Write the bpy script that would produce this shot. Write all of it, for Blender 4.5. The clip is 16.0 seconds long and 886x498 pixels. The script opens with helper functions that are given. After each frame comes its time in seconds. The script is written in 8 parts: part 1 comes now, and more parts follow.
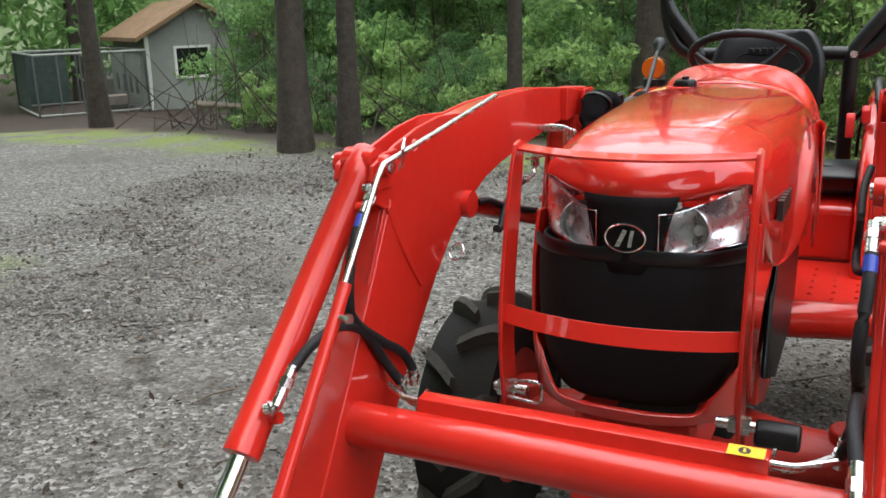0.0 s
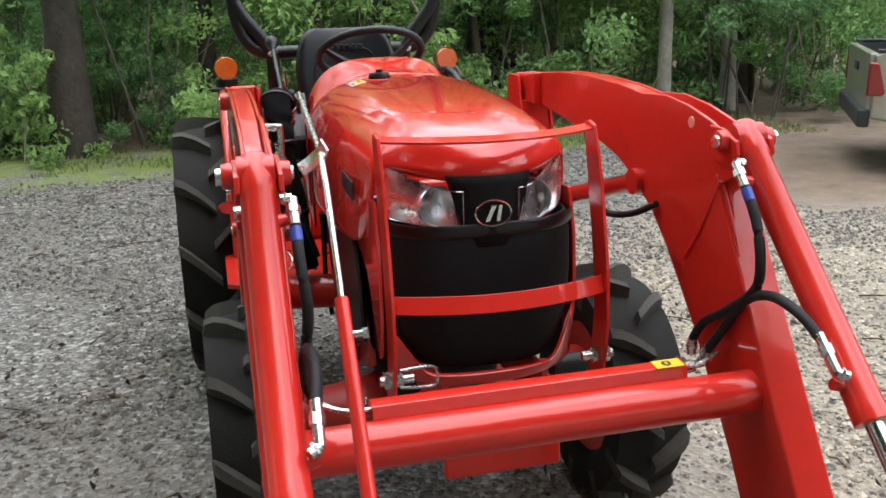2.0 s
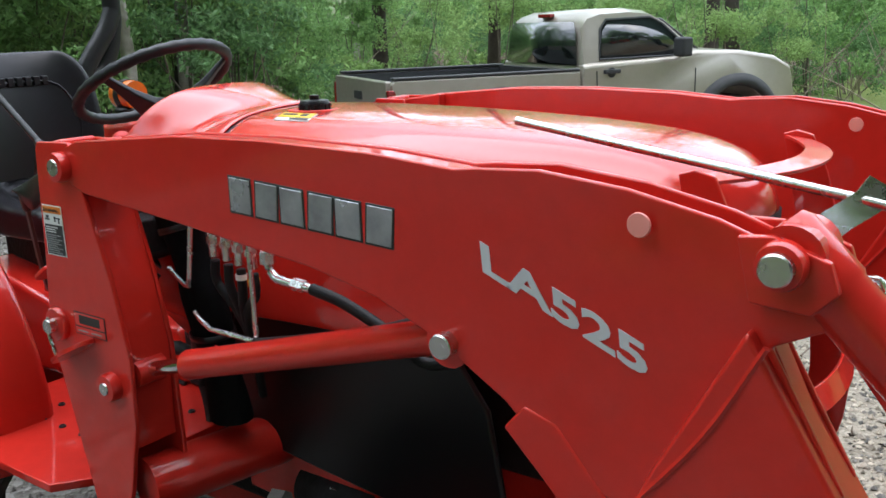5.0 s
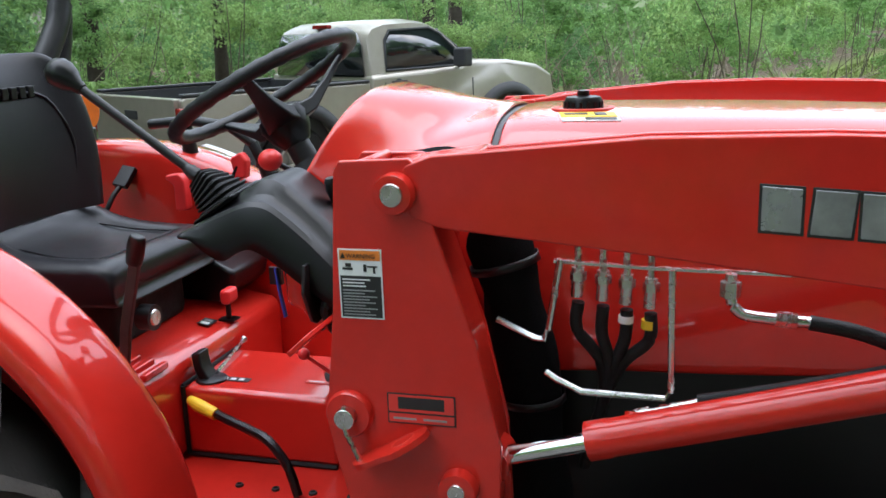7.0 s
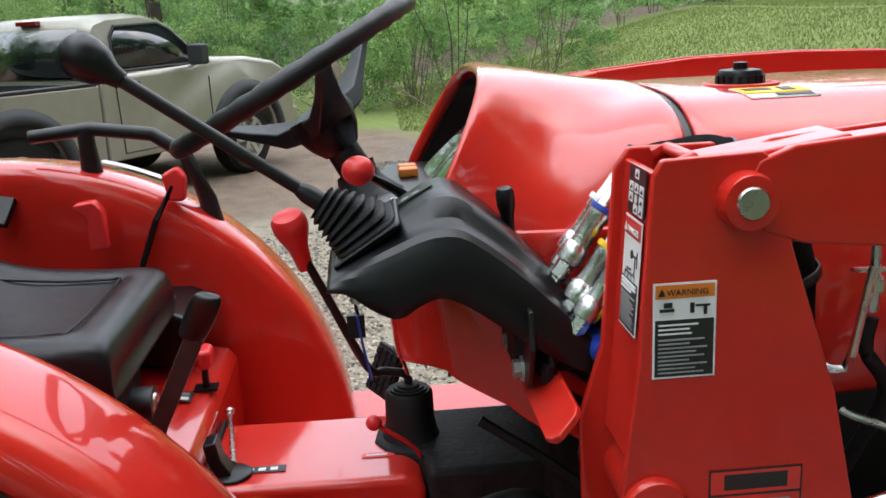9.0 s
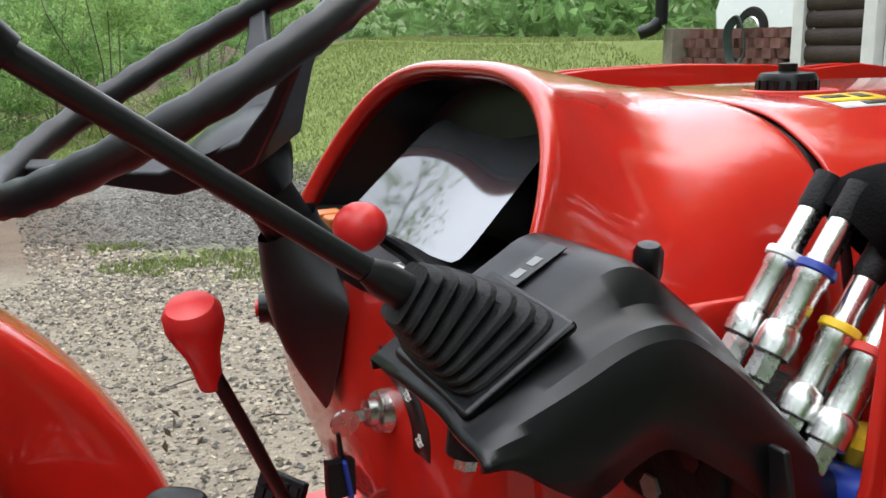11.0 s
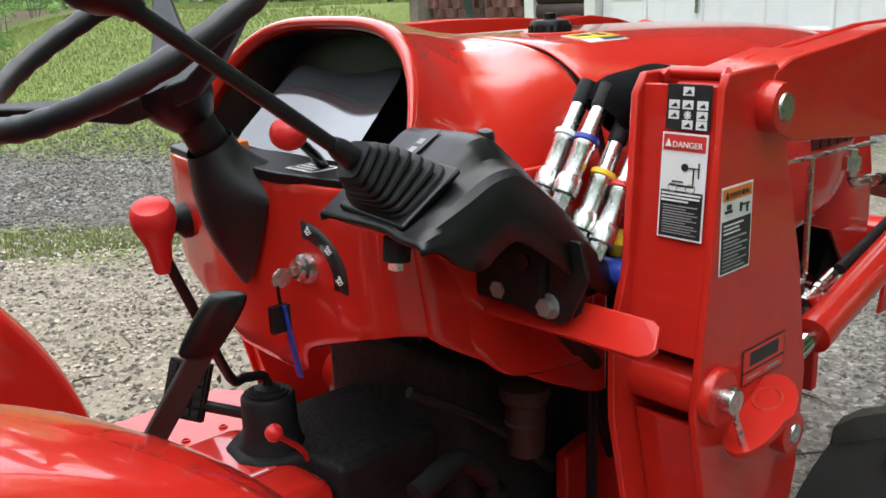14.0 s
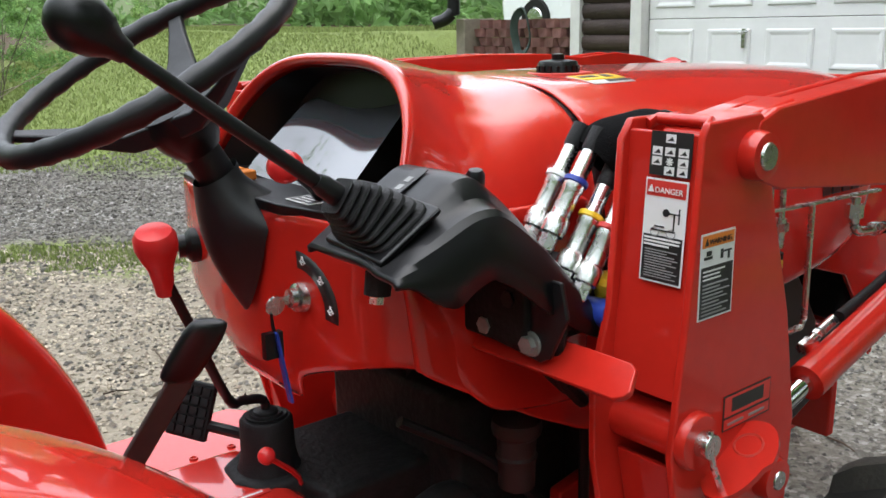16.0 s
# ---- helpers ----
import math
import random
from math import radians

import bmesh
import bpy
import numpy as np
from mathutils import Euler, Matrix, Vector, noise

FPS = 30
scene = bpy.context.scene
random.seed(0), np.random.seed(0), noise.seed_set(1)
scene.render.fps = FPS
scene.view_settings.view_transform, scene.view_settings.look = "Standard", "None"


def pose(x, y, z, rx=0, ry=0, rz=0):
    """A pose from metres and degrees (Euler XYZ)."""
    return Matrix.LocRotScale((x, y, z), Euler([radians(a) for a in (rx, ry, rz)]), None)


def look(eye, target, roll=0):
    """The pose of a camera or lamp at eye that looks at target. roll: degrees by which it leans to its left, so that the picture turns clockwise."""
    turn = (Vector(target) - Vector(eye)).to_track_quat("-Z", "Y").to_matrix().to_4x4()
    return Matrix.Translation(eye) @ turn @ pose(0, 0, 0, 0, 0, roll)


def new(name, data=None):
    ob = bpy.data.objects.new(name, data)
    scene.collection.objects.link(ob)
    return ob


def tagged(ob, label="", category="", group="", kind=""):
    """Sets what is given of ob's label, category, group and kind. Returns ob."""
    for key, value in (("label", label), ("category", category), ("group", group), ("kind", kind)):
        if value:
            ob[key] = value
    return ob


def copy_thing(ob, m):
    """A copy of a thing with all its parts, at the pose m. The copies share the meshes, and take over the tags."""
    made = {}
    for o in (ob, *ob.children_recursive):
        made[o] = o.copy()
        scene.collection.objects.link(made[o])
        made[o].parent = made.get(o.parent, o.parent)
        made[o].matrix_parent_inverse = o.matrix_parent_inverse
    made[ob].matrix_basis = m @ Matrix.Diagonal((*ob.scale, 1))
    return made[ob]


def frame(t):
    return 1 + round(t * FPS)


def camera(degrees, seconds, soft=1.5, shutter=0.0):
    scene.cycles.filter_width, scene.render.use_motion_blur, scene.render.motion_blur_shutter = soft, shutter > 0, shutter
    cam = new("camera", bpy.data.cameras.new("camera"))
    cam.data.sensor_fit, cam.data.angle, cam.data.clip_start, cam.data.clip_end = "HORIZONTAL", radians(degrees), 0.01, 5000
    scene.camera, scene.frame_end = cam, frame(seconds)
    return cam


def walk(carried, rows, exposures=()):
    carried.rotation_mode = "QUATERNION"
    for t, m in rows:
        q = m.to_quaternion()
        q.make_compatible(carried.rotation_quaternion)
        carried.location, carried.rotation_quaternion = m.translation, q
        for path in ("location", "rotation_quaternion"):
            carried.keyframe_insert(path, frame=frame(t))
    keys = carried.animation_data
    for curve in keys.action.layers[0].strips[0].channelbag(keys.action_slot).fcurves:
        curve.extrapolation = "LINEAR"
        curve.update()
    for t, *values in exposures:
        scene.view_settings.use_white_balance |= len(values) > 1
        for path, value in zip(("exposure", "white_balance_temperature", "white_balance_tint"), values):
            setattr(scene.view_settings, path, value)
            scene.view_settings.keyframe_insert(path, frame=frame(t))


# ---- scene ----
cam = camera(52.0, 16.0, 1.6)
PATH = [
    (0, (0.463, -2.327, 1.564), (-0.401, -0.596, 1.054), -1.8),
    (0.5, (0.24, -2.483, 1.625), (-0.2, -0.596, 1.131), -2.0),
    (1, (-0.06, -2.424, 1.6), (-0.134, -0.491, 1.094), -2.8),
    (1.5, (-0.347, -2.512, 1.595), (-0.097, -0.596, 1.078), -1.8),
    (2, (-0.578, -2.434, 1.573), (-0.113, -0.565, 1.033), -1.6),
    (2.5, (-0.802, -2.206, 1.571), (-0.2, -0.386, 1.003), -3.3),
    (3, (-1.019, -2.088, 1.568), (-0.173, -0.363, 1.012), -2.7),
    (3.5, (-1.133, -1.782, 1.526), (-0.131, -0.124, 1.03), -2.1),
    (4, (-1.231, -1.494, 1.529), (-0.066, 0.065, 1.068), -3.2),
    (4.2, (-1.284, -1.399, 1.526), (-0.018, 0.079, 1.062), -2.9),
    (6.3, (-1.498, -0.188, 1.449), (0.272, 0.615, 0.977), -3.0),
    (6.5, (-1.516, -0.081, 1.464), (0.272, 0.681, 0.993), -3.3),
    (7, (-1.597, 0.145, 1.464), (0.272, 0.679, 0.995), -2.0),
    (7.5, (-1.53, 0.366, 1.436), (0.368, 0.794, 0.971), -3.1),
    (8, (-1.436, 0.593, 1.447), (0.481, 0.924, 0.984), -4.1),
    (8.5, (-1.448, 0.751, 1.443), (0.499, 0.762, 0.985), -2.4),
    (8.7, (-1.408, 0.787, 1.445), (0.534, 0.736, 0.967), -2.5),
    (10.8, (-0.819, 1.087, 1.38), (0.967, 0.307, 0.93), -1.5),
    (11, (-0.801, 1.107, 1.394), (0.946, 0.245, 0.94), -1.2),
    (11.5, (-0.851, 1.222, 1.401), (0.699, 0.052, 0.923), -0.2),
    (12, (-0.896, 1.28, 1.407), (0.594, 0.045, 0.902), -0.5),
    (12.5, (-0.941, 1.25, 1.395), (0.583, 0.07, 0.863), -1.8),
    (13, (-0.992, 1.229, 1.375), (0.57, 0.107, 0.829), -2.8),
    (13.5, (-1.025, 1.304, 1.392), (0.454, 0.081, 0.83), -2.8),
    (14, (-1.011, 1.4, 1.394), (0.426, 0.119, 0.853), -2.4),
    (14.5, (-1.04, 1.411, 1.412), (0.434, 0.157, 0.906), -2.2),
    (15, (-1.05, 1.377, 1.411), (0.462, 0.161, 0.93), -1.4),
    (15.5, (-1.057, 1.372, 1.409), (0.476, 0.184, 0.92), -1.2),
    (16, (-1.069, 1.366, 1.41), (0.441, 0.148, 0.925), -1.1),
]
walk(cam, [(t, look(eye, target, roll)) for t, eye, target, roll in PATH],
     exposures=((0, 0.76, 6350, 10), (0.5, 0.84, 6350, 10), (1.0, 0.86, 6300, 10), (2.5, 0.78, 6200, 10), (3.5, 0.68, 6100, 10), (6.5, 0.74, 5850, 10), (7.2, 0.74, 5850, 10),
                (8.0, 0.72, 6000, 10), (8.5, 0.5, 6100, 10), (11, 0.48, 6350, 10), (12.5, 0.48, 6350, 10), (14, 0.64, 6350, 10), (15, 0.52, 6300, 10), (16, 0.54, 6300, 10)))

# world, sun and exposure
world = bpy.data.worlds.new("sky")
scene.world = world
world.use_nodes = True
wn = world.node_tree.nodes
sky = wn.new("ShaderNodeTexSky")
sky.sky_type = "NISHITA"
sky.sun_disc = False
sky.sun_elevation = radians(64)
sky.sun_rotation = radians(152)
sky.air_density = 1.0
sky.dust_density = 6.0
sky.ozone_density = 0.6
wn["Background"].inputs["Strength"].default_value = 0.15
# thin bright overcast over the blue
veil = wn.new("ShaderNodeMix")
veil.data_type = "RGBA"
veil.inputs["Factor"].default_value = 0.75
veil.inputs["B"].default_value = (14.6, 15.3, 16.5, 1)
world.node_tree.links.new(sky.outputs[0], veil.inputs["A"])
world.node_tree.links.new(veil.outputs["Result"], wn["Background"].inputs["Color"])

sun = new("sun", bpy.data.lights.new("sun", "SUN"))
sun.data.energy = 1.35
sun.data.angle = radians(60)
sun.data.color = (1.0, 0.98, 0.95)
# the sun stands high behind thin cloud
sun.matrix_world = look((-0.6, 2.2, 8.0), (0, 0, 0))


# ---- materials ----
def mat(name, color, rough=0.5, metal=0.0, var=0.12, scale=8.0, bump=0.0, bump_scale=60.0,
        coat=0.0, color2=None, rough_var=0.1, obj_var=0.0, spec=0.5, stain=1.5):
    m = bpy.data.materials.new(name)
    m.use_nodes = True
    nt = m.node_tree
    n, l = nt.nodes, nt.links
    p = n["Principled BSDF"]
    tc = n.new("ShaderNodeTexCoord")
    big = n.new("ShaderNodeTexNoise")
    big.inputs["Scale"].default_value = stain
    big.inputs["Detail"].default_value = 5
    fine = n.new("ShaderNodeTexNoise")
    fine.inputs["Scale"].default_value = scale
    fine.inputs["Detail"].default_value = 8
    fine.inputs["Roughness"].default_value = 0.65
    for t in (big, fine):
        l.new(tc.outputs["Object"], t.inputs["Vector"])
    mixf = n.new("ShaderNodeMath")
    mixf.operation = "MULTIPLY_ADD"
    l.new(big.outputs["Fac"], mixf.inputs[0])
    mixf.inputs[1].default_value = 0.5
    l.new(fine.outputs["Fac"], mixf.inputs[2])
    ramp = n.new("ShaderNodeMapRange")
    ramp.inputs["From Min"].default_value = 0.45
    ramp.inputs["From Max"].default_value = 1.05
    l.new(mixf.outputs[0], ramp.inputs["Value"])
    mix = n.new("ShaderNodeMix")
    mix.data_type = "RGBA"
    c2 = color2 or tuple(c * (1 - 2 * var) for c in color)
    c1 = color if color2 else tuple(min(1, c * (1 + var * 0.5)) for c in color)
    mix.inputs["A"].default_value = (*c1, 1)
    mix.inputs["B"].default_value = (*c2, 1)
    l.new(ramp.outputs[0], mix.inputs["Factor"])
    out = mix.outputs["Result"]
    if obj_var:
        info = n.new("ShaderNodeObjectInfo")
        isl = n.new("ShaderNodeNewGeometry")
        add = n.new("ShaderNodeMath")
        add.operation = "ADD"
        l.new(info.outputs["Random"], add.inputs[0])
        l.new(isl.outputs["Random Per Island"], add.inputs[1])
        fr = n.new("ShaderNodeMath")
        fr.operation = "FRACT"
        l.new(add.outputs[0], fr.inputs[0])
        mr = n.new("ShaderNodeMapRange")
        mr.inputs["To Min"].default_value = 1 - obj_var
        mr.inputs["To Max"].default_value = 1 + obj_var
        l.new(fr.outputs[0], mr.inputs["Value"])
        hsv = n.new("ShaderNodeHueSaturation")
        l.new(mr.outputs[0], hsv.inputs["Value"])
        l.new(out, hsv.inputs["Color"])
        out = hsv.outputs[0]
    l.new(out, p.inputs["Base Color"])
    rr = n.new("ShaderNodeMapRange")
    rr.inputs["To Min"].default_value = max(0.02, rough - rough_var)
    rr.inputs["To Max"].default_value = min(1, rough + rough_var)
    l.new(fine.outputs["Fac"], rr.inputs["Value"])
    l.new(rr.outputs[0], p.inputs["Roughness"])
    p.inputs["Metallic"].default_value = metal
    p.inputs["Specular IOR Level"].default_value = spec
    if coat:
        p.inputs["Coat Weight"].default_value = coat
        p.inputs["Coat Roughness"].default_value = 0.05
        p.inputs["Coat IOR"].default_value = 1.52
    if bump:
        b = n.new("ShaderNodeTexNoise")
        b.inputs["Scale"].default_value = bump_scale
        b.inputs["Detail"].default_value = 6
        l.new(tc.outputs["Object"], b.inputs["Vector"])
        bm_ = n.new("ShaderNodeBump")
        bm_.inputs["Strength"].default_value = bump
        bm_.inputs["Distance"].default_value = 0.02
        l.new(b.outputs["Fac"], bm_.inputs["Height"])
        l.new(bm_.outputs[0], p.inputs["Normal"])
    return m


def leafy(name, dark, light, through_=0.35):
    """Leaves: diffuse and translucent, each leaf of its own tone."""
    m = mat(name, light, 0.6, color2=dark, scale=0.8, stain=0.35, obj_var=0.35, spec=0.25)
    nt = m.node_tree
    n, l = nt.nodes, nt.links
    p = n["Principled BSDF"]
    tr = n.new("ShaderNodeBsdfTranslucent")
    l.new(p.inputs["Base Color"].links[0].from_socket, tr.inputs["Color"])
    mx = n.new("ShaderNodeMixShader")
    mx.inputs[0].default_value = through_
    l.new(p.outputs[0], mx.inputs[1])
    l.new(tr.outputs[0], mx.inputs[2])
    l.new(mx.outputs[0], n["Material Output"].inputs["Surface"])
    return m


def glass(name, color=(0.9, 0.93, 0.92), rough=0.02):
    m = bpy.data.materials.new(name)
    m.use_nodes = True
    p = m.node_tree.nodes["Principled BSDF"]
    p.inputs["Base Color"].default_value = (*color, 1)
    p.inputs["Roughness"].default_value = rough
    p.inputs["Transmission Weight"].default_value = 1.0
    p.inputs["IOR"].default_value = 1.45
    return m


M = {}
M["paint"] = mat("orange_red_paint", (0.58, 0.022, 0.0135), 0.25, var=0.04, scale=25, coat=1.0, rough_var=0.04, spec=0.2)
M["paint_arm"] = mat("orange_red_paint_steel", (0.56, 0.022, 0.013), 0.36, var=0.06, scale=30, coat=0.75, bump=0.006, bump_scale=60, rough_var=0.06, spec=0.1)
M["cast"] = mat("red_paint_casting", (0.5, 0.022, 0.01), 0.45, var=0.12, scale=30, bump=0.12, bump_scale=160)
M["plastic"] = mat("black_plastic", (0.0035, 0.0035, 0.0045), 0.35, var=0.15, scale=60, bump=0.05, bump_scale=900, rough_var=0.06, spec=0.4)
# black plastic lightened for the sky light on wheel, column and rail
M["grip"] = mat("sky_lit_black_moulding", (0.007, 0.0075, 0.0095), 0.45, var=0.15, scale=60, bump=0.05, bump_scale=700, spec=0.5)
M["soft"] = mat("black_vinyl", (0.0095, 0.009, 0.0115), 0.33, var=0.2, scale=40, bump=0.06, bump_scale=500, spec=0.3)
M["rubber"] = mat("tyre_rubber", (0.02, 0.0195, 0.0185), 0.8, var=0.2, scale=22, bump=0.15, bump_scale=140, color2=(0.022, 0.02, 0.018), stain=4, spec=0.12)
M["hose"] = mat("hose_rubber", (0.015, 0.015, 0.016), 0.5, var=0.2, scale=60, bump=0.2, bump_scale=400, spec=0.2)
M["black"] = mat("black_paint_steel", (0.011, 0.011, 0.012), 0.35, var=0.2, scale=40, bump=0.04, spec=0.35)
M["engine"] = mat("grimy_engine_metal", (0.02, 0.0195, 0.02), 0.6, var=0.3, scale=25, bump=0.2, bump_scale=90, spec=0.15)
M["mesh"] = mat("black_grille_mesh", (0.009, 0.009, 0.01), 0.6, var=0.2, scale=90, bump=0.3, bump_scale=700, spec=0.15)
M["zinc"] = mat("zinc_plated_steel", (0.68, 0.68, 0.66), 0.26, 1.0, var=0.12, scale=40, bump=0.03, bump_scale=300)
M["bowl"] = mat("frosted_reflector", (0.85, 0.85, 0.86), 0.28, 0.9, var=0.03, scale=30)
M["chrome"] = mat("bright_chrome", (0.78, 0.79, 0.8), 0.08, 1.0, var=0.04, scale=30, rough_var=0.03)
M["amber"] = mat("amber_lens", (0.62, 0.13, 0.008), 0.18, var=0.1, scale=30, coat=0.4)
M["yellow"] = mat("yellow_vinyl", (0.85, 0.55, 0.02), 0.4, var=0.08, scale=20)
M["white"] = mat("white_vinyl", (0.8, 0.8, 0.79), 0.4, var=0.05, scale=30)
M["label_black"] = mat("black_vinyl_print", (0.02, 0.02, 0.02), 0.4, var=0.1, scale=30)
M["label_red"] = mat("red_vinyl_print", (0.62, 0.04, 0.03), 0.4, var=0.05, scale=30)
M["label_orange"] = mat("orange_vinyl_print", (0.75, 0.22, 0.03), 0.4, var=0.05, scale=30)
M["ink"] = mat("grey_print", (0.28, 0.28, 0.28), 0.5, var=0.1, scale=30)
M["silver"] = mat("silver_letter_film", (0.55, 0.56, 0.58), 0.3, 0.7, var=0.1, scale=12, color2=(0.2, 0.2, 0.21), stain=9)
M["lug"] = mat("dusty_tyre_lug", (0.042, 0.04, 0.037), 0.82, scale=18, bump=0.2, bump_scale=120, color2=(0.075, 0.069, 0.06), stain=5, spec=0.15)
M["bolt"] = mat("grey_bolt_steel", (0.33, 0.33, 0.32), 0.45, 0.35, var=0.15, scale=60)
M["fabric"] = mat("black_woven_fabric", (0.006, 0.006, 0.0065), 0.9, var=0.2, scale=60, bump=0.3, bump_scale=500, spec=0.06)
M["film"] = mat("pale_letter_film", (0.62, 0.62, 0.64), 0.35, 0.2, var=0.08, scale=20)
M["filter"] = mat("dark_brown_filter_bowl", (0.04, 0.027, 0.025), 0.5, var=0.2, scale=25, spec=0.2)
M["lens"] = glass("clear_lens")
M["gauge"] = mat("gauge_glass", (0.05, 0.052, 0.058), 0.06, var=0.2, scale=12, coat=1.0, rough_var=0.03, spec=0.5)
M["knob_red"] = mat("red_plastic", (0.72, 0.03, 0.03), 0.32, var=0.06, scale=30)
M["blue"] = mat("blue_plastic", (0.02, 0.05, 0.35), 0.35, var=0.1, scale=30)
M["rust"] = mat("brown_lever_steel", (0.04, 0.026, 0.024), 0.5, var=0.2, scale=30)
M["rim_red"] = mat("red_wheel_paint", (0.6, 0.03, 0.02), 0.42, var=0.1, scale=20, bump=0.04)


# ---- mesh building ----
def catmull(pts, steps=6):
    pts = [Vector(p) for p in pts]
    if len(pts) < 3:
        return pts
    out = []
    ext = [pts[0] * 2 - pts[1]] + pts + [pts[-1] * 2 - pts[-2]]
    for i in range(1, len(ext) - 2):
        a, b, c, d = ext[i - 1:i + 3]
        for s in range(steps):
            t = s / steps
            out.append(0.5 * ((2 * b) + (c - a) * t + (2 * a - 5 * b + 4 * c - d) * t * t + (3 * b - a - 3 * c + d) * t ** 3))
    out.append(pts[-1])
    return out


def ring_frame(d):
    d = d.normalized()
    up = Vector((0, 0, 1)) if abs(d.z) < 0.9 else Vector((1, 0, 0))
    s = d.cross(up).normalized()
    return s, s.cross(d).normalized()


def tube(bm, pts, r, n=10, closed=False, smooth=0, caps=True):
    """A round bar along a line; r is one radius or one for each point."""
    pts = catmull(pts, smooth) if smooth else [Vector(p) for p in pts]
    k = len(pts)
    rings = []
    for i, p in enumerate(pts):
        a = pts[(i - 1) % k] if (closed or i) else p
        b = pts[(i + 1) % k] if (closed or i < k - 1) else p
        s, u = ring_frame(b - a)
        if rings and rings[-1][1].dot(s) < 0:
            s, u = -s, -u
        rr = r[min(len(r) - 1, int(i * len(r) / k))] if isinstance(r, (list, tuple)) else r
        rings.append(([bm.verts.new(p + rr * (math.cos(q * math.tau / n) * s + math.sin(q * math.tau / n) * u)) for q in range(n)], s))
    for i in range(k if closed else k - 1):
        a, b = rings[i][0], rings[(i + 1) % k][0]
        for q in range(n):
            bm.faces.new((a[q], a[(q + 1) % n], b[(q + 1) % n], b[q]))
    if caps and not closed:
        bm.faces.new(rings[0][0][::-1])
        bm.faces.new(rings[-1][0])
    return bm


def cyl(bm, p0, p1, r0, r1=None, n=20):
    p0, p1 = Vector(p0), Vector(p1)
    r1 = r0 if r1 is None else r1
    s, u = ring_frame(p1 - p0)
    a, b = [], []
    for q in range(n):
        v = math.cos(q * math.tau / n) * s + math.sin(q * math.tau / n) * u
        a.append(bm.verts.new(p0 + v * r0))
        b.append(bm.verts.new(p1 + v * r1))
    for q in range(n):
        bm.faces.new((a[q], a[(q + 1) % n], b[(q + 1) % n], b[q]))
    bm.faces.new(a[::-1])
    bm.faces.new(b)
    return bm


def lathe(bm, prof, at, axis=(0, 0, 1), n=28):
    """prof: (radius, height along axis) from one end to the other."""
    at, axis = Vector(at), Vector(axis).normalized()
    s, u = ring_frame(axis)
    rings = []
    for r, h in prof:
        rings.append([bm.verts.new(at + axis * h + max(r, 1e-4) * (math.cos(q * math.tau / n) * s + math.sin(q * math.tau / n) * u)) for q in range(n)])
    for a, b in zip(rings, rings[1:]):
        for q in range(n):
            bm.faces.new((a[q], a[(q + 1) % n], b[(q + 1) % n], b[q]))
    bm.faces.new(rings[0][::-1])
    bm.faces.new(rings[-1])
    return bm


def ball(bm, c, r, sc=(1, 1, 1), seg=16, rings=10):
    m = Matrix.Translation(c) @ Matrix.Diagonal((*sc, 1))
    bmesh.ops.create_uvsphere(bm, u_segments=seg, v_segments=rings, radius=r, matrix=m)
    return bm


def box(bm, lo, hi, m=None):
    lo, hi = Vector(lo), Vector(hi)
    c, d = (lo + hi) / 2, hi - lo
    mm = (m or Matrix()) @ Matrix.Translation(c) @ Matrix.Diagonal((*d, 1))
    bmesh.ops.create_cube(bm, size=1, matrix=mm)
    return bm


def prism(bm, pts, a, b, axis=0):
    """A flat outline drawn out along an axis from a to b. pts are the two other coordinates in order."""
    def at(p, k):
        v = list(p)
        v.insert(axis, k)
        return Vector(v)
    r0 = [bm.verts.new(at(p, a)) for p in pts]
    r1 = [bm.verts.new(at(p, b)) for p in pts]
    n = len(pts)
    for i in range(n):
        bm.faces.new((r0[i], r0[(i + 1) % n], r1[(i + 1) % n], r1[i]))
    bm.faces.new(r0[::-1])
    bm.faces.new(r1)
    return bm


def loft(bm, sections, closed=False, caps=False):
    rows = [[bm.verts.new(p) for p in s] for s in sections]
    n = len(rows[0])
    for a, b in zip(rows, rows[1:]):
        for i in range(n if closed else n - 1):
            j = (i + 1) % n
            bm.faces.new((a[i], a[j], b[j], b[i]))
    if caps:
        bm.faces.new(rows[0][::-1])
        bm.faces.new(rows[-1])
    return bm


def strip(bm, pts, w, t, side=(1, 0, 0)):
    """A flat bar along a line: w wide along side, t thick."""
    pts = [Vector(p) for p in pts]
    side = Vector(side).normalized()
    rows = []
    for i, p in enumerate(pts):
        d = (pts[min(i + 1, len(pts) - 1)] - pts[max(i - 1, 0)]).normalized()
        nn = d.cross(side).normalized()
        rows.append([p + side * w / 2 + nn * t / 2, p + side * w / 2 - nn * t / 2, p - side * w / 2 - nn * t / 2, p - side * w / 2 + nn * t / 2])
    return loft(bm, rows, True, True)


def finish(bm, name, material, bevel=0.0, sub=0, solid=0.0, angle=38, seg=2, flat=False):
    bmesh.ops.recalc_face_normals(bm, faces=bm.faces)
    me = bpy.data.meshes.new(name)
    bm.to_mesh(me)
    bm.free()
    me.materials.append(material)
    if not flat:
        me.polygons.foreach_set("use_smooth", [True] * len(me.polygons))
        if not sub:
            me.set_sharp_from_angle(angle=radians(angle))
    ob = new(name, me)
    if solid:
        s = ob.modifiers.new("solid", "SOLIDIFY")
        s.thickness, s.offset = solid, -1
    if bevel:
        b = ob.modifiers.new("bevel", "BEVEL")
        b.width, b.segments, b.limit_method, b.angle_limit = bevel, seg, "ANGLE", radians(40)
        b.harden_normals = True
    if sub:
        s = ob.modifiers.new("sub", "SUBSURF")
        s.levels = s.render_levels = sub
    return ob


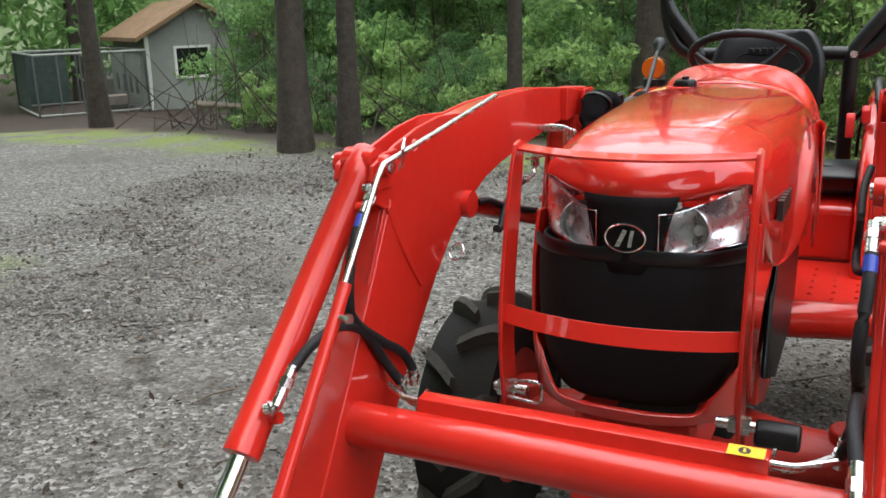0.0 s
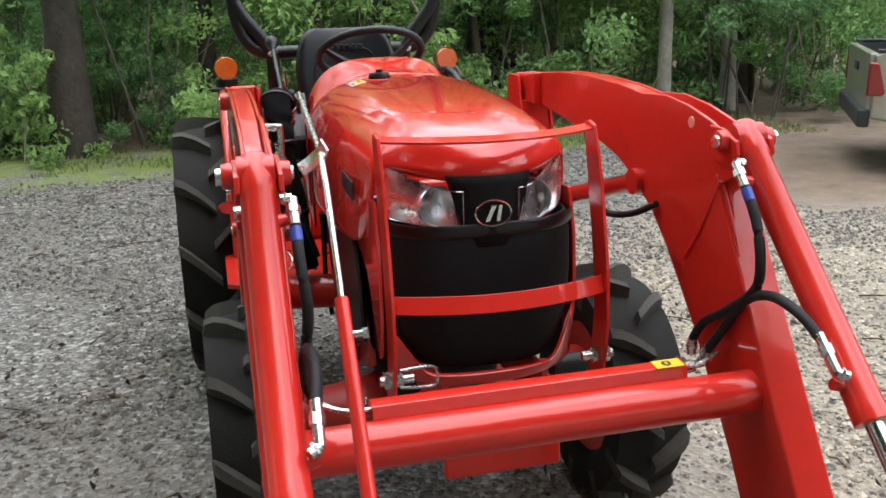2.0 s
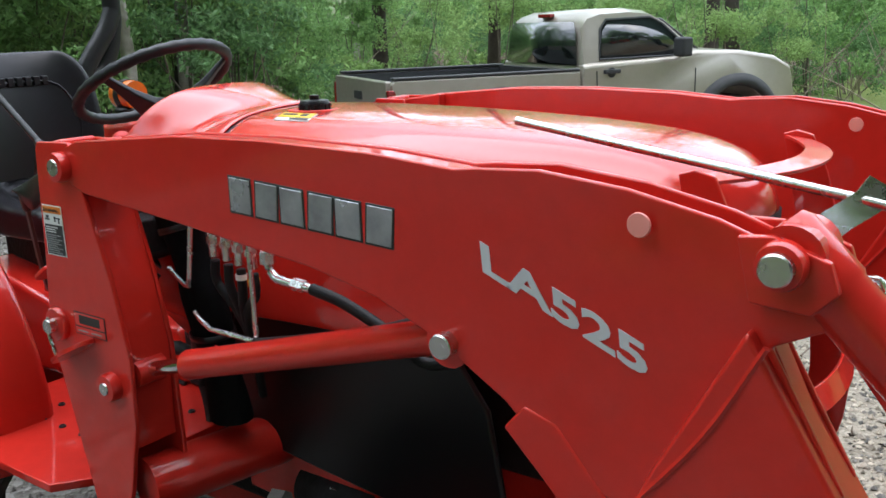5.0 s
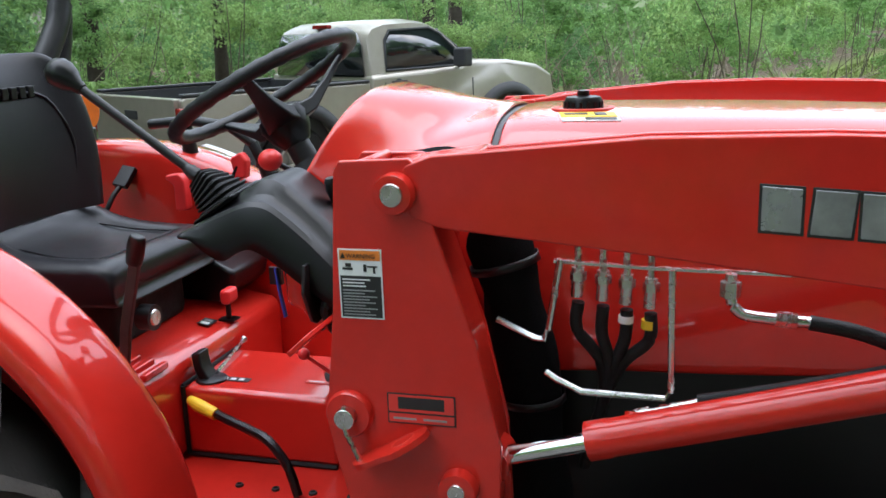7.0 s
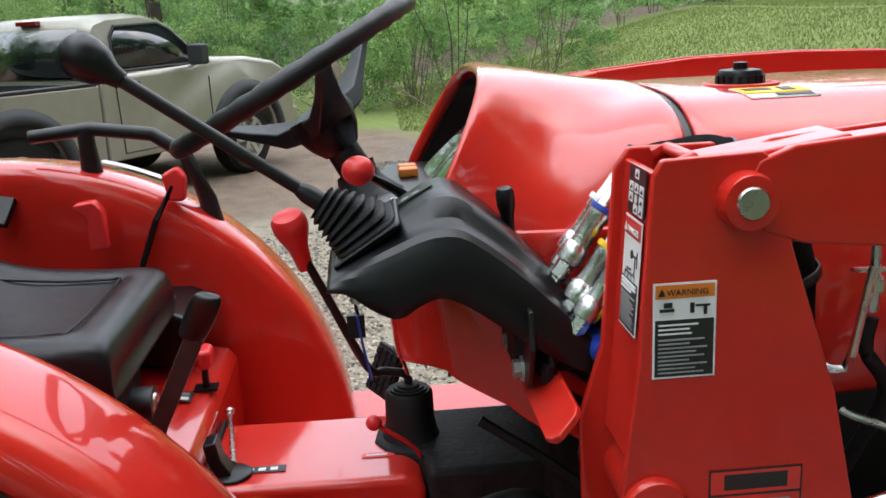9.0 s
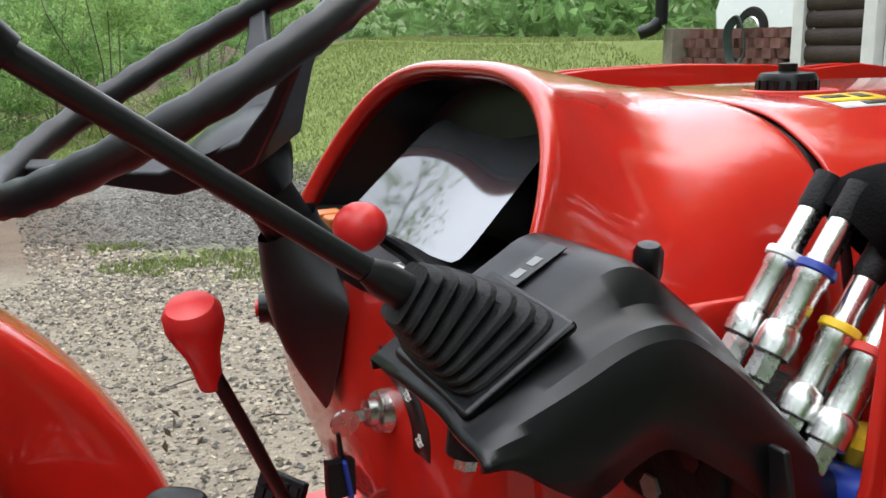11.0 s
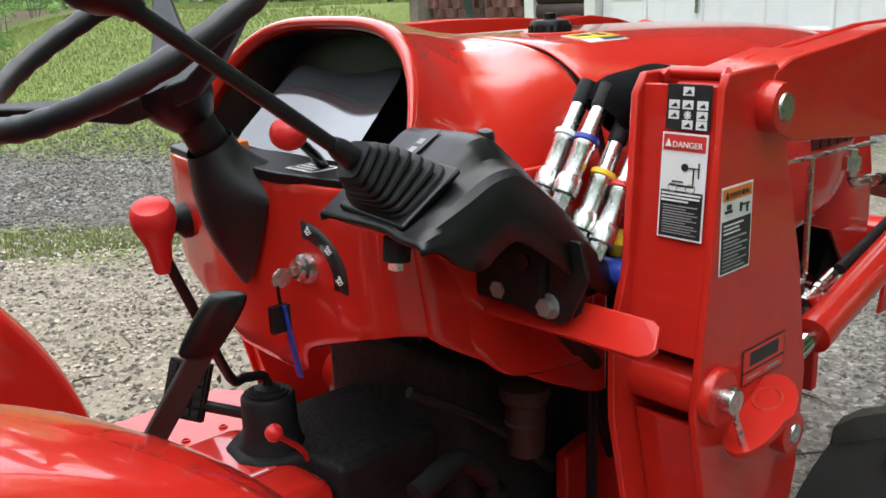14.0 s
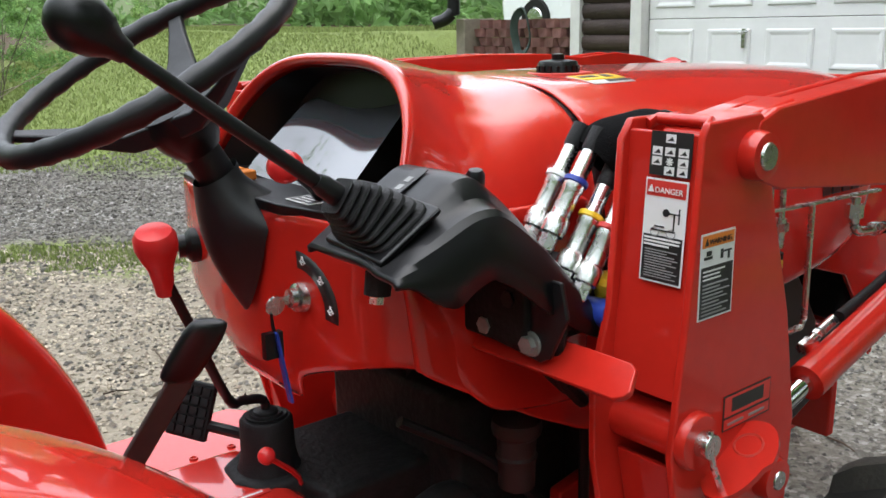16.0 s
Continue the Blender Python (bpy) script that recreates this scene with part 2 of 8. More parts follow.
def part(name, bm, material, parent, label="", **kw):
    ob = finish(bm, name, material, **kw)
    ob.parent = parent
    w = Matrix()
    chain = parent
    while chain:
        w = chain.matrix_basis @ w if chain.parent is None else w
        chain = chain.parent
    if parent.parent is None:
        ob.matrix_parent_inverse = w.inverted()
    if label:
        tagged(ob, label)
    return ob


def thing(name, at, label, category, group="", kind=""):
    e = new(name)
    e.empty_display_size = 0.2
    e.matrix_basis = Matrix.Translation(at)
    return tagged(e, label, category, group, kind)


def B():
    return bmesh.new()


def words(name, text, size, m, material, parent, extrude=0.0008, wide=1.0, align="LEFT", bold=0.0, length=0.0):
    """Lettering as a mesh, in the built-in font. m places it: x along the line, y up."""
    cu = bpy.data.curves.new(name, "FONT")
    cu.body, cu.size, cu.extrude, cu.align_x = text, size, extrude, align
    cu.resolution_u, cu.offset = 3, bold
    tmp = bpy.data.objects.new(name, cu)
    scene.collection.objects.link(tmp)
    me = bpy.data.meshes.new_from_object(tmp.evaluated_get(bpy.context.evaluated_depsgraph_get()))
    bpy.data.objects.remove(tmp)
    bpy.data.curves.remove(cu)
    if length:
        xs = [v.co.x for v in me.vertices]
        me.transform(Matrix.Translation((-min(xs), 0, 0)))
        wide = length / (max(xs) - min(xs))
    me.transform(m @ Matrix.Diagonal((wide, 1, 1, 1)))
    me.materials.clear()
    me.materials.append(material)
    ob = new(name, me)
    ob.parent = parent
    if parent.parent is None:
        ob.matrix_parent_inverse = parent.matrix_basis.inverted()
    return ob


def basis(o, ex, ey):
    """A pose with its origin at o, x along ex and y near ey."""
    ex = Vector(ex).normalized()
    ez = ex.cross(Vector(ey)).normalized()
    ey = ez.cross(ex)
    m = Matrix((ex, ey, ez)).transposed().to_4x4()
    m.translation = Vector(o)
    return m


def smooth01(t):
    t = min(1.0, max(0.0, t))
    return t * t * (3 - 2 * t)


# ---- ground ----
def ground_z(x, y):
    """Flat drive, a gentle rise to the garage and a lawn that climbs beside it."""
    h = 0.3 * smooth01((-y - 2.6) / 3.2) * smooth01((9 - abs(x - 1)) / 3)
    lawn = 1.35 * smooth01((x - 4.9) / 4.2) * smooth01((-y + 0.4) / 7.5)
    if y < -6.05 and x > 5.6:
        lawn = max(lawn, 1.32) - 0.2 * smooth01((-7.0 - y) / 1.5) * smooth01((12 - x) / 1.0)
    wood = 0.25 * noise.noise((x * 0.13, y * 0.13, 3.0)) * smooth01((math.hypot(x, y) - 9) / 8)
    dip = -1.05 * smooth01((-0.6 * x + 0.75 * y - 9.0) / 14.0)
    return max(h, lawn) + wood + dip + 0.012 * noise.noise((x * 1.3, y * 1.3, 0))


def build_ground():
    xs = np.concatenate([np.linspace(-400, -30, 16), np.arange(-28, 30, 0.4), np.linspace(32, 400, 16)])
    ys = np.concatenate([np.linspace(-400, -24, 16), np.arange(-22, 34, 0.4), np.linspace(36, 400, 16)])
    verts = [(x, y, ground_z(x, y)) for y in ys for x in xs]
    k = len(xs)
    faces = [(j * k + i, j * k + i + 1, (j + 1) * k + i + 1, (j + 1) * k + i) for j in range(len(ys) - 1) for i in range(k - 1)]
    me = bpy.data.meshes.new("ground")
    me.from_pydata(verts, [], faces)
    me.polygons.foreach_set("use_smooth", [True] * len(faces))
    me.materials.append(M["ground"])
    return tagged(new("ground", me), "grey gravel drive with grass edges and brown leaf litter", "ground", kind="structure")


def ground_material():
    m = bpy.data.materials.new("gravel_grass_and_litter")
    m.use_nodes = True
    nt = m.node_tree
    n, l = nt.nodes, nt.links
    p = n["Principled BSDF"]
    p.inputs["Roughness"].default_value = 0.9
    tc = n.new("ShaderNodeTexCoord")
    sep = n.new("ShaderNodeSeparateXYZ")
    l.new(tc.outputs["Object"], sep.inputs[0])

    def math_(op, a, b=None, c=None):
        x = n.new("ShaderNodeMath")
        x.operation = op
        for i, v in enumerate((a, b, c)):
            if v is None:
                continue
            if isinstance(v, (int, float)):
                x.inputs[i].default_value = v
            else:
                l.new(v, x.inputs[i])
        return x.outputs[0]

    def noise_(scale, detail=6, rough=0.6):
        x = n.new("ShaderNodeTexNoise")
        x.inputs["Scale"].default_value = scale
        x.inputs["Detail"].default_value = detail
        x.inputs["Roughness"].default_value = rough
        l.new(tc.outputs["Object"], x.inputs["Vector"])
        return x.outputs["Fac"]

    def ramp_(fac, stops):
        x = n.new("ShaderNodeValToRGB")
        e = x.color_ramp.elements
        while len(e) < len(stops):
            e.new(0.5)
        for k, (pos, col) in zip(e, stops):
            k.position, k.color = pos, (*col, 1)
        l.new(fac, x.inputs[0])
        return x.outputs[0]

    def mix_(f, a, b):
        x = n.new("ShaderNodeMix")
        x.data_type = "RGBA"
        l.new(f, x.inputs["Factor"])
        l.new(a, x.inputs["A"])
        l.new(b, x.inputs["B"])
        return x.outputs["Result"]

    def step_(v, lo, hi):
        x = n.new("ShaderNodeMapRange")
        x.interpolation_type = "SMOOTHSTEP"
        x.inputs["From Min"].default_value = lo
        x.inputs["From Max"].default_value = hi
        l.new(v, x.inputs["Value"])
        return x.outputs[0]

    # stones
    vor = n.new("ShaderNodeTexVoronoi")
    vor.inputs["Scale"].default_value = 48
    vor.inputs["Randomness"].default_value = 1
    l.new(tc.outputs["Object"], vor.inputs["Vector"])
    bw = n.new("ShaderNodeSeparateColor")
    l.new(vor.outputs["Color"], bw.inputs[0])
    stones = ramp_(bw.outputs[0], [(0.0, (0.085, 0.078, 0.068)), (0.45, (0.172, 0.161, 0.143)), (0.8, (0.27, 0.258, 0.238)), (1.0, (0.46, 0.445, 0.42))])
    dust = ramp_(noise_(0.7), [(0.3, (0.08, 0.07, 0.058)), (0.7, (0.21, 0.193, 0.168))])
    patch = step_(noise_(0.8, 9, 0.65), 0.46, 0.64)
    gravel = mix_(math_("MULTIPLY", patch, 0.7), stones, dust)
    tan = ramp_(noise_(5.0, 9, 0.7), [(0.3, (0.27, 0.23, 0.175)), (0.7, (0.54, 0.475, 0.375))])
    # bands across the drive to the east: tan gravel, a grass strip, grey gravel, then lawn and a dirt track
    sway = math_("MULTIPLY_ADD", noise_(0.9, 6), 1.6, -0.8)
    band = math_("ADD", math_("MULTIPLY_ADD", sep.outputs[1], -0.8, sep.outputs[0]), math_("MULTIPLY", sway, 0.6))
    tan_f = math_("MULTIPLY", math_("MULTIPLY", step_(sep.outputs[0], -0.2, 1.6), step_(math_("SUBTRACT", 4.2, sep.outputs[1]), 0.0, 1.6)), math_("SUBTRACT", 1.0, step_(band, 5.0, 5.8)))
    gravel = mix_(math_("MULTIPLY", tan_f, 0.8), gravel, tan)
    # dirt and litter
    dirt = ramp_(noise_(3.0, 10, 0.7), [(0.3, (0.15, 0.11, 0.082)), (0.7, (0.3, 0.23, 0.175))])
    litter = ramp_(noise_(14.0, 10, 0.75), [(0.3, (0.07, 0.05, 0.035)), (0.55, (0.16, 0.115, 0.078)), (0.75, (0.28, 0.21, 0.145))])
    grass = ramp_(noise_(9.0, 10, 0.75), [(0.3, (0.17, 0.21, 0.062)), (0.55, (0.23, 0.285, 0.09)), (0.75, (0.3, 0.34, 0.14))])
    X, Y = sep.outputs[0], sep.outputs[1]
    wob = math_("MULTIPLY_ADD", noise_(0.6, 5), 2.4, -1.2)
    # woods edge: behind the drive, and past the truck
    far_y = math_("ADD", Y, wob)
    col = gravel
    col = mix_(math_("MULTIPLY", step_(far_y, 5.9, 6.7), step_(noise_(1.4, 8), 0.36, 0.56)), col, grass)
    col = mix_(step_(far_y, 7.4, 8.4), col, litter)
    # leaf litter by the shed, darkened in colour for shade under the trees
    shaded_litter = ramp_(noise_(7.0, 10, 0.75), [(0.3, (0.022, 0.016, 0.012)), (0.55, (0.06, 0.042, 0.03)), (0.75, (0.13, 0.095, 0.065))])
    edge = math_("ADD", math_("MULTIPLY_ADD", X, 0.4, Y), math_("MULTIPLY", wob, 0.4))
    col = mix_(math_("MULTIPLY", step_(edge, 3.9, 4.7), step_(math_("MULTIPLY", X, -1), 3.4, 4.6)), col, shaded_litter)
    # dirt track to the east
    near_dirt = math_("MULTIPLY", step_(math_("ADD", X, sway), 5.0, 6.0), step_(math_("ADD", Y, math_("MULTIPLY", sway, 0.5)), 0.1, 0.9))
    far_dirt = math_("MULTIPLY", step_(math_("ADD", X, sway), 8.6, 9.8), step_(math_("ADD", Y, math_("MULTIPLY", sway, 0.5)), -1.6, -0.6))
    truck_dirt = math_("MULTIPLY", step_(math_("ADD", X, sway), 3.0, 4.2), step_(math_("ADD", Y, math_("MULTIPLY", sway, 0.5)), 2.6, 3.6))
    col = mix_(math_("MAXIMUM", truck_dirt, math_("MAXIMUM", near_dirt, far_dirt)), col, dirt)
    # grass strips beside the drive
    strip_f = math_("MULTIPLY", step_(band, 4.2, 4.7), math_("SUBTRACT", 1.0, step_(band, 5.2, 5.8)))
    strip_f = math_("MULTIPLY", strip_f, math_("MULTIPLY", step_(noise_(1.6, 8), 0.4, 0.56), step_(math_("SUBTRACT", 0.7, Y), 0.0, 0.8)))
    col = mix_(strip_f, col, grass)
    lawn = step_(math_("ADD", math_("MULTIPLY_ADD", Y, -1.15, math_("MULTIPLY", X, 0.8)), wob), 7.2, 8.2)
    col = mix_(math_("MULTIPLY", lawn, step_(X, 4.0, 5.2)), col, grass)
    col = mix_(step_(math_("SUBTRACT", X, math_("MULTIPLY", Y, 0.2)), 19, 22), col, litter)
    # west side: grass and track to the shed
    wx = math_("SUBTRACT", math_("MULTIPLY", X, -1), math_("ADD", math_("MULTIPLY", Y, 0.55), wob))
    col = mix_(math_("MULTIPLY", math_("MULTIPLY", step_(wx, 3.6, 4.6), step_(math_("SUBTRACT", 2.3, Y), 0.0, 0.7)), step_(noise_(1.1, 8), 0.42, 0.55)), col, grass)
    # dark soil showing through beside the loader
    soil = math_("MULTIPLY", step_(noise_(1.7, 9, 0.7), 0.5, 0.63), math_("MULTIPLY", step_(math_("MULTIPLY", X, -1), 1.0, 2.0), step_(math_("MULTIPLY", Y, -1), -2.6, -0.6)))
    dark = ramp_(noise_(6.0), [(0.3, (0.03, 0.025, 0.02)), (0.7, (0.075, 0.062, 0.05))])
    col = mix_(math_("MULTIPLY", soil, 0.85), col, dark)
    tone = n.new("ShaderNodeHueSaturation")
    tone.inputs["Value"].default_value = 0.7
    tone.inputs["Saturation"].default_value = 1.15
    l.new(col, tone.inputs["Color"])
    l.new(tone.outputs[0], p.inputs["Base Color"])
    bump = n.new("ShaderNodeBump")
    bump.inputs["Strength"].default_value = 0.9
    bump.inputs["Distance"].default_value = 0.012
    l.new(math_("ADD", vor.outputs["Distance"], math_("MULTIPLY", noise_(60, 6), 0.7)), bump.inputs["Height"])
    l.new(bump.outputs[0], p.inputs["Normal"])
    return m


M["ground"] = ground_material()
M["stone_tan"] = mat("tan_gravel_stone", (0.37, 0.32, 0.25), 0.85, var=0.1, scale=60, obj_var=0.6, bump=0.2, bump_scale=120)
M["stone"] = mat("gravel_stone", (0.14, 0.128, 0.112), 0.85, var=0.1, scale=60, obj_var=0.62, bump=0.2, bump_scale=120)
M["bark"] = mat("grey_brown_bark", (0.07, 0.055, 0.043), 0.9, color2=(0.026, 0.02, 0.016), scale=9, bump=0.9, bump_scale=22)
M["pale_bark"] = mat("pale_grey_bark", (0.42, 0.4, 0.35), 0.85, color2=(0.2, 0.18, 0.15), scale=9, bump=0.5, bump_scale=26)
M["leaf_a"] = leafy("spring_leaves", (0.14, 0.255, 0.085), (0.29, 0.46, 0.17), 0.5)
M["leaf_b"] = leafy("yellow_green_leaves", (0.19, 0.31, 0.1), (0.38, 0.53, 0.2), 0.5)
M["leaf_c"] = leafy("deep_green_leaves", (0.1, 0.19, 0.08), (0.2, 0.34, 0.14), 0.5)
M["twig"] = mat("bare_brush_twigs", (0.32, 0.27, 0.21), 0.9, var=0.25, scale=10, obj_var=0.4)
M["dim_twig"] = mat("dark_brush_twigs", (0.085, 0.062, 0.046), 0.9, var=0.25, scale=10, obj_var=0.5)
M["stem"] = mat("grey_brown_stem", (0.15, 0.125, 0.1), 0.9, var=0.2, scale=10, obj_var=0.3)
M["blade"] = leafy("grass_blades", (0.15, 0.19, 0.06), (0.26, 0.31, 0.11), 0.5)


def gravel_stones():
    """Loose stones on the part of the drive nearest to the tractor."""
    rng = np.random.default_rng(5)
    base = np.array([(1, 0, 0), (-1, 0, 0), (0, 1, 0), (0, -1, 0), (0, 0, 1), (0, 0, -1)], float)
    tri = [(0, 2, 4), (2, 1, 4), (1, 3, 4), (3, 0, 4), (2, 0, 5), (1, 2, 5), (3, 1, 5), (0, 3, 5)]
    grey, tan = ([], []), ([], [])
    for x0, x1, y0, y1, count, s0, s1 in ((-3.6, 1.6, -1.2, 3.0, 26000, 0.006, 0.016), (-5.5, 3.6, 3.0, 6.3, 20000, 0.01, 0.028), (-5.0, -0.6, 0.6, 3.4, 9000, 0.01, 0.026),
                                          (1.0, 5.0, -2.4, 3.0, 34000, 0.008, 0.02), (-6.0, -3.4, 0.0, 5.0, 7000, 0.009, 0.022), (4.2, 8.0, -2.4, 1.0, 12000, 0.01, 0.026), (-2.2, 0.9, -4.0, -1.2, 12000, 0.007, 0.018)):
        for _ in range(count):
            x, y = rng.uniform(x0, x1), rng.uniform(y0, y1)
            s = s0 + (s1 - s0) * rng.random() ** 3
            east = x + 0.35 * noise.noise((x * 1.2, y * 1.2, 3.0)) > 1.0 and y < 2.2 and x - 0.8 * y < 5.4
            vs, fs = tan if east and rng.random() < 0.7 else grey
            k = 6 * len(vs)
            if x < -1.2 and noise.noise((x * 0.9, y * 0.9, 1.5)) > 0.12 and rng.random() < 0.85:
                continue
            a = rng.uniform(0, math.tau)
            v = base * (1 + rng.uniform(-0.3, 0.3, (6, 1))) * s * np.array((1.0, rng.uniform(0.6, 1), rng.uniform(0.4, 0.75)))
            c, sn = math.cos(a), math.sin(a)
            v = np.column_stack((v[:, 0] * c - v[:, 1] * sn, v[:, 0] * sn + v[:, 1] * c, v[:, 2] + 0.1 * v[:, 0]))
            v += (x, y, ground_z(x, y) + s * 0.25)
            vs.append(v)
            fs.extend((p + k, q + k, r + k) for p, q, r in tri)
    for (vs, fs), name, material, label in ((grey, "loose_gravel", "stone", "loose grey gravel stones on the drive"),
                                            (tan, "tan_gravel", "stone_tan", "loose tan gravel stones along the drive's edge")):
        me = bpy.data.meshes.new(name)
        me.from_pydata(np.concatenate(vs).tolist(), [], fs)
        me.materials.append(M[material])
        tagged(new(name, me), label, "gravel", kind="stuff")


def leaf_cloud(rng, clumps, leaves, size, squash=1.0):
    """Leaves as small folded quads, gathered in clumps; returns verts and faces."""
    vs, fs = [], []
    k = 0
    for (cx, cy, cz, cr) in clumps:
        for _ in range(leaves):
            d = rng.normal(size=3)
            d /= np.linalg.norm(d)
            r = cr * rng.random() ** 0.45
            o = np.array((cx, cy, cz)) + d * r * np.array((1, 1, squash))
            a = rng.normal(size=3)
            a /= np.linalg.norm(a)
            b = np.cross(a, rng.normal(size=3))
            b /= np.linalg.norm(b)
            s = size * rng.uniform(0.6, 1.3)
            up = np.cross(a, b) * s * 0.25
            vs += [o - a * s, o + b * s * 0.45 + up, o + a * s, o - b * s * 0.45 + up]
            fs += [(k, k + 1, k + 2), (k, k + 2, k + 3)]
            k += 4
    return vs, fs


def cloud_mesh(name, vs, fs, material):
    me = bpy.data.meshes.new(name)
    me.from_pydata([tuple(v) for v in vs], [], fs)
    me.materials.append(material)
    return me


def shrub_mesh(seed, height, spread, material, clumps=30, leaves=150, size=0.044):
    rng = np.random.default_rng(seed)
    cl = []
    for _ in range(clumps):
        h = rng.uniform(0.05, 1.0) ** 0.8
        a = rng.uniform(0, math.tau)
        r = spread * (1 - 0.55 * h) * rng.random() ** 0.6
        cl.append((r * math.cos(a), r * math.sin(a), h * height, rng.uniform(0.18, 0.42) * spread * 0.55))
    vs, fs = leaf_cloud(rng, cl, leaves, size, 0.75)
    return cloud_mesh("crown", vs, fs, material)


def stems_bm(seed, height, spread, count, r):
    rng = random.Random(seed)
    bm = B()
    for _ in range(count):
        a = rng.uniform(0, math.tau)
        s = rng.uniform(0.2, 0.8) * spread
        pts = [(0.1 * math.cos(a), 0.1 * math.sin(a), -0.1)]
        for i in (1, 2, 3):
            f = i / 3
            pts.append((s * f * math.cos(a) + rng.uniform(-.08, .08), s * f * math.sin(a) + rng.uniform(-.08, .08), height * f * rng.uniform(0.75, 0.95)))
        tube(bm, pts, [r, r * 0.8, r * 0.6, r * 0.3], n=5)
    return bm


def make_shrub(seed, height, spread, material, label, category="shrub", group="understorey shrubs", **kw):
    t = thing("shrub", (0, 0, 0), label, category, group)
    cr = new("crown", shrub_mesh(seed, height, spread, material, **kw))
    cr.parent = t
    part("stem", stems_bm(seed, height, spread, 4, 0.014), M["stem"], t)
    return t


def tree_trunk(seed, height, r, lean=0.03, limbs=7, limb_from=0.35):
    rng = random.Random(seed)
    bm = B()
    la = rng.uniform(0, math.tau)
    pts, rad = [], []
    for i in range(9):
        f = i / 8
        pts.append(Vector((lean * height * f * math.cos(la) + rng.uniform(-1, 1) * 0.05 * f * 2, lean * height * f * math.sin(la) + rng.uniform(-1, 1) * 0.05 * f * 2, height * f - 0.2)))
        rad.append(r * (1.35 if i == 0 else 1 - 0.8 * f))
    tube(bm, pts, rad, n=10)
    tips = []
    for k in range(limbs):
        f = limb_from + (0.95 - limb_from) * k / max(1, limbs - 1)
        b = pts[min(8, int(f * 8))]
        a = k * 2.4 + rng.uniform(-0.5, 0.5)
        ln = height * (0.26 - 0.15 * f) * rng.uniform(0.8, 1.3)
        e = b + Vector((ln * math.cos(a), ln * math.sin(a), ln * rng.uniform(0.3, 0.7)))
        m_ = b.lerp(e, 0.5) + Vector((0, 0, ln * 0.06))
        rr = r * (1 - 0.75 * f) * 0.5
        tube(bm, [b, m_, e], [rr, rr * 0.7, rr * 0.3], n=6)
        tips += [tuple(m_), tuple(e)]
    tips.append(tuple(pts[-1]))
    return bm, tips


def make_tree(seed, height, r, bark, leaf, label, lean=0.03, limbs=8, limb_from=0.58, leaves=34, size=0.085, crown=0.12):
    t = thing("tree", (0, 0, 0), label, "tree", "trees of the wood")
    bm, tips = tree_trunk(seed, height, r, lean, limbs, limb_from)
    part("trunk", bm, bark, t, angle=80)
    rng = np.random.default_rng(seed)
    cl = [(x + rng.normal() * 0.4, y + rng.normal() * 0.4, z + rng.normal() * 0.4, height * crown * rng.uniform(0.6, 1.1)) for x, y, z in tips for _ in (0, 1)]
    vs, fs = leaf_cloud(rng, cl, leaves, size * 0.7, 0.7)
    cr = new("crown", cloud_mesh("crown", vs, fs, leaf))
    cr.parent = t
    return t


def place(proto, spots, jitter=0.15, seed=1):
    """The first spot takes the thing itself, the others copies."""
    rng = random.Random(seed)
    for i, (x, y, s) in enumerate(spots):
        m = Matrix.LocRotScale((x, y, ground_z(x, y) - 0.03), Euler((0, 0, rng.uniform(0, math.tau))), None)
        sc = s * rng.uniform(1 - jitter, 1 + jitter)
        ob = proto if i == 0 else copy_thing(proto, m)
        ob.matrix_basis = m @ Matrix.Diagonal((sc, sc, sc * rng.uniform(0.9, 1.1), 1))


def in_view_gap(x, y):
    """Keeps the drive, the truck, the shed and the track free of plants."""
    if -4.9 - 0.55 * (y - 6.4) < x < 20 and y < 7.4 and y > -30 and not x > 12:
        return True
    if math.hypot(x + 19.5, y - 18.5) < 5.5:
        return True
    bearing = math.degrees(math.atan2(y + 2.33, x - 0.46))
    if 127 < bearing < 150 and math.hypot(x, y) < 30 or 112 < bearing < 152 and math.hypot(x, y) < 12.5:
        return True
    if y < 5.2 and x < -6.2 and (x > -10.5 or y > 2.5):
        return True
    if x > 12 and y < 0.62 * (x - 12) * -1.0 - 1.0:
        return True
    return abs((y - 6.2) + 0.62 * (x + 6)) < 1.3 and x < -5


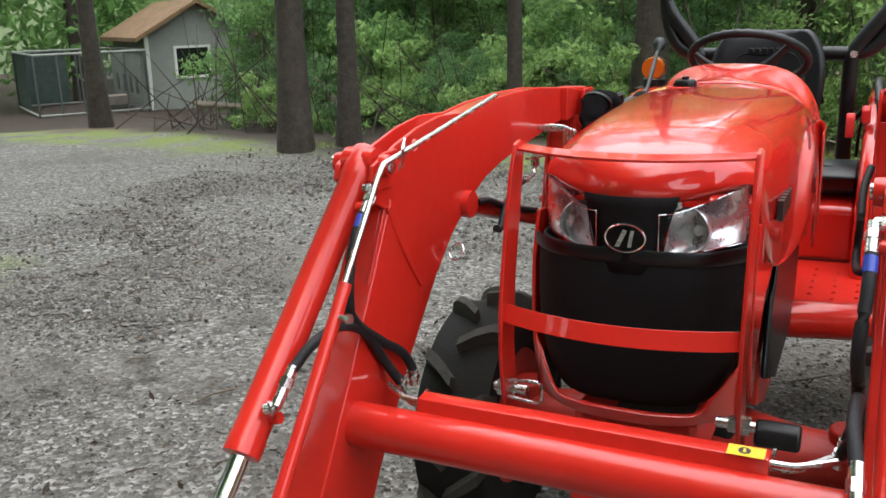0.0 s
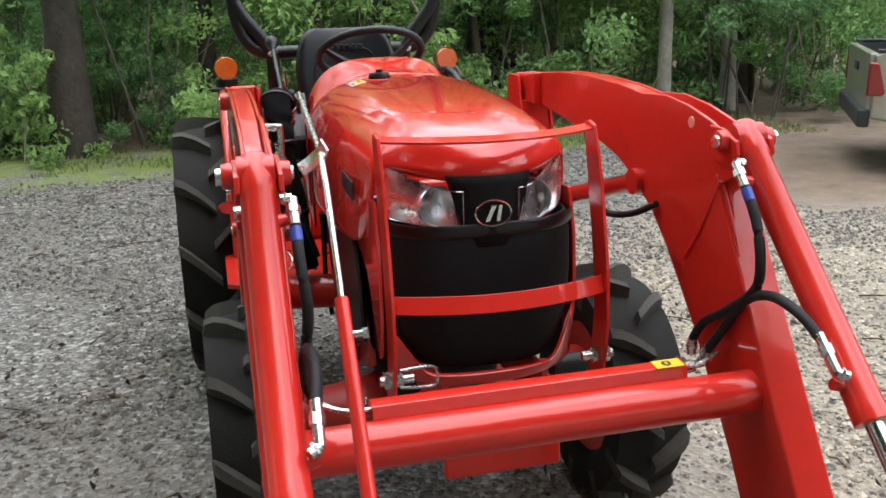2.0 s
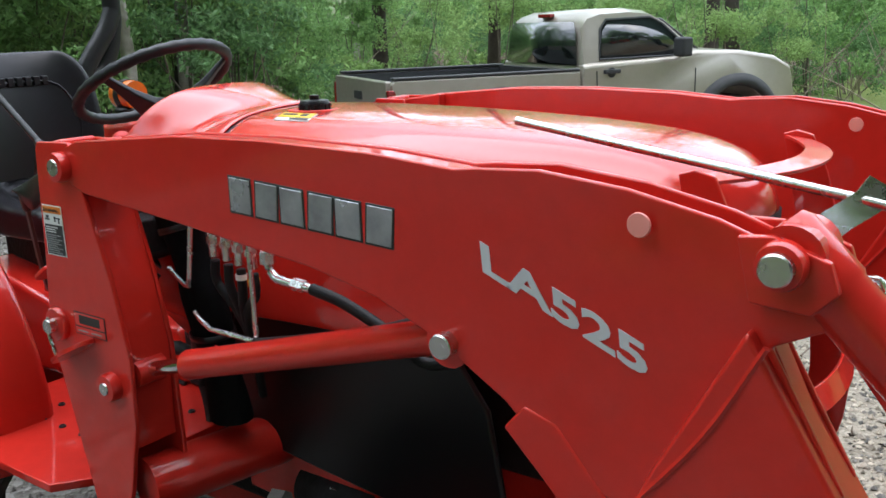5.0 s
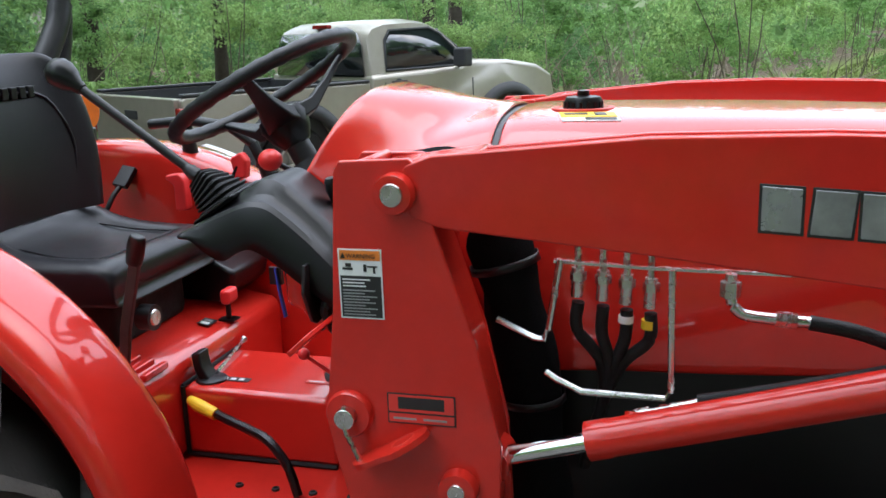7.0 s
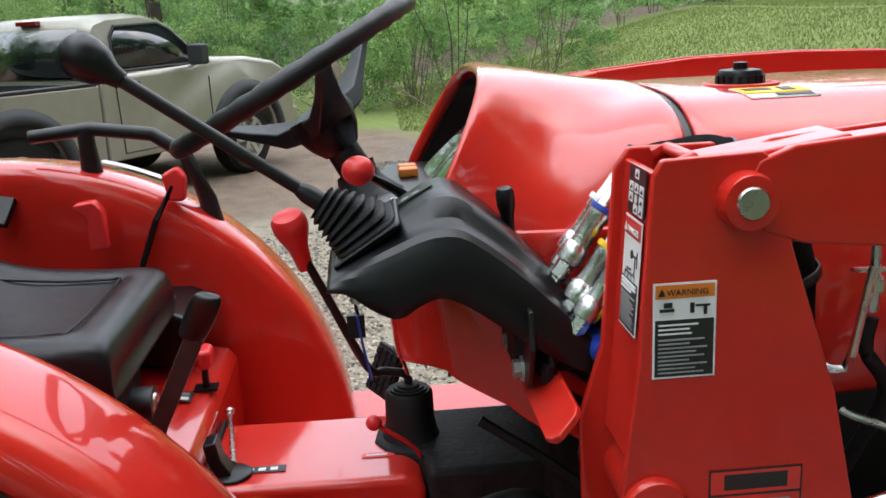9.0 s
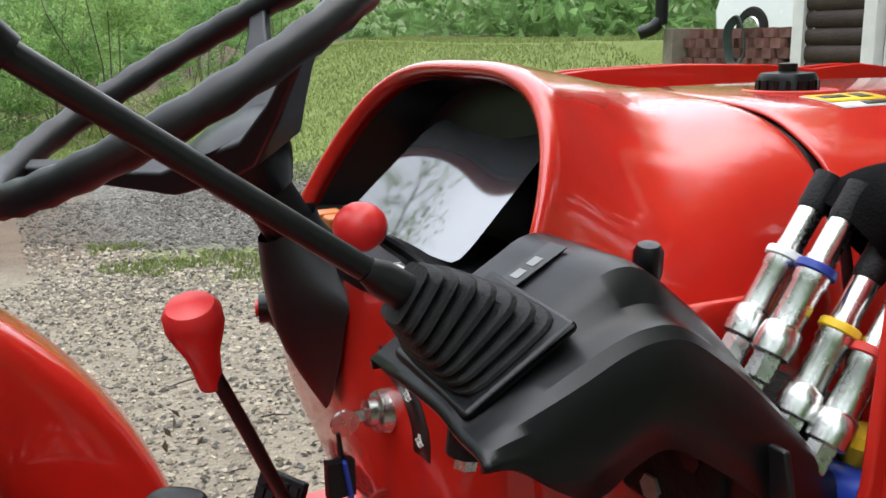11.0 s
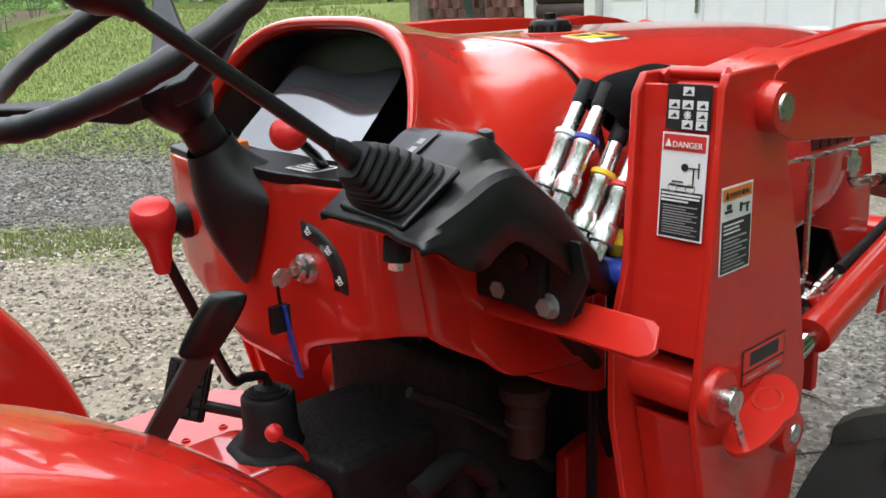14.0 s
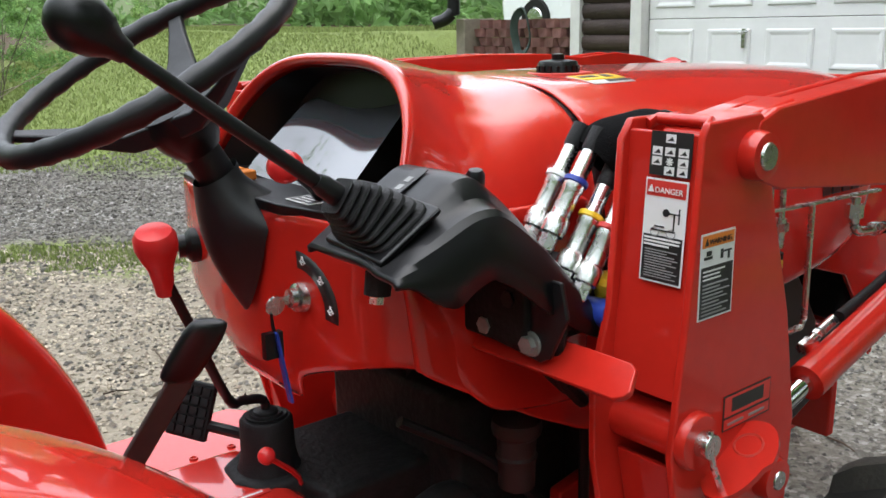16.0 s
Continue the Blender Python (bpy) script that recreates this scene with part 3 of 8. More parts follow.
def woods():
    rng = random.Random(11)
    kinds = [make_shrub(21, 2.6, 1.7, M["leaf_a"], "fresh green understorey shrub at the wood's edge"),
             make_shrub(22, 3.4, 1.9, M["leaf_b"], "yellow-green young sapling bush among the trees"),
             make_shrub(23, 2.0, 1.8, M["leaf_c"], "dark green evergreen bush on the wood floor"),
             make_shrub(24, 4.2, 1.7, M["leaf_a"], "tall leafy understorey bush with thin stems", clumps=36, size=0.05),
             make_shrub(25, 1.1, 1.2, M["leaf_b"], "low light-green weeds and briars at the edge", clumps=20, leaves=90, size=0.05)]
    spots = [[] for _ in kinds]
    for _ in range(5200):
        a = rng.uniform(0, math.tau)
        d = 7.0 + 13 * rng.random() ** 1.1
        x, y = d * math.cos(a) + 1.0, d * math.sin(a) + 0.5
        if in_view_gap(x, y) or (y < -5.5 and x < 8):
            continue
        if sum(len(s) for s in spots) > 225:
            break
        if x > 9 and rng.random() < 0.45:
            continue
        near = y < 8.7 and x < 11
        k = 4 if near and rng.random() < 0.6 else rng.choice((0, 0, 1, 1, 2, 3, 3))
        if any(math.hypot(x - u, y - v) < 0.7 for s in spots for u, v, _ in s):
            continue
        spots[k].append((x, y, rng.uniform(0.8, 1.25) * (0.72 if x > 9 else 1)))
    spots[2] += [(-4.6, 8.5, 0.55), (-3.0, 8.9, 0.6), (-6.8, 8.6, 0.5), (-8.2, 9.6, 0.6), (-1.4, 8.6, 0.5), (-5.2, 10.2, 0.8), (-7.2, 10.6, 0.9), (-3.9, 10.6, 0.9)]
    spots[4] += [(-3.9, 8.2, 0.8), (-2.3, 8.3, 0.8), (-5.4, 8.2, 0.7), (-7.6, 8.4, 0.8), (-0.4, 8.2, 0.8), (-4.2, 9.4, 1.2), (-6.2, 9.4, 1.2), (-2.6, 9.6, 1.2)]
    spots[0] += [(-4.9, 11.4, 1.1), (-6.6, 11.8, 1.1), (-3.2, 11.2, 1.1), (-8.6, 11.6, 1.1)]
    for i, (p, s) in enumerate(zip(kinds, spots)):
        place(p, s, seed=i)
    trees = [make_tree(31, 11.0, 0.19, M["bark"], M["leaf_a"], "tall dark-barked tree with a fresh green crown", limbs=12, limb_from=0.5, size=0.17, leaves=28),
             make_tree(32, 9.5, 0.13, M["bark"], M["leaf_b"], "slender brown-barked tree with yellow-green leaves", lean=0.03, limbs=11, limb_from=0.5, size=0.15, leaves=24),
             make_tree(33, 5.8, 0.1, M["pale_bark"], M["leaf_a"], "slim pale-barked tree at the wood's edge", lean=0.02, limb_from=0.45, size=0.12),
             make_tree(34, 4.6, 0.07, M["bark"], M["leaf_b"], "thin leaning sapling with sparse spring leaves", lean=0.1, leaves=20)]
    # unseen western trees with y below 2 are added to cut sky light
    fixed = [[(-11.6, 9.0, 0.9), (-5.85, 6.5, 0.95), (-2.06, 8.0, 1.1), (-5.45, 7.05, 0.75), (2.9, 9.4, 1.0), (3.6, 10.5, 1), (-8.0, 13.5, 1.0), (8.5, 12.5, 1.0), (16.5, 5.5, 0.8), (-11, -5, 1.55), (-12, 1, 1.55), (-12.5, -8.5, 1.55), (-14, -3, 1.55), (-16, 1, 1.55), (-11.5, -0.5, 1.55), (-11, -7, 1.55), (-13.5, 0.6, 1.55), (-12.5, -4, 1.55), (-15, 17.5, 1.2), (-23, 14, 1.3), (-17, 23, 1.3), (-24, 20, 1.3), (-20, 24, 1.4)],
             [(-3.5, 7.6, 0.8), (-0.6, 9.6, 1), (1.6, 9.2, 1), (12.5, 8.0, 1), (11.2, 9.5, 1.1), (14.0, 4.2, 1), (-11.5, -2, 1.55), (-10.5, -11, 1.55), (-13, -1, 1.55), (-13.5, -6, 1.55), (-11, -0.8, 1.55), (-11, -3.5, 1.55)],
             [(4.8, 7.75, 1.0), (6.0, 8.35, 1.05)],
             [(-9.0, 12.5, 1), (0.7, 8.2, 1), (2.6, 8.3, 0.9), (6.8, 9.0, 1)]]
    for _ in range(900):
        if sum(len(f) for f in fixed) > 68:
            break
        a = rng.uniform(0, math.tau)
        d = 10 + 19 * rng.random()
        x, y = d * math.cos(a) + 1, d * math.sin(a)
        if in_view_gap(x, y) or (y < -5 and x < 9) or (x > 9 and abs(y) < 13):
            continue
        rng.choice(fixed).append((x, y, rng.uniform(0.8, 1.2)))
    # unseen trees to the west and round the garage, added to block sky light
    fixed[0] += [(-8.0, -2.5, 1.6), (-8.5, -5.0, 1.7), (-9.0, -7.5, 1.7), (-7.4, -6.6, 1.5), (-9.5, 0.6, 1.7)]
    fixed[0] += [(-4.4, -6.4, 1.6), (-5.4, -4.6, 1.6), (-4.9, -8.0, 1.7), (-3.9, -10.5, 1.8)]
    fixed[0] += [(-5.6, -9.2, 1.6), (-4.6, -12.0, 1.7), (-1.0, -15.5, 1.8), (3.2, -15.0, 1.8), (6.4, -16.5, 1.7), (9.8, -17.5, 1.7), (-6.6, -14.0, 1.7), (1.2, -18.0, 1.8)]
    fixed[1] += [(-3.9, -9.0, 1.8), (-5.8, -11.0, 1.8), (-3.0, -14.0, 1.9), (1.0, -15.2, 1.9), (5.0, -14.4, 1.9), (8.2, -15.5, 1.8)]
    fixed[1] += [(-7.6, -4.0, 1.7), (-8.8, -1.2, 1.8), (-9.4, -6.0, 1.8), (-7.2, -1.0, 1.6)]
    for i, (p, s) in enumerate(zip(trees, fixed)):
        place(p, s, 0.06, seed=50 + i)


def far_woods():
    rng = np.random.default_rng(77)
    cl = []
    for i in range(900):
        a = rng.uniform(0, math.tau)
        d = rng.uniform(23, 42)
        x, y = d * math.cos(a), d * math.sin(a)
        clump = (x, y, rng.uniform(0, 1) ** 1.4 * (9 if x > 12 and y > -16 else 15), rng.uniform(1.3, 2.6))
        # the shed and its kennel stand in a small clearing
        if math.hypot(x + 18.5, y - 16.5) > 7.5:
            cl.append(clump)
    cl += [(-30 + 3.1 * i, 27 + 1.2 * (i % 3) + 0.5 * i, 0.8 + 2.2 * j, 2.1) for i in range(6) for j in range(3)]
    cl += [(-24.6 - 1.5 * i, 20.6 - 1.9 * i, 0.6 + 1.9 * j, 2.0) for i in range(5) for j in range(3)]
    vs, fs = leaf_cloud(rng, cl, 170, 0.26, 0.8)
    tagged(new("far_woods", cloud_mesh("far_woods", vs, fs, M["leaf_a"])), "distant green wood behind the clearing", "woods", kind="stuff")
    bm = B()
    pts = [(52 * math.cos(q * math.tau / 48), 52 * math.sin(q * math.tau / 48)) for q in range(48)]
    loft(bm, [[(x, y, -1) for x, y in pts], [(x * 1.02, y * 1.02, (11 if x > 20 and y > -30 else 15) + 3.0 * noise.noise((x * .1, y * .1, 0))) for x, y in pts]], closed=True)
    tagged(finish(bm, "backdrop", M["far_green"], flat=True), "dim green depth of the distant wood", "backdrop", kind="structure")


M["far_green"] = mat("dim_wood_depth", (0.36, 0.43, 0.24), 0.95, color2=(0.2, 0.26, 0.13), scale=0.9, stain=0.2)


def brush_and_twigs():
    """Bare fallen twigs and thin stems on the wood floor."""
    rng = random.Random(8)
    pale, dim = B(), B()
    for _ in range(560):
        x, y = rng.uniform(-9, 12), rng.uniform(7.6, 11)
        if rng.random() < 0.4:
            x, y = rng.uniform(-10.5, -4.5), rng.uniform(8.0, 11.5)
        if rng.random() < 0.45:
            x, y = rng.uniform(13, 19), rng.uniform(-2, 6)
        z = ground_z(x, y)
        a, b = rng.uniform(0, math.tau), rng.uniform(0.2, 1.5)
        ln = rng.uniform(0.5, 2.4)
        p = Vector((x, y, z))
        e = p + Vector((math.cos(a) * math.cos(b), math.sin(a) * math.cos(b), math.sin(b))) * ln
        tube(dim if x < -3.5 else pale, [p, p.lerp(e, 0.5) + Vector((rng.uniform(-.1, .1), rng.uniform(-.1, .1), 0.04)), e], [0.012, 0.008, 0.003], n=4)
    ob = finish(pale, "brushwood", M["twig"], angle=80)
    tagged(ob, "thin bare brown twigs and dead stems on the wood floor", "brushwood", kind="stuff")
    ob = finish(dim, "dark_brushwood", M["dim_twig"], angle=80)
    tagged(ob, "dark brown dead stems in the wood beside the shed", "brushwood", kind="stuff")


def grass():
    rng = np.random.default_rng(4)
    vs, fs = [], []
    k = 0
    def field(n_, x0, x1, y0, y1, ok, h0, h1):
        nonlocal k
        for _ in range(n_):
            x, y = rng.uniform(x0, x1), rng.uniform(y0, y1)
            if not ok(x, y):
                continue
            z = ground_z(x, y)
            h = rng.uniform(h0, h1)
            a = rng.uniform(0, math.tau)
            w = 0.006 + 0.006 * rng.random()
            dx, dy = math.cos(a) * w, math.sin(a) * w
            lx, ly = rng.normal() * h * 0.4, rng.normal() * h * 0.4
            vs.extend([(x - dx, y - dy, z - 0.01), (x + dx, y + dy, z - 0.01), (x + lx, y + ly, z + h)])
            fs.append((k, k + 1, k + 2))
            k += 3
    nz = lambda x, y, s: noise.noise((x * s, y * s, 7.0))
    field(15000, -6, 6, 5.9, 8.2, lambda x, y: y + 0.8 * nz(x, y, 0.6) > 6.3 and (x > -1 or nz(x, y, 1.3) > 0.05), 0.02, 0.065)
    field(115000, 4.5, 18, -13, 0.5, lambda x, y: 0.8 * x - 1.15 * y + 1.0 * nz(x, y, 0.6) > 7.9, 0.02, 0.06)
    field(30000, 3, 6, -2.8, 0.6, lambda x, y: nz(x, y, 1.6) > -0.1 and 4.5 < x - 0.8 * y + 0.4 * nz(x, y, 0.9) < 5.5, 0.016, 0.045)
    field(9000, -7, -3.6, -0.5, 2.2, lambda x, y: -x - 0.55 * y + nz(x, y, .6) > 4.1 and nz(x, y, 1.1) > -0.1, 0.02, 0.06)
    tagged(new("grass", cloud_mesh("grass", vs, fs, M["blade"])), "short spring grass on the lawn and drive edges", "grass", kind="stuff")


def fallen_bits():
    """Short dead twigs and brown leaf scraps lying on the drive."""
    rng = random.Random(19)
    bm = B()
    for _ in range(300):
        x, y = rng.uniform(-6, 3.0), rng.uniform(-1.5, 6)
        z = ground_z(x, y) + 0.012
        a, ln = rng.uniform(0, math.tau), rng.uniform(0.05, 0.22)
        d = Vector((math.cos(a), math.sin(a), 0)) * ln
        p = Vector((x, y, z))
        tube(bm, [p, p + d * 0.5 + Vector((rng.uniform(-.015, .015), rng.uniform(-.015, .015), 0.006)), p + d], [0.004, 0.004, 0.002], n=5)
    ob = finish(bm, "fallen_twigs", M["dead"], angle=80)
    tagged(ob, "small dark dead twigs scattered on the gravel", "twigs", kind="stuff")
    r2 = np.random.default_rng(6)
    cl = [(r2.uniform(-6.5, 2.5), r2.uniform(-1.5, 6.5), 0.02, 0.28) for _ in range(280)]
    vs, fs = leaf_cloud(r2, cl, 5, 0.022, 0.03)
    tagged(new("fallen_leaves", cloud_mesh("fallen_leaves", vs, fs, M["dead"])), "brown dead leaf scraps on the gravel", "leaves", kind="stuff")


M["dead"] = mat("dead_brown_leaf", (0.1, 0.07, 0.047), 0.9, var=0.25, scale=20, obj_var=0.5)
build_ground()
gravel_stones()
fallen_bits()
woods()
far_woods()
brush_and_twigs()
grass()

# ---- garage, retaining wall and shed ----
M["door_white"] = mat("white_door_paint", (0.78, 0.78, 0.77), 0.42, var=0.04, scale=6, bump=0.02)
M["siding"] = mat("dark_brown_log_siding", (0.052, 0.03, 0.022), 0.7, color2=(0.025, 0.014, 0.011), scale=7, bump=0.35, bump_scale=35, obj_var=0.2)
M["trim_white"] = mat("white_trim_paint", (0.72, 0.71, 0.68), 0.5, var=0.08, scale=8)
M["concrete"] = mat("weathered_concrete", (0.3, 0.255, 0.2), 0.9, var=0.2, scale=8, bump=0.3)
M["block"] = mat("red_brown_retaining_block", (0.2, 0.085, 0.07), 0.9, color2=(0.095, 0.05, 0.045), scale=14, bump=0.6, bump_scale=60, obj_var=0.3)
M["shed_wall"] = mat("pale_grey_shed_board", (0.27, 0.28, 0.255), 0.8, var=0.1, scale=4, bump=0.1)
M["shingle"] = mat("rust_brown_roofing", (0.25, 0.15, 0.08), 0.9, var=0.25, scale=5, bump=0.4)
M["dark_glass"] = mat("dark_window_glass", (0.02, 0.025, 0.022), 0.08, var=0.2, scale=3, coat=0.6)
M["car_white"] = mat("white_car_paint", (0.75, 0.76, 0.77), 0.25, var=0.03, scale=6, coat=0.6)
M["wire"] = mat("galvanised_wire", (0.16, 0.17, 0.165), 0.5, 0.6, var=0.15, scale=20)
M["netting"] = mat("dark_green_shade_cloth", (0.05, 0.075, 0.065), 0.9, var=0.25, scale=6, bump=0.2)

GY = -6.0       # face of the garage
GF = 0.31       # its floor


def garage():
    wall = tagged(new("wall_garage"), "dark brown log-sided garage wall with white trim", "garage wall", kind="structure")
    x_door0, x_door1 = -0.04, 4.84
    # log siding in courses on each side of the door
    for x0, x1 in ((5.0, 5.66), (-3.2, -0.2)):
        for i in range(19):
            bm = B()
            z0 = GF - 0.02 + i * 0.16
            prof = [(GY - 0.12, z0), (GY - 0.035, z0), (GY - 0.008, z0 + 0.03), (GY, z0 + 0.08), (GY - 0.008, z0 + 0.13), (GY - 0.035, z0 + 0.156), (GY - 0.12, z0 + 0.156)]
            prism(bm, prof, x0, x1)
            part("siding_board", bm, M["siding"], wall)
    bm = B()
    box(bm, (-3.2, GY - 0.3, GF), (-0.2, GY - 0.125, GF + 3.1))
    box(bm, (5.0, GY - 0.3, GF), (5.66, GY - 0.125, GF + 3.1))
    box(bm, (-0.2, GY - 0.3, GF + 2.3), (5.0, GY - 0.02, GF + 3.1))
    part("backing_wall", bm, M["siding"], wall)
    for x0, x1, z0, z1 in ((4.85, 4.99, GF, GF + 2.3), (-0.19, -0.05, GF, GF + 2.3), (-0.19, 4.99, GF + 2.16, GF + 2.3), (5.665, 5.80, GF - 0.3, GF + 3.1)):
        bm = B()
        box(bm, (x0, GY - 0.1, z0), (x1, GY + 0.03, z1))
        part("trim", bm, M["trim_white"], wall, bevel=0.006)
    # roof edge out over the wall, raised unseen to block sky
    bm = B()
    for x0, x1 in ((-3.7, 1.23), (6.16, 1.23)):
        prism(bm, [(x0, GF + 2.85), (x1, GF + 6.1), (x1, GF + 6.25), (x0, GF + 3.0)], -12.6, GY + 0.5, axis=1)
    part("roof", bm, M["shingle"], wall)
    # unseen gable, added to block sky that the bonnet would reflect
    bm = B()
    prism(bm, [(-3.2, GF + 3.102), (5.66, GF + 3.102), (1.23, GF + 6.02)], GY - 0.3, GY - 0.125, axis=1)
    part("gable_wall", bm, M["siding"], wall)
    bm = B()
    for x0, x1, y0, y1 in ((-3.2, -3.0, -12, GY - 0.3), (5.46, 5.66, -12, GY - 0.3)):
        box(bm, (x0, y0, GF), (x1, y1, GF + 3.1))
    box(bm, (-3.2, -12.2, GF), (5.66, -12, GF + 3.1))
    part("side_wall", bm, M["siding"], wall)

    door = tagged(new("garage_door"), "white raised-panel sectional garage door, closed", "garage door", kind="structure")
    secs = 4
    sh = 0.545
    n = 8
    pitch = (x_door1 - x_door0) / n
    for s in range(secs):
        sec = None
        z0 = GF + s * sh
        bm = B()
        box(bm, (x_door0, GY - 0.13, z0), (x_door1, GY - 0.085, z0 + sh - 0.006))
        sec = part("door_section", bm, M["door_white"], door, bevel=0.004)
        for i in range(n):
            bm = B()
            x0, x1 = x_door0 + i * pitch + 0.075, x_door0 + (i + 1) * pitch - 0.075
            za, zb = z0 + 0.1, z0 + sh - 0.1
            y = GY - 0.0865
            rows = []
            for ins, dy in ((0, 0.0), (0.012, 0.014), (0.03, 0.014), (0.055, 0.005)):
                rows.append([(x0 + ins, y + dy, za + ins), (x1 - ins, y + dy, za + ins), (x1 - ins, y + dy, zb - ins), (x0 + ins, y + dy, zb - ins)])
            rows = [[(a, b + 0.004, c) for a, b, c in r] for r in rows]
            loft(bm, rows, closed=True)
            bm.faces.new([bm.verts.new(p) for p in rows[-1]])
            part("panel", bm, M["door_white"], sec, flat=True)
    bm = B()
    box(bm, (3.735, GY - 0.085, 1.13), (3.77, GY - 0.05, 1.30))
    cyl(bm, (3.75, GY - 0.085, 1.27), (3.75, GY - 0.02, 1.27), 0.012)
    cyl(bm, (3.69, GY - 0.025, 1.275), (3.79, GY - 0.025, 1.265), 0.008)
    part("handle", bm, M["zinc"], door, "steel T-handle and lock")


def retaining_wall():
    w = tagged(new("retaining_wall"), "stacked red-brown split-face concrete block retaining wall", "retaining wall", kind="structure")
    rng = random.Random(3)
    variants = []
    for v in range(4):
        bm = B()
        prism(bm, [(-0.105, -0.1), (0.105, -0.1), (0.105, 0.0), (0.075, 0.045), (-0.075, 0.045 + 0.008 * v), (-0.105, 0.0)], 0.0, 0.098, axis=2)
        for vert in bm.verts:
            if vert.co.y > 0.03:
                vert.co += Vector((rng.uniform(-.012, .012), rng.uniform(-.012, .012), rng.uniform(-.006, .006)))
        bmesh.ops.recalc_face_normals(bm, faces=bm.faces)
        me = bpy.data.meshes.new("block")
        bm.to_mesh(me)
        bm.free()
        me.materials.append(M["block"])
        variants.append(me)
    for row in range(13):
        for i in range(8):
            x = 5.93 + i * 0.217 + (0.108 if row % 2 else 0)
            if x > 7.4:
                continue
            ob = new("block", rng.choice(variants))
            ob.parent = w
            ob.matrix_basis = Matrix.Translation((x, GY + 0.02 - row * 0.008, 0.1 + row * 0.102))
    bm = B()
    box(bm, (7.4, GY - 0.35, -0.1), (7.56, GY + 0.14, 1.44))
    part("end_pier", bm, M["concrete"], w, "pale concrete pier at the wall's end", bevel=0.01)
    # coiled garden hose on the wall
    h = thing("garden_hose", (6.45, GY + 0.05, 1.45), "dark green coiled garden hose hung over the block wall", "garden hose")
    bm = B()
    for k in range(5):
        pts = []
        for q in range(20):
            a = q * math.tau / 20
            pts.append((6.45 + (0.1 + 0.012 * k) * math.cos(a), GY + 0.09 + 0.012 * k + 0.015 * math.sin(3 * a), 1.28 + (0.21 + 0.014 * k) * math.sin(a)))
        tube(bm, pts, 0.011, n=6, closed=True)
    part("coil", bm, M["netting"], h)
    # downpipe post
    d = thing("downpipe", (7.72, GY + 0.1, 0.9), "black downpipe with an elbow beside the wall", "downpipe")
    bm = B()
    tube(bm, [(7.5, GY + 0.22, 3.2), (7.5, GY + 0.22, 1.62), (7.51, GY + 0.24, 1.52), (7.56, GY + 0.3, 1.44), (7.66, GY + 0.4, 1.39)], 0.075, n=12, smooth=4)
    part("pipe", bm, M["black"], d)


def wheel(parent, c, r, w, axis=1.0, rim=0.6, tyre="rubber", rim_mat="zinc", spokes=6, name="wheel"):
    """A road wheel on an x axle."""
    x, y, z = c
    bm = B()
    lathe(bm, [(r * rim, -w / 2), (r * 0.9, -w / 2), (r * 0.985, -w / 2 + 0.03), (r, -w / 4), (r, w / 4), (r * 0.985, w / 2 - 0.03), (r * 0.9, w / 2), (r * rim, w / 2)], c, (1, 0, 0), 40)
    t = part(name, bm, M[tyre], parent)
    bm = B()
    o = axis * w * 0.42
    lathe(bm, [(r * rim, -0.01), (r * rim * 0.98, 0.02), (r * rim * 0.85, 0.0), (r * rim * 0.5, -0.02), (r * 0.15, 0.0), (0.01, 0.005)], (x + o, y, z), (axis, 0, 0), 40)
    for k in range(spokes):
        a = k * math.tau / spokes
        strip(bm, [(x + o + axis * 0.01, y + r * 0.1 * math.cos(a), z + r * 0.1 * math.sin(a)), (x + o + axis * 0.02, y + r * rim * 0.9 * math.cos(a), z + r * rim * 0.9 * math.sin(a))], 0.05, 0.03, (0, -math.sin(a), math.cos(a)))
    part("rim", bm, M[rim_mat], t)
    return t


def white_car():
    z0 = 1.12
    c = thing("car", (8.64, -10.5, z0), "white sedan parked on the upper level behind the wall", "car")
    # side profile in y, drawn across x
    prof = [(-2.2, 0.24), (-2.25, 0.62), (-2.0, 0.85), (-1.3, 0.93), (-0.7, 1.35), (0.7, 1.4), (1.4, 0.98), (2.1, 0.92), (2.25, 0.6), (2.2, 0.24)]
    bm = B()
    rows = []
    for y, sx in ((-0.86, 0.97), (-0.8, 1.0), (0.8, 1.0), (0.86, 0.97)):
        rows.append([(8.64 + px * sx, -10.5 + y * (0.8 if pz > 1.1 else 1), z0 + 0.3 + (pz - 0.3) * (0.98 if abs(y) > .84 else 1)) for px, pz in prof])
    loft(bm, rows, closed=True, caps=True)
    body = part("body", bm, M["car_white"], c, bevel=0.05, seg=3)
    for sx in (-1.35, 1.35):
        bm = B()
        lathe(bm, [(0.2, -0.1), (0.3, -0.1), (0.32, -0.06), (0.32, 0.06), (0.3, 0.1), (0.19, 0.1), (0.18, 0.07), (0.02, 0.07)], (8.64 + sx, -9.68, z0 + 0.32), (0, 1, 0), 28)
        w = part("wheel", bm, M["rubber"], c)
        bm = B()
        lathe(bm, [(0.18, 0.0), (0.16, 0.02), (0.02, 0.03)], (8.64 + sx, -9.59, z0 + 0.32), (0, 1, 0), 24)
        part("rim", bm, M["zinc"], w)
    bm = B()
    prism(bm, [(8.64 - 1.1, z0 + 0.97), (8.64 - 0.66, z0 + 1.3), (8.64 + 0.64, z0 + 1.34), (8.64 + 1.15, z0 + 1.0)], -9.66, -9.64, axis=1)
    part("side_window", bm, M["dark_glass"], body)


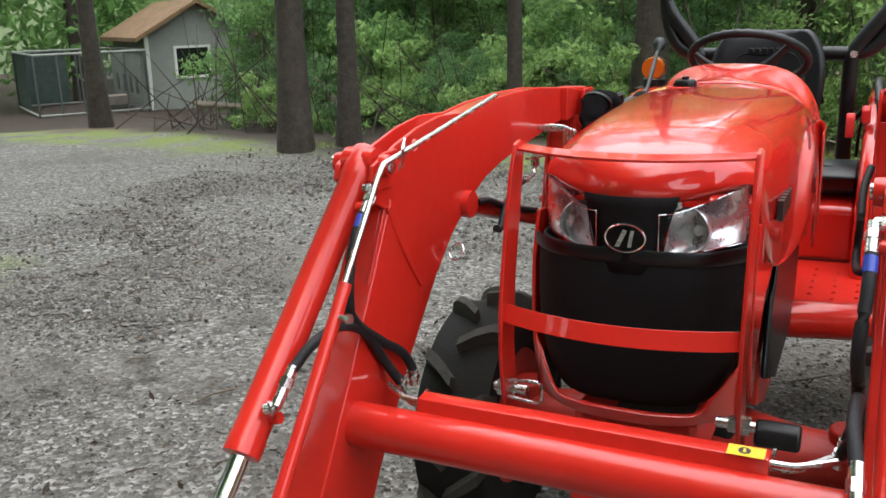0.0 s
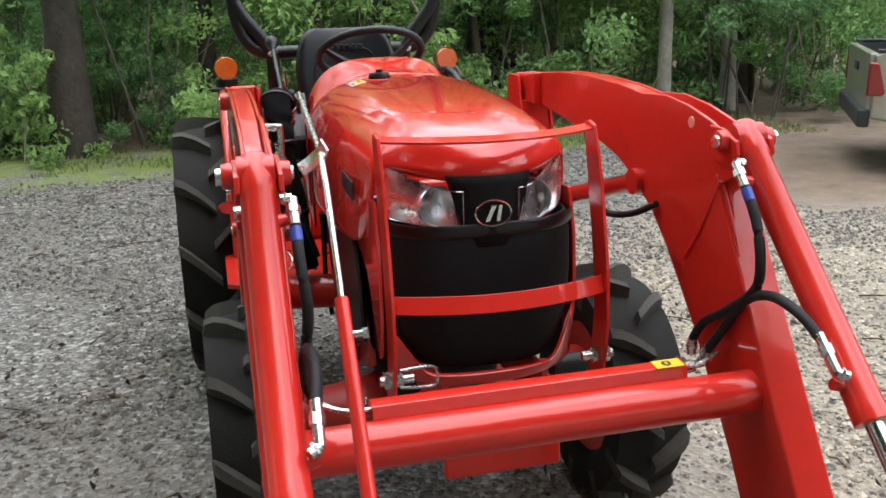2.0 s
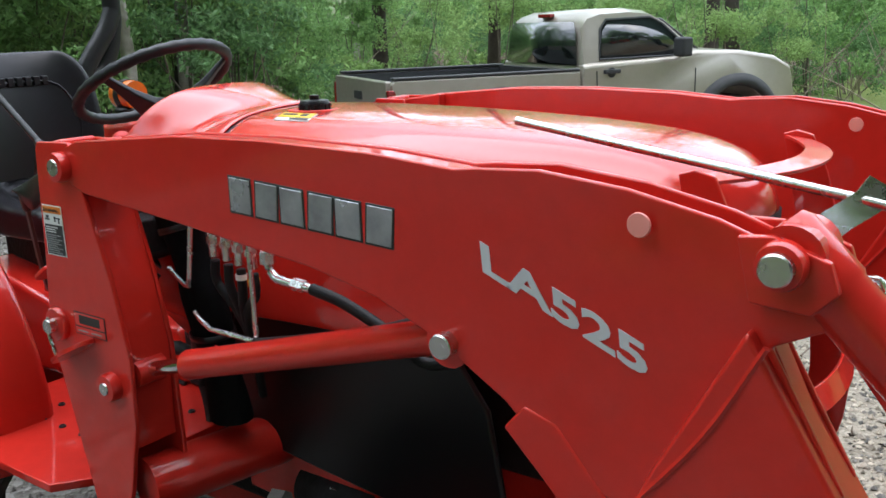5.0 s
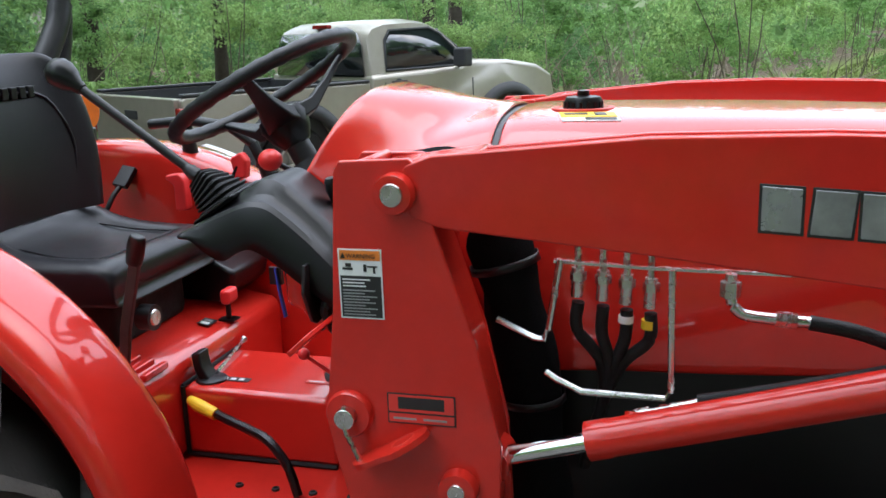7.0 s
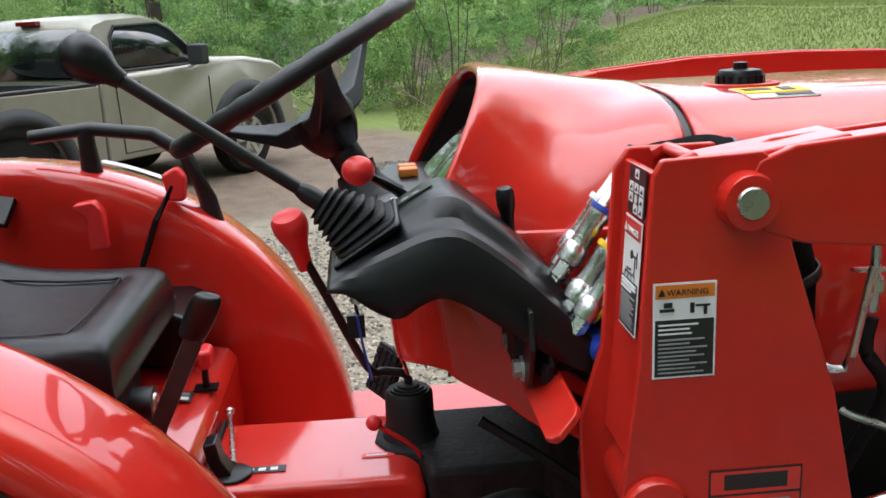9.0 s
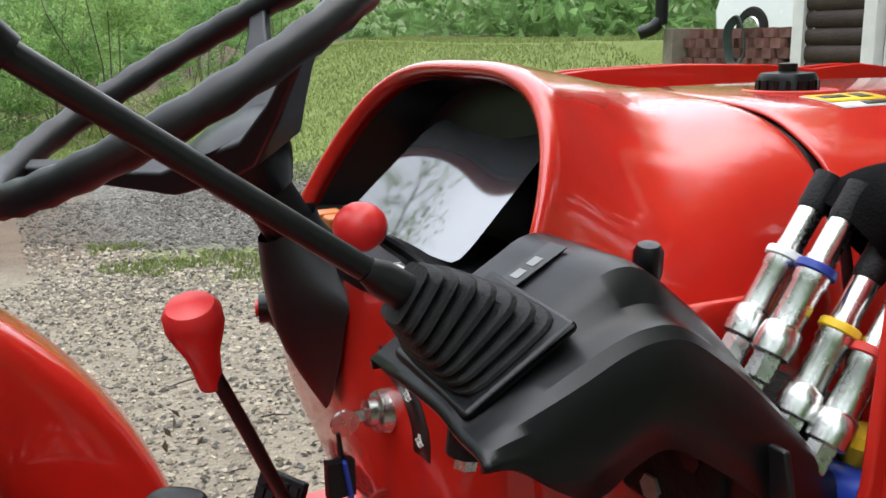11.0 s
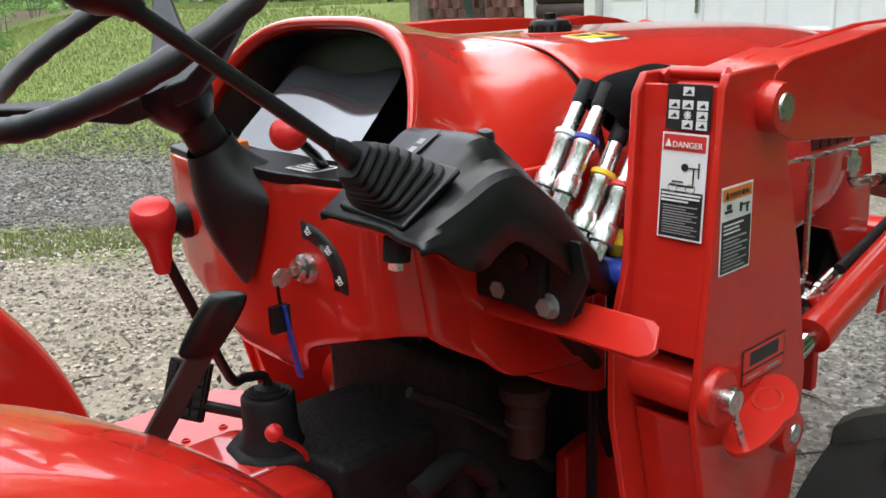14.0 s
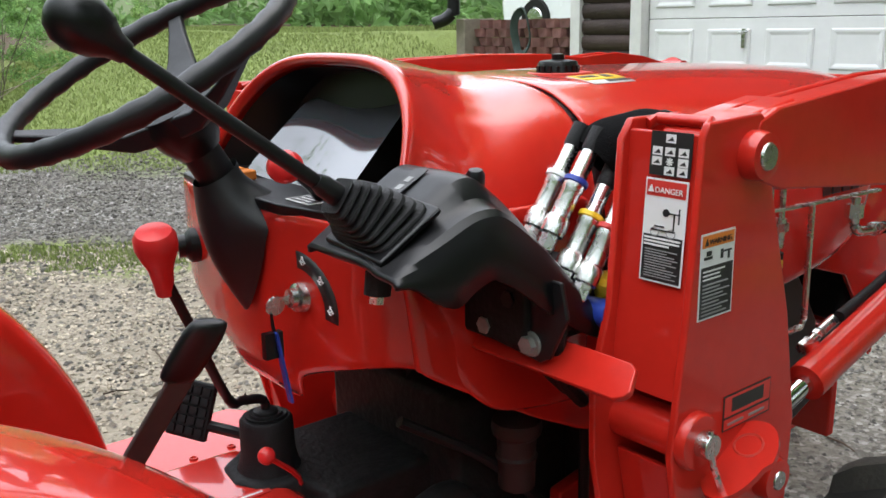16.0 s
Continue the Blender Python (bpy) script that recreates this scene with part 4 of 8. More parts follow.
def shed():
    s = thing("shed", (-18.2, 19.0, -1.0), "small pale grey shed with a rust-brown gable roof", "shed")
    rot = Matrix.Translation((-18.2, 19.2, -1.05)) @ Matrix.Rotation(radians(58), 4, "Z")

    def tr(bm):
        bmesh.ops.transform(bm, matrix=rot, verts=bm.verts)
        return bm
    bm = B()
    prism(bm, [(-1.5, -0.2), (1.5, -0.2), (1.5, 2.15), (0, 3.0), (-1.5, 2.15)], 0.0, 4.0, axis=1)
    wall = part("wall", tr(bm), M["shed_wall"], s)
    bm = B()
    for sx in (-1, 1):
        prism(bm, [(0, 3.02), (sx * 1.85, 1.98), (sx * 1.85, 2.1), (0, 3.14)], -0.35, 4.3, axis=1)
    part("roof", tr(bm), M["shingle"], s, "rust-brown shingled roof")
    bm = B()
    box(bm, (-0.65, -0.03, 0.95), (0.3, -0.005, 1.75))
    win = part("window", tr(bm), M["dark_glass"], s, "dark window in a pale frame")
    bm = B()
    for a, b, c_, d in ((-0.72, 0.37, 0.88, 0.95), (-0.72, 0.37, 1.75, 1.82), (-0.72, -0.65, 0.95, 1.75), (0.3, 0.37, 0.95, 1.75)):
        box(bm, (a, -0.045, c_), (b, -0.003, d))
    part("frame", tr(bm), M["trim_white"], win)
    for sx in (-1.5, 1.42):
        bm = B()
        box(bm, (sx - 0.04, -0.03, -0.1), (sx + 0.08, 0.0, 2.15))
        part("corner_board", tr(bm), M["trim_white"], s)
    # wire dog run in front of the shed wall
    k = thing("dog_kennel", (-20.6, 17.4, -1.0), "wire-mesh kennel run with a dark shade cloth and pale top rails", "kennel")
    o = Matrix.Translation((-18.2, 19.2, -1.05)) @ Matrix.Rotation(radians(58), 4, "Z")

    def tk(bm):
        bmesh.ops.transform(bm, matrix=o, verts=bm.verts)
        return bm
    x0, x1, y0, y1, h = -4.6, -1.62, -0.3, 3.6, 1.75
    for (ax, ay), (bx, by) in (((x0, y0), (x1, y0)), ((x0, y1), (x1, y1)), ((x0, y0), (x0, y1)), ((x1, y0), (x1, y1))):
        for z in (0.12, h):
            bm = B()
            tube(bm, [(ax, ay, z), (bx, by, z)], 0.035 if z > 1 else 0.03, n=8)
            part("rail", tk(bm), M["shed_wall"], k, "pale top rail" if z > 1 else "")
    for i in range(6):
        for y in (y0, y1):
            bm = B()
            x = x0 + (x1 - x0) * i / 5
            tube(bm, [(x, y, -0.1), (x, y, h)], 0.028, n=8)
            part("post", tk(bm), M["wire"], k)
    bm = B()
    box(bm, (x0, y1 - 0.03, 0.15), (x0 + 1.5, y1 - 0.02, h - 0.04))
    box(bm, (x0 + 0.03, y0 + 1.6, 0.15), (x0 + 0.04, y1, h - 0.04))
    part("shade_cloth", tk(bm), M["netting"], k, "dark green shade cloth")
    bm = B()
    for i in range(46):
        x = x0 + 1.5 + (x1 - x0 - 1.5) * i / 45
        box(bm, (x - 0.004, y0 - 0.004, 0.12), (x + 0.004, y0 + 0.004, h))
    for i in range(22):
        z = 0.15 + (h - 0.2) * i / 21
        box(bm, (x0 + 1.5, y0 - 0.008, z - 0.004), (x1, y0 - 0.001, z + 0.004))
    part("wire_mesh", tk(bm), M["wire"], k)
    bm = B()
    box(bm, (x1 - 0.12, y0 + 0.2, 0.0), (x1 - 0.02, y1, h - 0.15))
    part("back_board", tk(bm), M["shed_wall"], k)
    for y in (0.5, 1.2, 2.0, 2.8):
        bm = B()
        box(bm, (x1 - 0.15, y - 0.12, 0.5), (x1 - 0.122, y + 0.12, 1.0))
        part("opening", tk(bm), M["label_black"], k, "dark doorway in the board")
    bm = B()
    box(bm, (-2.7, 0.6, 0.2), (-1.9, 1.5, 0.45))
    part("platform", tk(bm), M["concrete"], k, bevel=0.01)
    lg = thing("fallen_branch", (-7.5, 9.0, -0.3), "pale dead branch lying among brown brush", "fallen branch")
    bm = B()
    tube(bm, [(-9.4, 8.9, 0.25), (-8.4, 9.0, 0.2), (-7.4, 8.9, 0.18), (-6.6, 9.1, 0.3)], [0.05, 0.045, 0.04, 0.02], n=8)
    tube(bm, [(-7.6, 8.9, 0.2), (-7.0, 9.0, 0.6), (-6.8, 9.3, 0.9)], [0.03, 0.025, 0.012], n=6)
    tube(bm, [(-6.3, 8.4, 0.05), (-6.9, 8.9, 0.5), (-7.5, 9.2, 0.75)], [0.05, 0.04, 0.02], n=6)
    part("branch", bm, M["twig"], lg)


def leaning_branch():
    b = thing("dead_branch", (2.55, 7.7, 0.0), "pale bare dead branch leaning at the wood's edge", "dead branch")
    bm = B()
    tube(bm, [(2.62, 7.7, -0.05), (2.46, 7.65, 0.28), (2.15, 7.6, 0.74), (1.79, 7.6, 1.25), (1.6, 7.62, 1.6), (1.5, 7.65, 2.1)], [0.026, 0.024, 0.021, 0.018, 0.013, 0.006], n=8)
    tube(bm, [(1.79, 7.6, 1.25), (1.95, 7.62, 1.5), (2.02, 7.64, 1.75)], [0.013, 0.009, 0.004], n=6)
    tube(bm, [(2.15, 7.6, 0.74), (2.2, 7.58, 0.5), (2.28, 7.56, 0.2)], [0.01, 0.008, 0.004], n=6)
    tube(bm, [(1.5, 7.55, 0.4), (1.9, 7.5, 0.1), (2.4, 7.5, 0.03)], [0.01, 0.013, 0.012], n=6)
    part("branch", bm, M["twig"], b)


leaning_branch()
garage()
retaining_wall()
white_car()
shed()

# ---- tractor ----
TR = thing("tractor", (0, 0.75, 0), "orange-red compact utility tractor with black seat and grille, clean and new", "tractor")


def hood_section(y, zt, zb, w, e, sweep=0.0, n=36, slant=None, crease=0.0, crown=0.0):
    pts = []
    for i in range(n + 1):
        th = -math.pi / 2 + math.pi * i / n
        s, c = math.sin(th), max(0.0, math.cos(th))
        x = w * math.copysign(abs(s) ** e, s)
        z = zb + (zt - zb) * c ** e
        if crease:
            z += crease * (smooth01((0.68 * w - abs(x)) / (0.07 * w)) - 0.5)
        z -= crown * x * x
        yy = y + sweep * (x / w) ** 2
        if slant:
            yy = slant(z)
        pts.append((x, yy, z))
    return pts


def cowl_section(y, zb, flank, dome=None, slant=None, n=64, crown=0.0):
    """Outline of the cowl: the larger of a wide low arch and a narrow high one."""
    pts = []
    for i in range(n + 1):
        a = math.pi * (1 - i / n)
        c, s = abs(math.cos(a)), abs(math.sin(a))
        rr = []
        for zt, w, e in [flank] + ([dome] if dome else []):
            p = 2 / e
            rr.append(((c / w) ** p + (s / (zt - zb)) ** p) ** (-1 / p))
        r = sum(q ** 40 for q in rr) ** (1 / 40) * (1 if len(rr) == 1 else 0.994)
        x = r * math.cos(a)
        z = zb + r * math.sin(a) - crown * x * x
        pts.append((x, slant(z) if slant else y, z))
    return pts


def tractor_hood():
    bm = B()
    rows = []
    n = 36
    # front lip, swept back to the headlights
    for y, zt, zb, w in ((-0.545, 1.166, 1.196, 0.212), (-0.566, 1.176, 1.2, 0.218), (-0.572, 1.205, 1.208, 0.222)):
        rows.append([(w * u, y + 0.15 * u * u, zt + (zb - zt) * u * u) for u in (-1 + 2 * i / n for i in range(n + 1))])
    rows.append(hood_section(-0.548, 1.25, 1.17, 0.234, 0.45, 0.145, crease=0.004))
    rows.append(hood_section(-0.49, 1.285, 1.12, 0.243, 0.45, 0.11, crease=0.006, crown=0.35))
    rows.append(hood_section(-0.38, 1.309, 1.03, 0.252, 0.45, 0.05, crease=0.007, crown=0.45))
    rows.append(hood_section(-0.18, 1.323, 0.99, 0.268, 0.42, 0.0, crease=0.006, crown=0.38))
    rows.append(hood_section(0.1, 1.332, 0.98, 0.284, 0.4, crease=0.005, crown=0.36))
    rows.append(hood_section(0.3, 1.332, 0.98, 0.287, 0.4, crease=0.005, crown=0.36))
    rows.append(hood_section(0.452, 1.333, 0.96, 0.288, 0.41, crease=0.004, crown=0.36))
    # side panels run down behind the headlights
    loft(bm, rows)
    hood = part("hood", bm, M["paint"], TR, "glossy orange-red bonnet", sub=2, solid=0.012)
    bm = B()
    # a dome over the dials that grows out of two rounded flanks
    rows = [cowl_section(0.4555, 0.88, (1.335, 0.288, 0.41), crown=0.36), cowl_section(0.49, 0.88, (1.333, 0.289, 0.43), (1.336, 0.10, 0.62), crown=0.3),
            cowl_section(0.53, 0.89, (1.322, 0.2895, 0.46), (1.3455, 0.15, 0.62), crown=0.15), cowl_section(0.58, 0.9, (1.306, 0.289, 0.5), (1.357, 0.192, 0.62)),
            cowl_section(0.63, 0.93, (1.278, 0.287, 0.52), (1.367, 0.226, 0.6)),
            cowl_section(0.69, 1.0, (1.225, 0.279, 0.54), (1.373, 0.262, 0.6), lambda z: 0.668 + 0.5 * min(0.17, max(0, 1.373 - z))),
            cowl_section(0.7, 1.01, (1.2, 0.275, 0.5), (1.376, 0.272, 0.6), lambda z: 0.69 + 0.52 * min(0.18, max(0, 1.374 - z)) - 0.12 * max(0, 1.19 - z)),
            cowl_section(0.7, 1.01, (1.2, 0.268, 0.5), (1.368, 0.264, 0.6), lambda z: 0.697 + 0.52 * min(0.18, max(0, 1.374 - z)) - 0.12 * max(0, 1.19 - z)),
            cowl_section(0.7, 1.01, (1.19, 0.252, 0.5), (1.354, 0.25, 0.6), lambda z: 0.678 + 0.52 * min(0.18, max(0, 1.374 - z)) - 0.1 * max(0, 1.19 - z))]
    loft(bm, rows)
    part("cowl", bm, M["paint"], TR, "glossy orange-red dashboard cowl", sub=2, solid=0.01)
    # dark gap between bonnet and cowl
    bm = B()
    loft(bm, [hood_section(0.44, 1.327, 0.9, 0.284, 0.42, crown=0.36), hood_section(0.475, 1.327, 0.9, 0.284, 0.42, crown=0.36)])
    part("seal", bm, M["plastic"], TR)
    # fuel cap in a round recess
    bm = B()
    lathe(bm, [(0.030, -0.03), (0.031, 0.018), (0.028, 0.023), (0.010, 0.025), (0.010, 0.033), (0.002, 0.034)], (-0.075, 0.33, 1.326), n=32)
    cap = part("fuel_cap", bm, M["plastic"], TR, "ribbed black fuel cap")
    for k in range(16):
        bm = B()
        a = k * math.tau / 16
        box(bm, (-0.0025, 0.029, -0.0), (0.0025, 0.033, 0.016), Matrix.Translation((-0.075, 0.33, 1.326)) @ Matrix.Rotation(a, 4, "Z"))
        part("grip_rib", bm, M["plastic"], cap)
    bm = B()
    lathe(bm, [(0.054, -0.004), (0.052, 0.004), (0.044, 0.005), (0.041, 0.001)], (-0.075, 0.33, 1.3275), n=36)
    part("cap_collar", bm, M["cast"], TR)
    # yellow and black caution sticker beside the cap
    shell = hood.evaluated_get(bpy.context.evaluated_depsgraph_get())

    def on_hood(x, y):
        hit, loc, nor, _ = shell.ray_cast(Vector((x, y, 2.0)), Vector((0, 0, -1)))
        return loc if hit else Vector((x, y, 1.32))

    def wrap(u0, u1, v0, v1, lift, mt, parent, name):
        bm = B()
        loft(bm, [[on_hood(-0.125 - 0.045 * (v0 + (v1 - v0) * j / 4), 0.366 - 0.014 * (v0 + (v1 - v0) * j / 4) - 0.092 * (u0 + (u1 - u0) * i / 4)) + Vector((-0.35, 0, 1)) * (lift - 0.003) for i in range(5)] for j in range(5)])
        return part(name, bm, M[mt], parent, solid=0.0006)
    st = wrap(0, 1, 0, 1, 0.004, "white", TR, "decal")
    wrap(0.02, 0.98, 0.03, 0.68, 0.0048, "yellow", st, "print")
    wrap(0.42, 0.95, 0.74, 0.9, 0.0048, "label_black", st, "print")
    wrap(0.1, 0.5, 0.2, 0.42, 0.0053, "label_black", st, "print")
    wrap(0.62, 0.82, 0.15, 0.5, 0.0053, "label_black", st, "print")
    # black side lettering as plain bars on the bonnet
    for sx in (-1, 1):
        bm = B()
        for i in range(5):
            box(bm, (sx * 0.262 - 0.004, -0.3 + i * 0.034, 1.1), (sx * 0.262 + 0.008 * sx, -0.275 + i * 0.034, 1.145))
        part("model_mark", bm, M["label_black"], TR)


def stick(parent, m, w, h, bars, base="white", name="decal", frame_=None, lift=0.0012):
    """A flat printed sticker: base sheet and printed fields (material, x, y, width, height)."""
    bm = B()
    box(bm, (0, 0, 0), (w, h, 0.0008), m)
    d = part(name, bm, M[base], parent, flat=True)
    for k, (mt, x, y, bw, bh) in enumerate(bars):
        bm = B()
        box(bm, (x, y, 0.0), (x + bw, y + bh, lift + 0.0001 * k), m)
        part("print", bm, M[mt], d, flat=True)
    return d


def tractor_front():
    # black grille
    bm = B()
    rows = []
    for z, w, y0, r in ((1.082, 0.226, -0.552, 0.1), (1.06, 0.229, -0.566, 0.1), (0.95, 0.23, -0.575, 0.1), (0.85, 0.222, -0.572, 0.1), (0.78, 0.2, -0.566, 0.09), (0.735, 0.165, -0.556, 0.07)):
        row = [(-w, -0.33, z)]
        for i in range(17):
            u = -1 + i / 8
            row.append((w * math.copysign(abs(u) ** 0.85, u), y0 + r * abs(u) ** 3.2, z))
        row.append((w, -0.33, z))
        rows.append(row)
    loft(bm, rows)
    g = part("grille", bm, M["mesh"], TR, "black mesh grille with a solid upper band", sub=1, solid=0.012)
    bm = B()
    rows = []
    for z, k in ((1.083, 0.0), (1.079, 0.004), (1.056, 0.004), (1.052, 0.0)):
        rows.append([((0.2295) * math.copysign(abs(u) ** 0.85, u), -0.5665 - k + 0.1 * abs(u) ** 3.2, z) for u in (-1 + i / 10 for i in range(21))])
    loft(bm, rows)
    part("grille_band", bm, M["plastic"], g, sub=1)
    # red lower lip round the grille
    bm = B()
    rows = []
    for i in range(33):
        u = -1 + i / 16
        x = 0.227 * u
        y = -0.576 + 0.1 * abs(u) ** 3.0
        zt = 0.737 + 0.105 * (max(0, abs(x) - 0.15) / 0.077) ** 1.15
        zb = 0.7 + 0.012 * u * u
        rows.append([(x, y, zt), (x, y - 0.006, zt - 0.006), (x, y - 0.004, (zt + zb) / 2), (x, y + 0.004, zb + 0.004), (x, y + 0.016, zb)])
    loft(bm, rows)
    part("front_lip", bm, M["paint"], TR, solid=0.014)
    for sx in (-1, 1):
        bm = B()
        prism(bm, [(-0.43, 1.12), (-0.462, 1.02), (-0.468, 0.92), (-0.46, 0.82), (-0.44, 0.75), (-0.42, 0.73), (-0.38, 0.82), (-0.3, 0.92), (-0.1, 0.98), (-0.1, 1.1)], sx * 0.233, sx * 0.243)
        part("side_cheek", bm, M["paint"], TR, bevel=0.003)
    # centre plate with the badge
    def front_y(x):
        return -0.575 + 3.2 * x * x
    bm = B()
    rows = []
    for z, w in ((1.19, 0.1), (1.168, 0.092), (1.12, 0.078), (1.066, 0.064), (1.03, 0.054)):
        rows.append([(w * u, front_y(w * u) + 0.004, z) for u in (-1, -0.5, 0, 0.5, 1)])
    loft(bm, rows)
    plate = part("badge_plate", bm, M["mesh"], TR, solid=0.01)
    bm = B()
    tube(bm, [(0.041 * math.cos(a), -0.578 + 0.25 * (0.041 * math.cos(a)) ** 2, 1.108 + 0.029 * math.sin(a)) for a in (k * math.tau / 28 for k in range(28))], 0.0024, n=8, closed=True)
    part("badge_ring", bm, M["chrome"], plate)
    bm = B()
    prism(bm, [(-0.02, 1.09), (-0.004, 1.125), (0.006, 1.125), (-0.01, 1.09)], -0.583, -0.575, axis=1)
    prism(bm, [(0.006, 1.09), (0.012, 1.125), (0.02, 1.125), (0.014, 1.09)], -0.583, -0.575, axis=1)
    part("badge_mark", bm, M["zinc"], plate, flat=True)
    # headlights
    for sx in (-1, 1):
        xs = [0.064 + (0.214 - 0.064) * i / 8 for i in range(9)]
        top = lambda x: 1.158 + 0.045 * max(0, (x - 0.085) / 0.13) ** 1.2
        bot = lambda x: 1.068 + 0.012 * ((x - 0.06) / 0.15)
        def fy(x, d=0.0):
            return front_y(x) + d
        bm = B()
        rows = []
        for j in range(7):
            f = j / 6
            row = []
            for x in xs:
                xx = x + 0.018 * f * (1 - (x - 0.064) / 0.15)
                bulge = -0.012 * math.sin(math.pi * f)
                row.append((sx * xx, fy(xx, bulge + 0.002), bot(x) + (top(x) - bot(x)) * f))
            rows.append(row)
        loft(bm, rows)
        lens = part("headlight", bm, M["lens"], TR, "clear curved headlight lens over a chrome reflector", sub=1)
        lens.visible_shadow = False
        bm = B()
        rows = []
        for j in range(7):
            f = j / 6
            rows.append([(sx * (x + 0.018 * f * (1 - (x - 0.064) / 0.15)), fy(x, 0.03 + 0.03 * math.sin(math.pi * f) * math.sin(math.pi * (x - 0.064) / 0.15)), bot(x) + 0.002 + (top(x) - bot(x) - 0.004) * f) for x in xs])
        loft(bm, rows)
        part("reflector", bm, M["bowl"], lens, sub=1)
        bm = B()
        c = (sx * 0.128, fy(0.128, 0.058), 1.118)
        lathe(bm, [(0.002, 0.003), (0.018, -0.002), (0.037, -0.02), (0.047, -0.046), (0.046, -0.05), (0.044, -0.048), (0.034, -0.02), (0.016, -0.004), (0.004, 0.0)], c, (sx * 0.35, 1, 0), n=28)
        part("lamp_bowl", bm, M["bowl"], lens)
        bm = B()
        ball(bm, (sx * 0.128, fy(0.128, 0.02), 1.118), 0.011, seg=12, rings=8)
        part("bulb", bm, M["white"], lens)
        bm = B()
        edge = [(sx * (x + 0.0), fy(x, -0.002), bot(x) + 0.001) for x in xs] + [(sx * x, fy(x, -0.002), top(x) - 0.001) for x in xs[::-1]]
        tube(bm, edge, 0.0011, n=6, closed=True)
        part("trim_ring", bm, M["chrome"], lens)


def lugged_wheel(name, c, r, w, n, lug_h, lug_w, rim_r, sx, label):
    x, y, z = c
    bm = B()
    h = w / 2
    lathe(bm, [(rim_r, -0.004), (rim_r, -h * 0.72), (rim_r + 0.02, -h * 0.92), (r * 0.72, -h), (r * 0.86, -h * 0.98), (r * 0.93 - lug_h * 0.6, -h * 0.86), (r - lug_h, -h * 0.5), (r - lug_h * 0.8, 0),
               (r - lug_h, h * 0.5), (r * 0.93 - lug_h * 0.6, h * 0.86), (r * 0.86, h * 0.98), (r * 0.72, h), (rim_r + 0.02, h * 0.92), (rim_r, h * 0.72), (rim_r, 0.004)], c, (1, 0, 0), 56)
    wheel_ = part(name, bm, M["rubber"], TR, label, angle=32)
    for k in range(2 * n):
        bm = B()
        side = 1 if k % 2 else -1
        a0 = k * math.pi / n
        rows = []
        for f, dr in ((-0.06, 0.0), (0.35, 0.0), (0.7, -0.006), (0.93, -0.022), (1.0, -0.06)):
            xx = side * h * f
            a = a0 + (0.62 * f - 0.1 * f * f) * 0.44 * (w / 0.28) * (0.55 / r) ** 0.6
            rt = r + dr
            rb = rt - lug_h - 0.012
            da = lug_w * (0.8 + 0.35 * abs(f)) / r
            row = []
            for rr, s in ((rb, -1.25), (rt, -0.8), (rt, 0.8), (rb, 1.25)):
                an = a + s * da / 2
                row.append((x + xx, y - rr * math.cos(an), z + rr * math.sin(an)))
            rows.append(row)
        loft(bm, rows, True, True)
        part("tread_lug", bm, M["lug"], wheel_, angle=32)
    bm = B()
    lathe(bm, [(rim_r + 0.004, -h * 0.75), (rim_r + 0.012, -h * 0.78), (rim_r - 0.015, -h * 0.6), (rim_r - 0.04, 0), (rim_r - 0.015, h * 0.55), (rim_r + 0.012, h * 0.78), (rim_r + 0.014, h * 0.8),
               (rim_r - 0.006, h * 0.74), (rim_r - 0.03, h * 0.42), (rim_r * 0.6, h * 0.3), (rim_r * 0.45, h * 0.1), (0.02, h * 0.1)], c, (sx, 0, 0), 44)
    rim = part("rim", bm, M["rim_red"], wheel_, "red painted steel rim")
    bm = B()
    lathe(bm, [(rim_r * 0.32, 0), (rim_r * 0.3, 0.05), (rim_r * 0.2, 0.06), (0.005, 0.062)], (x + sx * h * 0.1, y, z), (sx, 0, 0), 24)
    for k in range(6):
        a = k * math.tau / 6
        p = Vector((x + sx * h * 0.12, y + rim_r * 0.42 * math.cos(a), z + rim_r * 0.42 * math.sin(a)))
        cyl(bm, p, p + Vector((sx * 0.02, 0, 0)), 0.013, n=6)
    part("hub", bm, M["rim_red"], wheel_)
    return wheel_


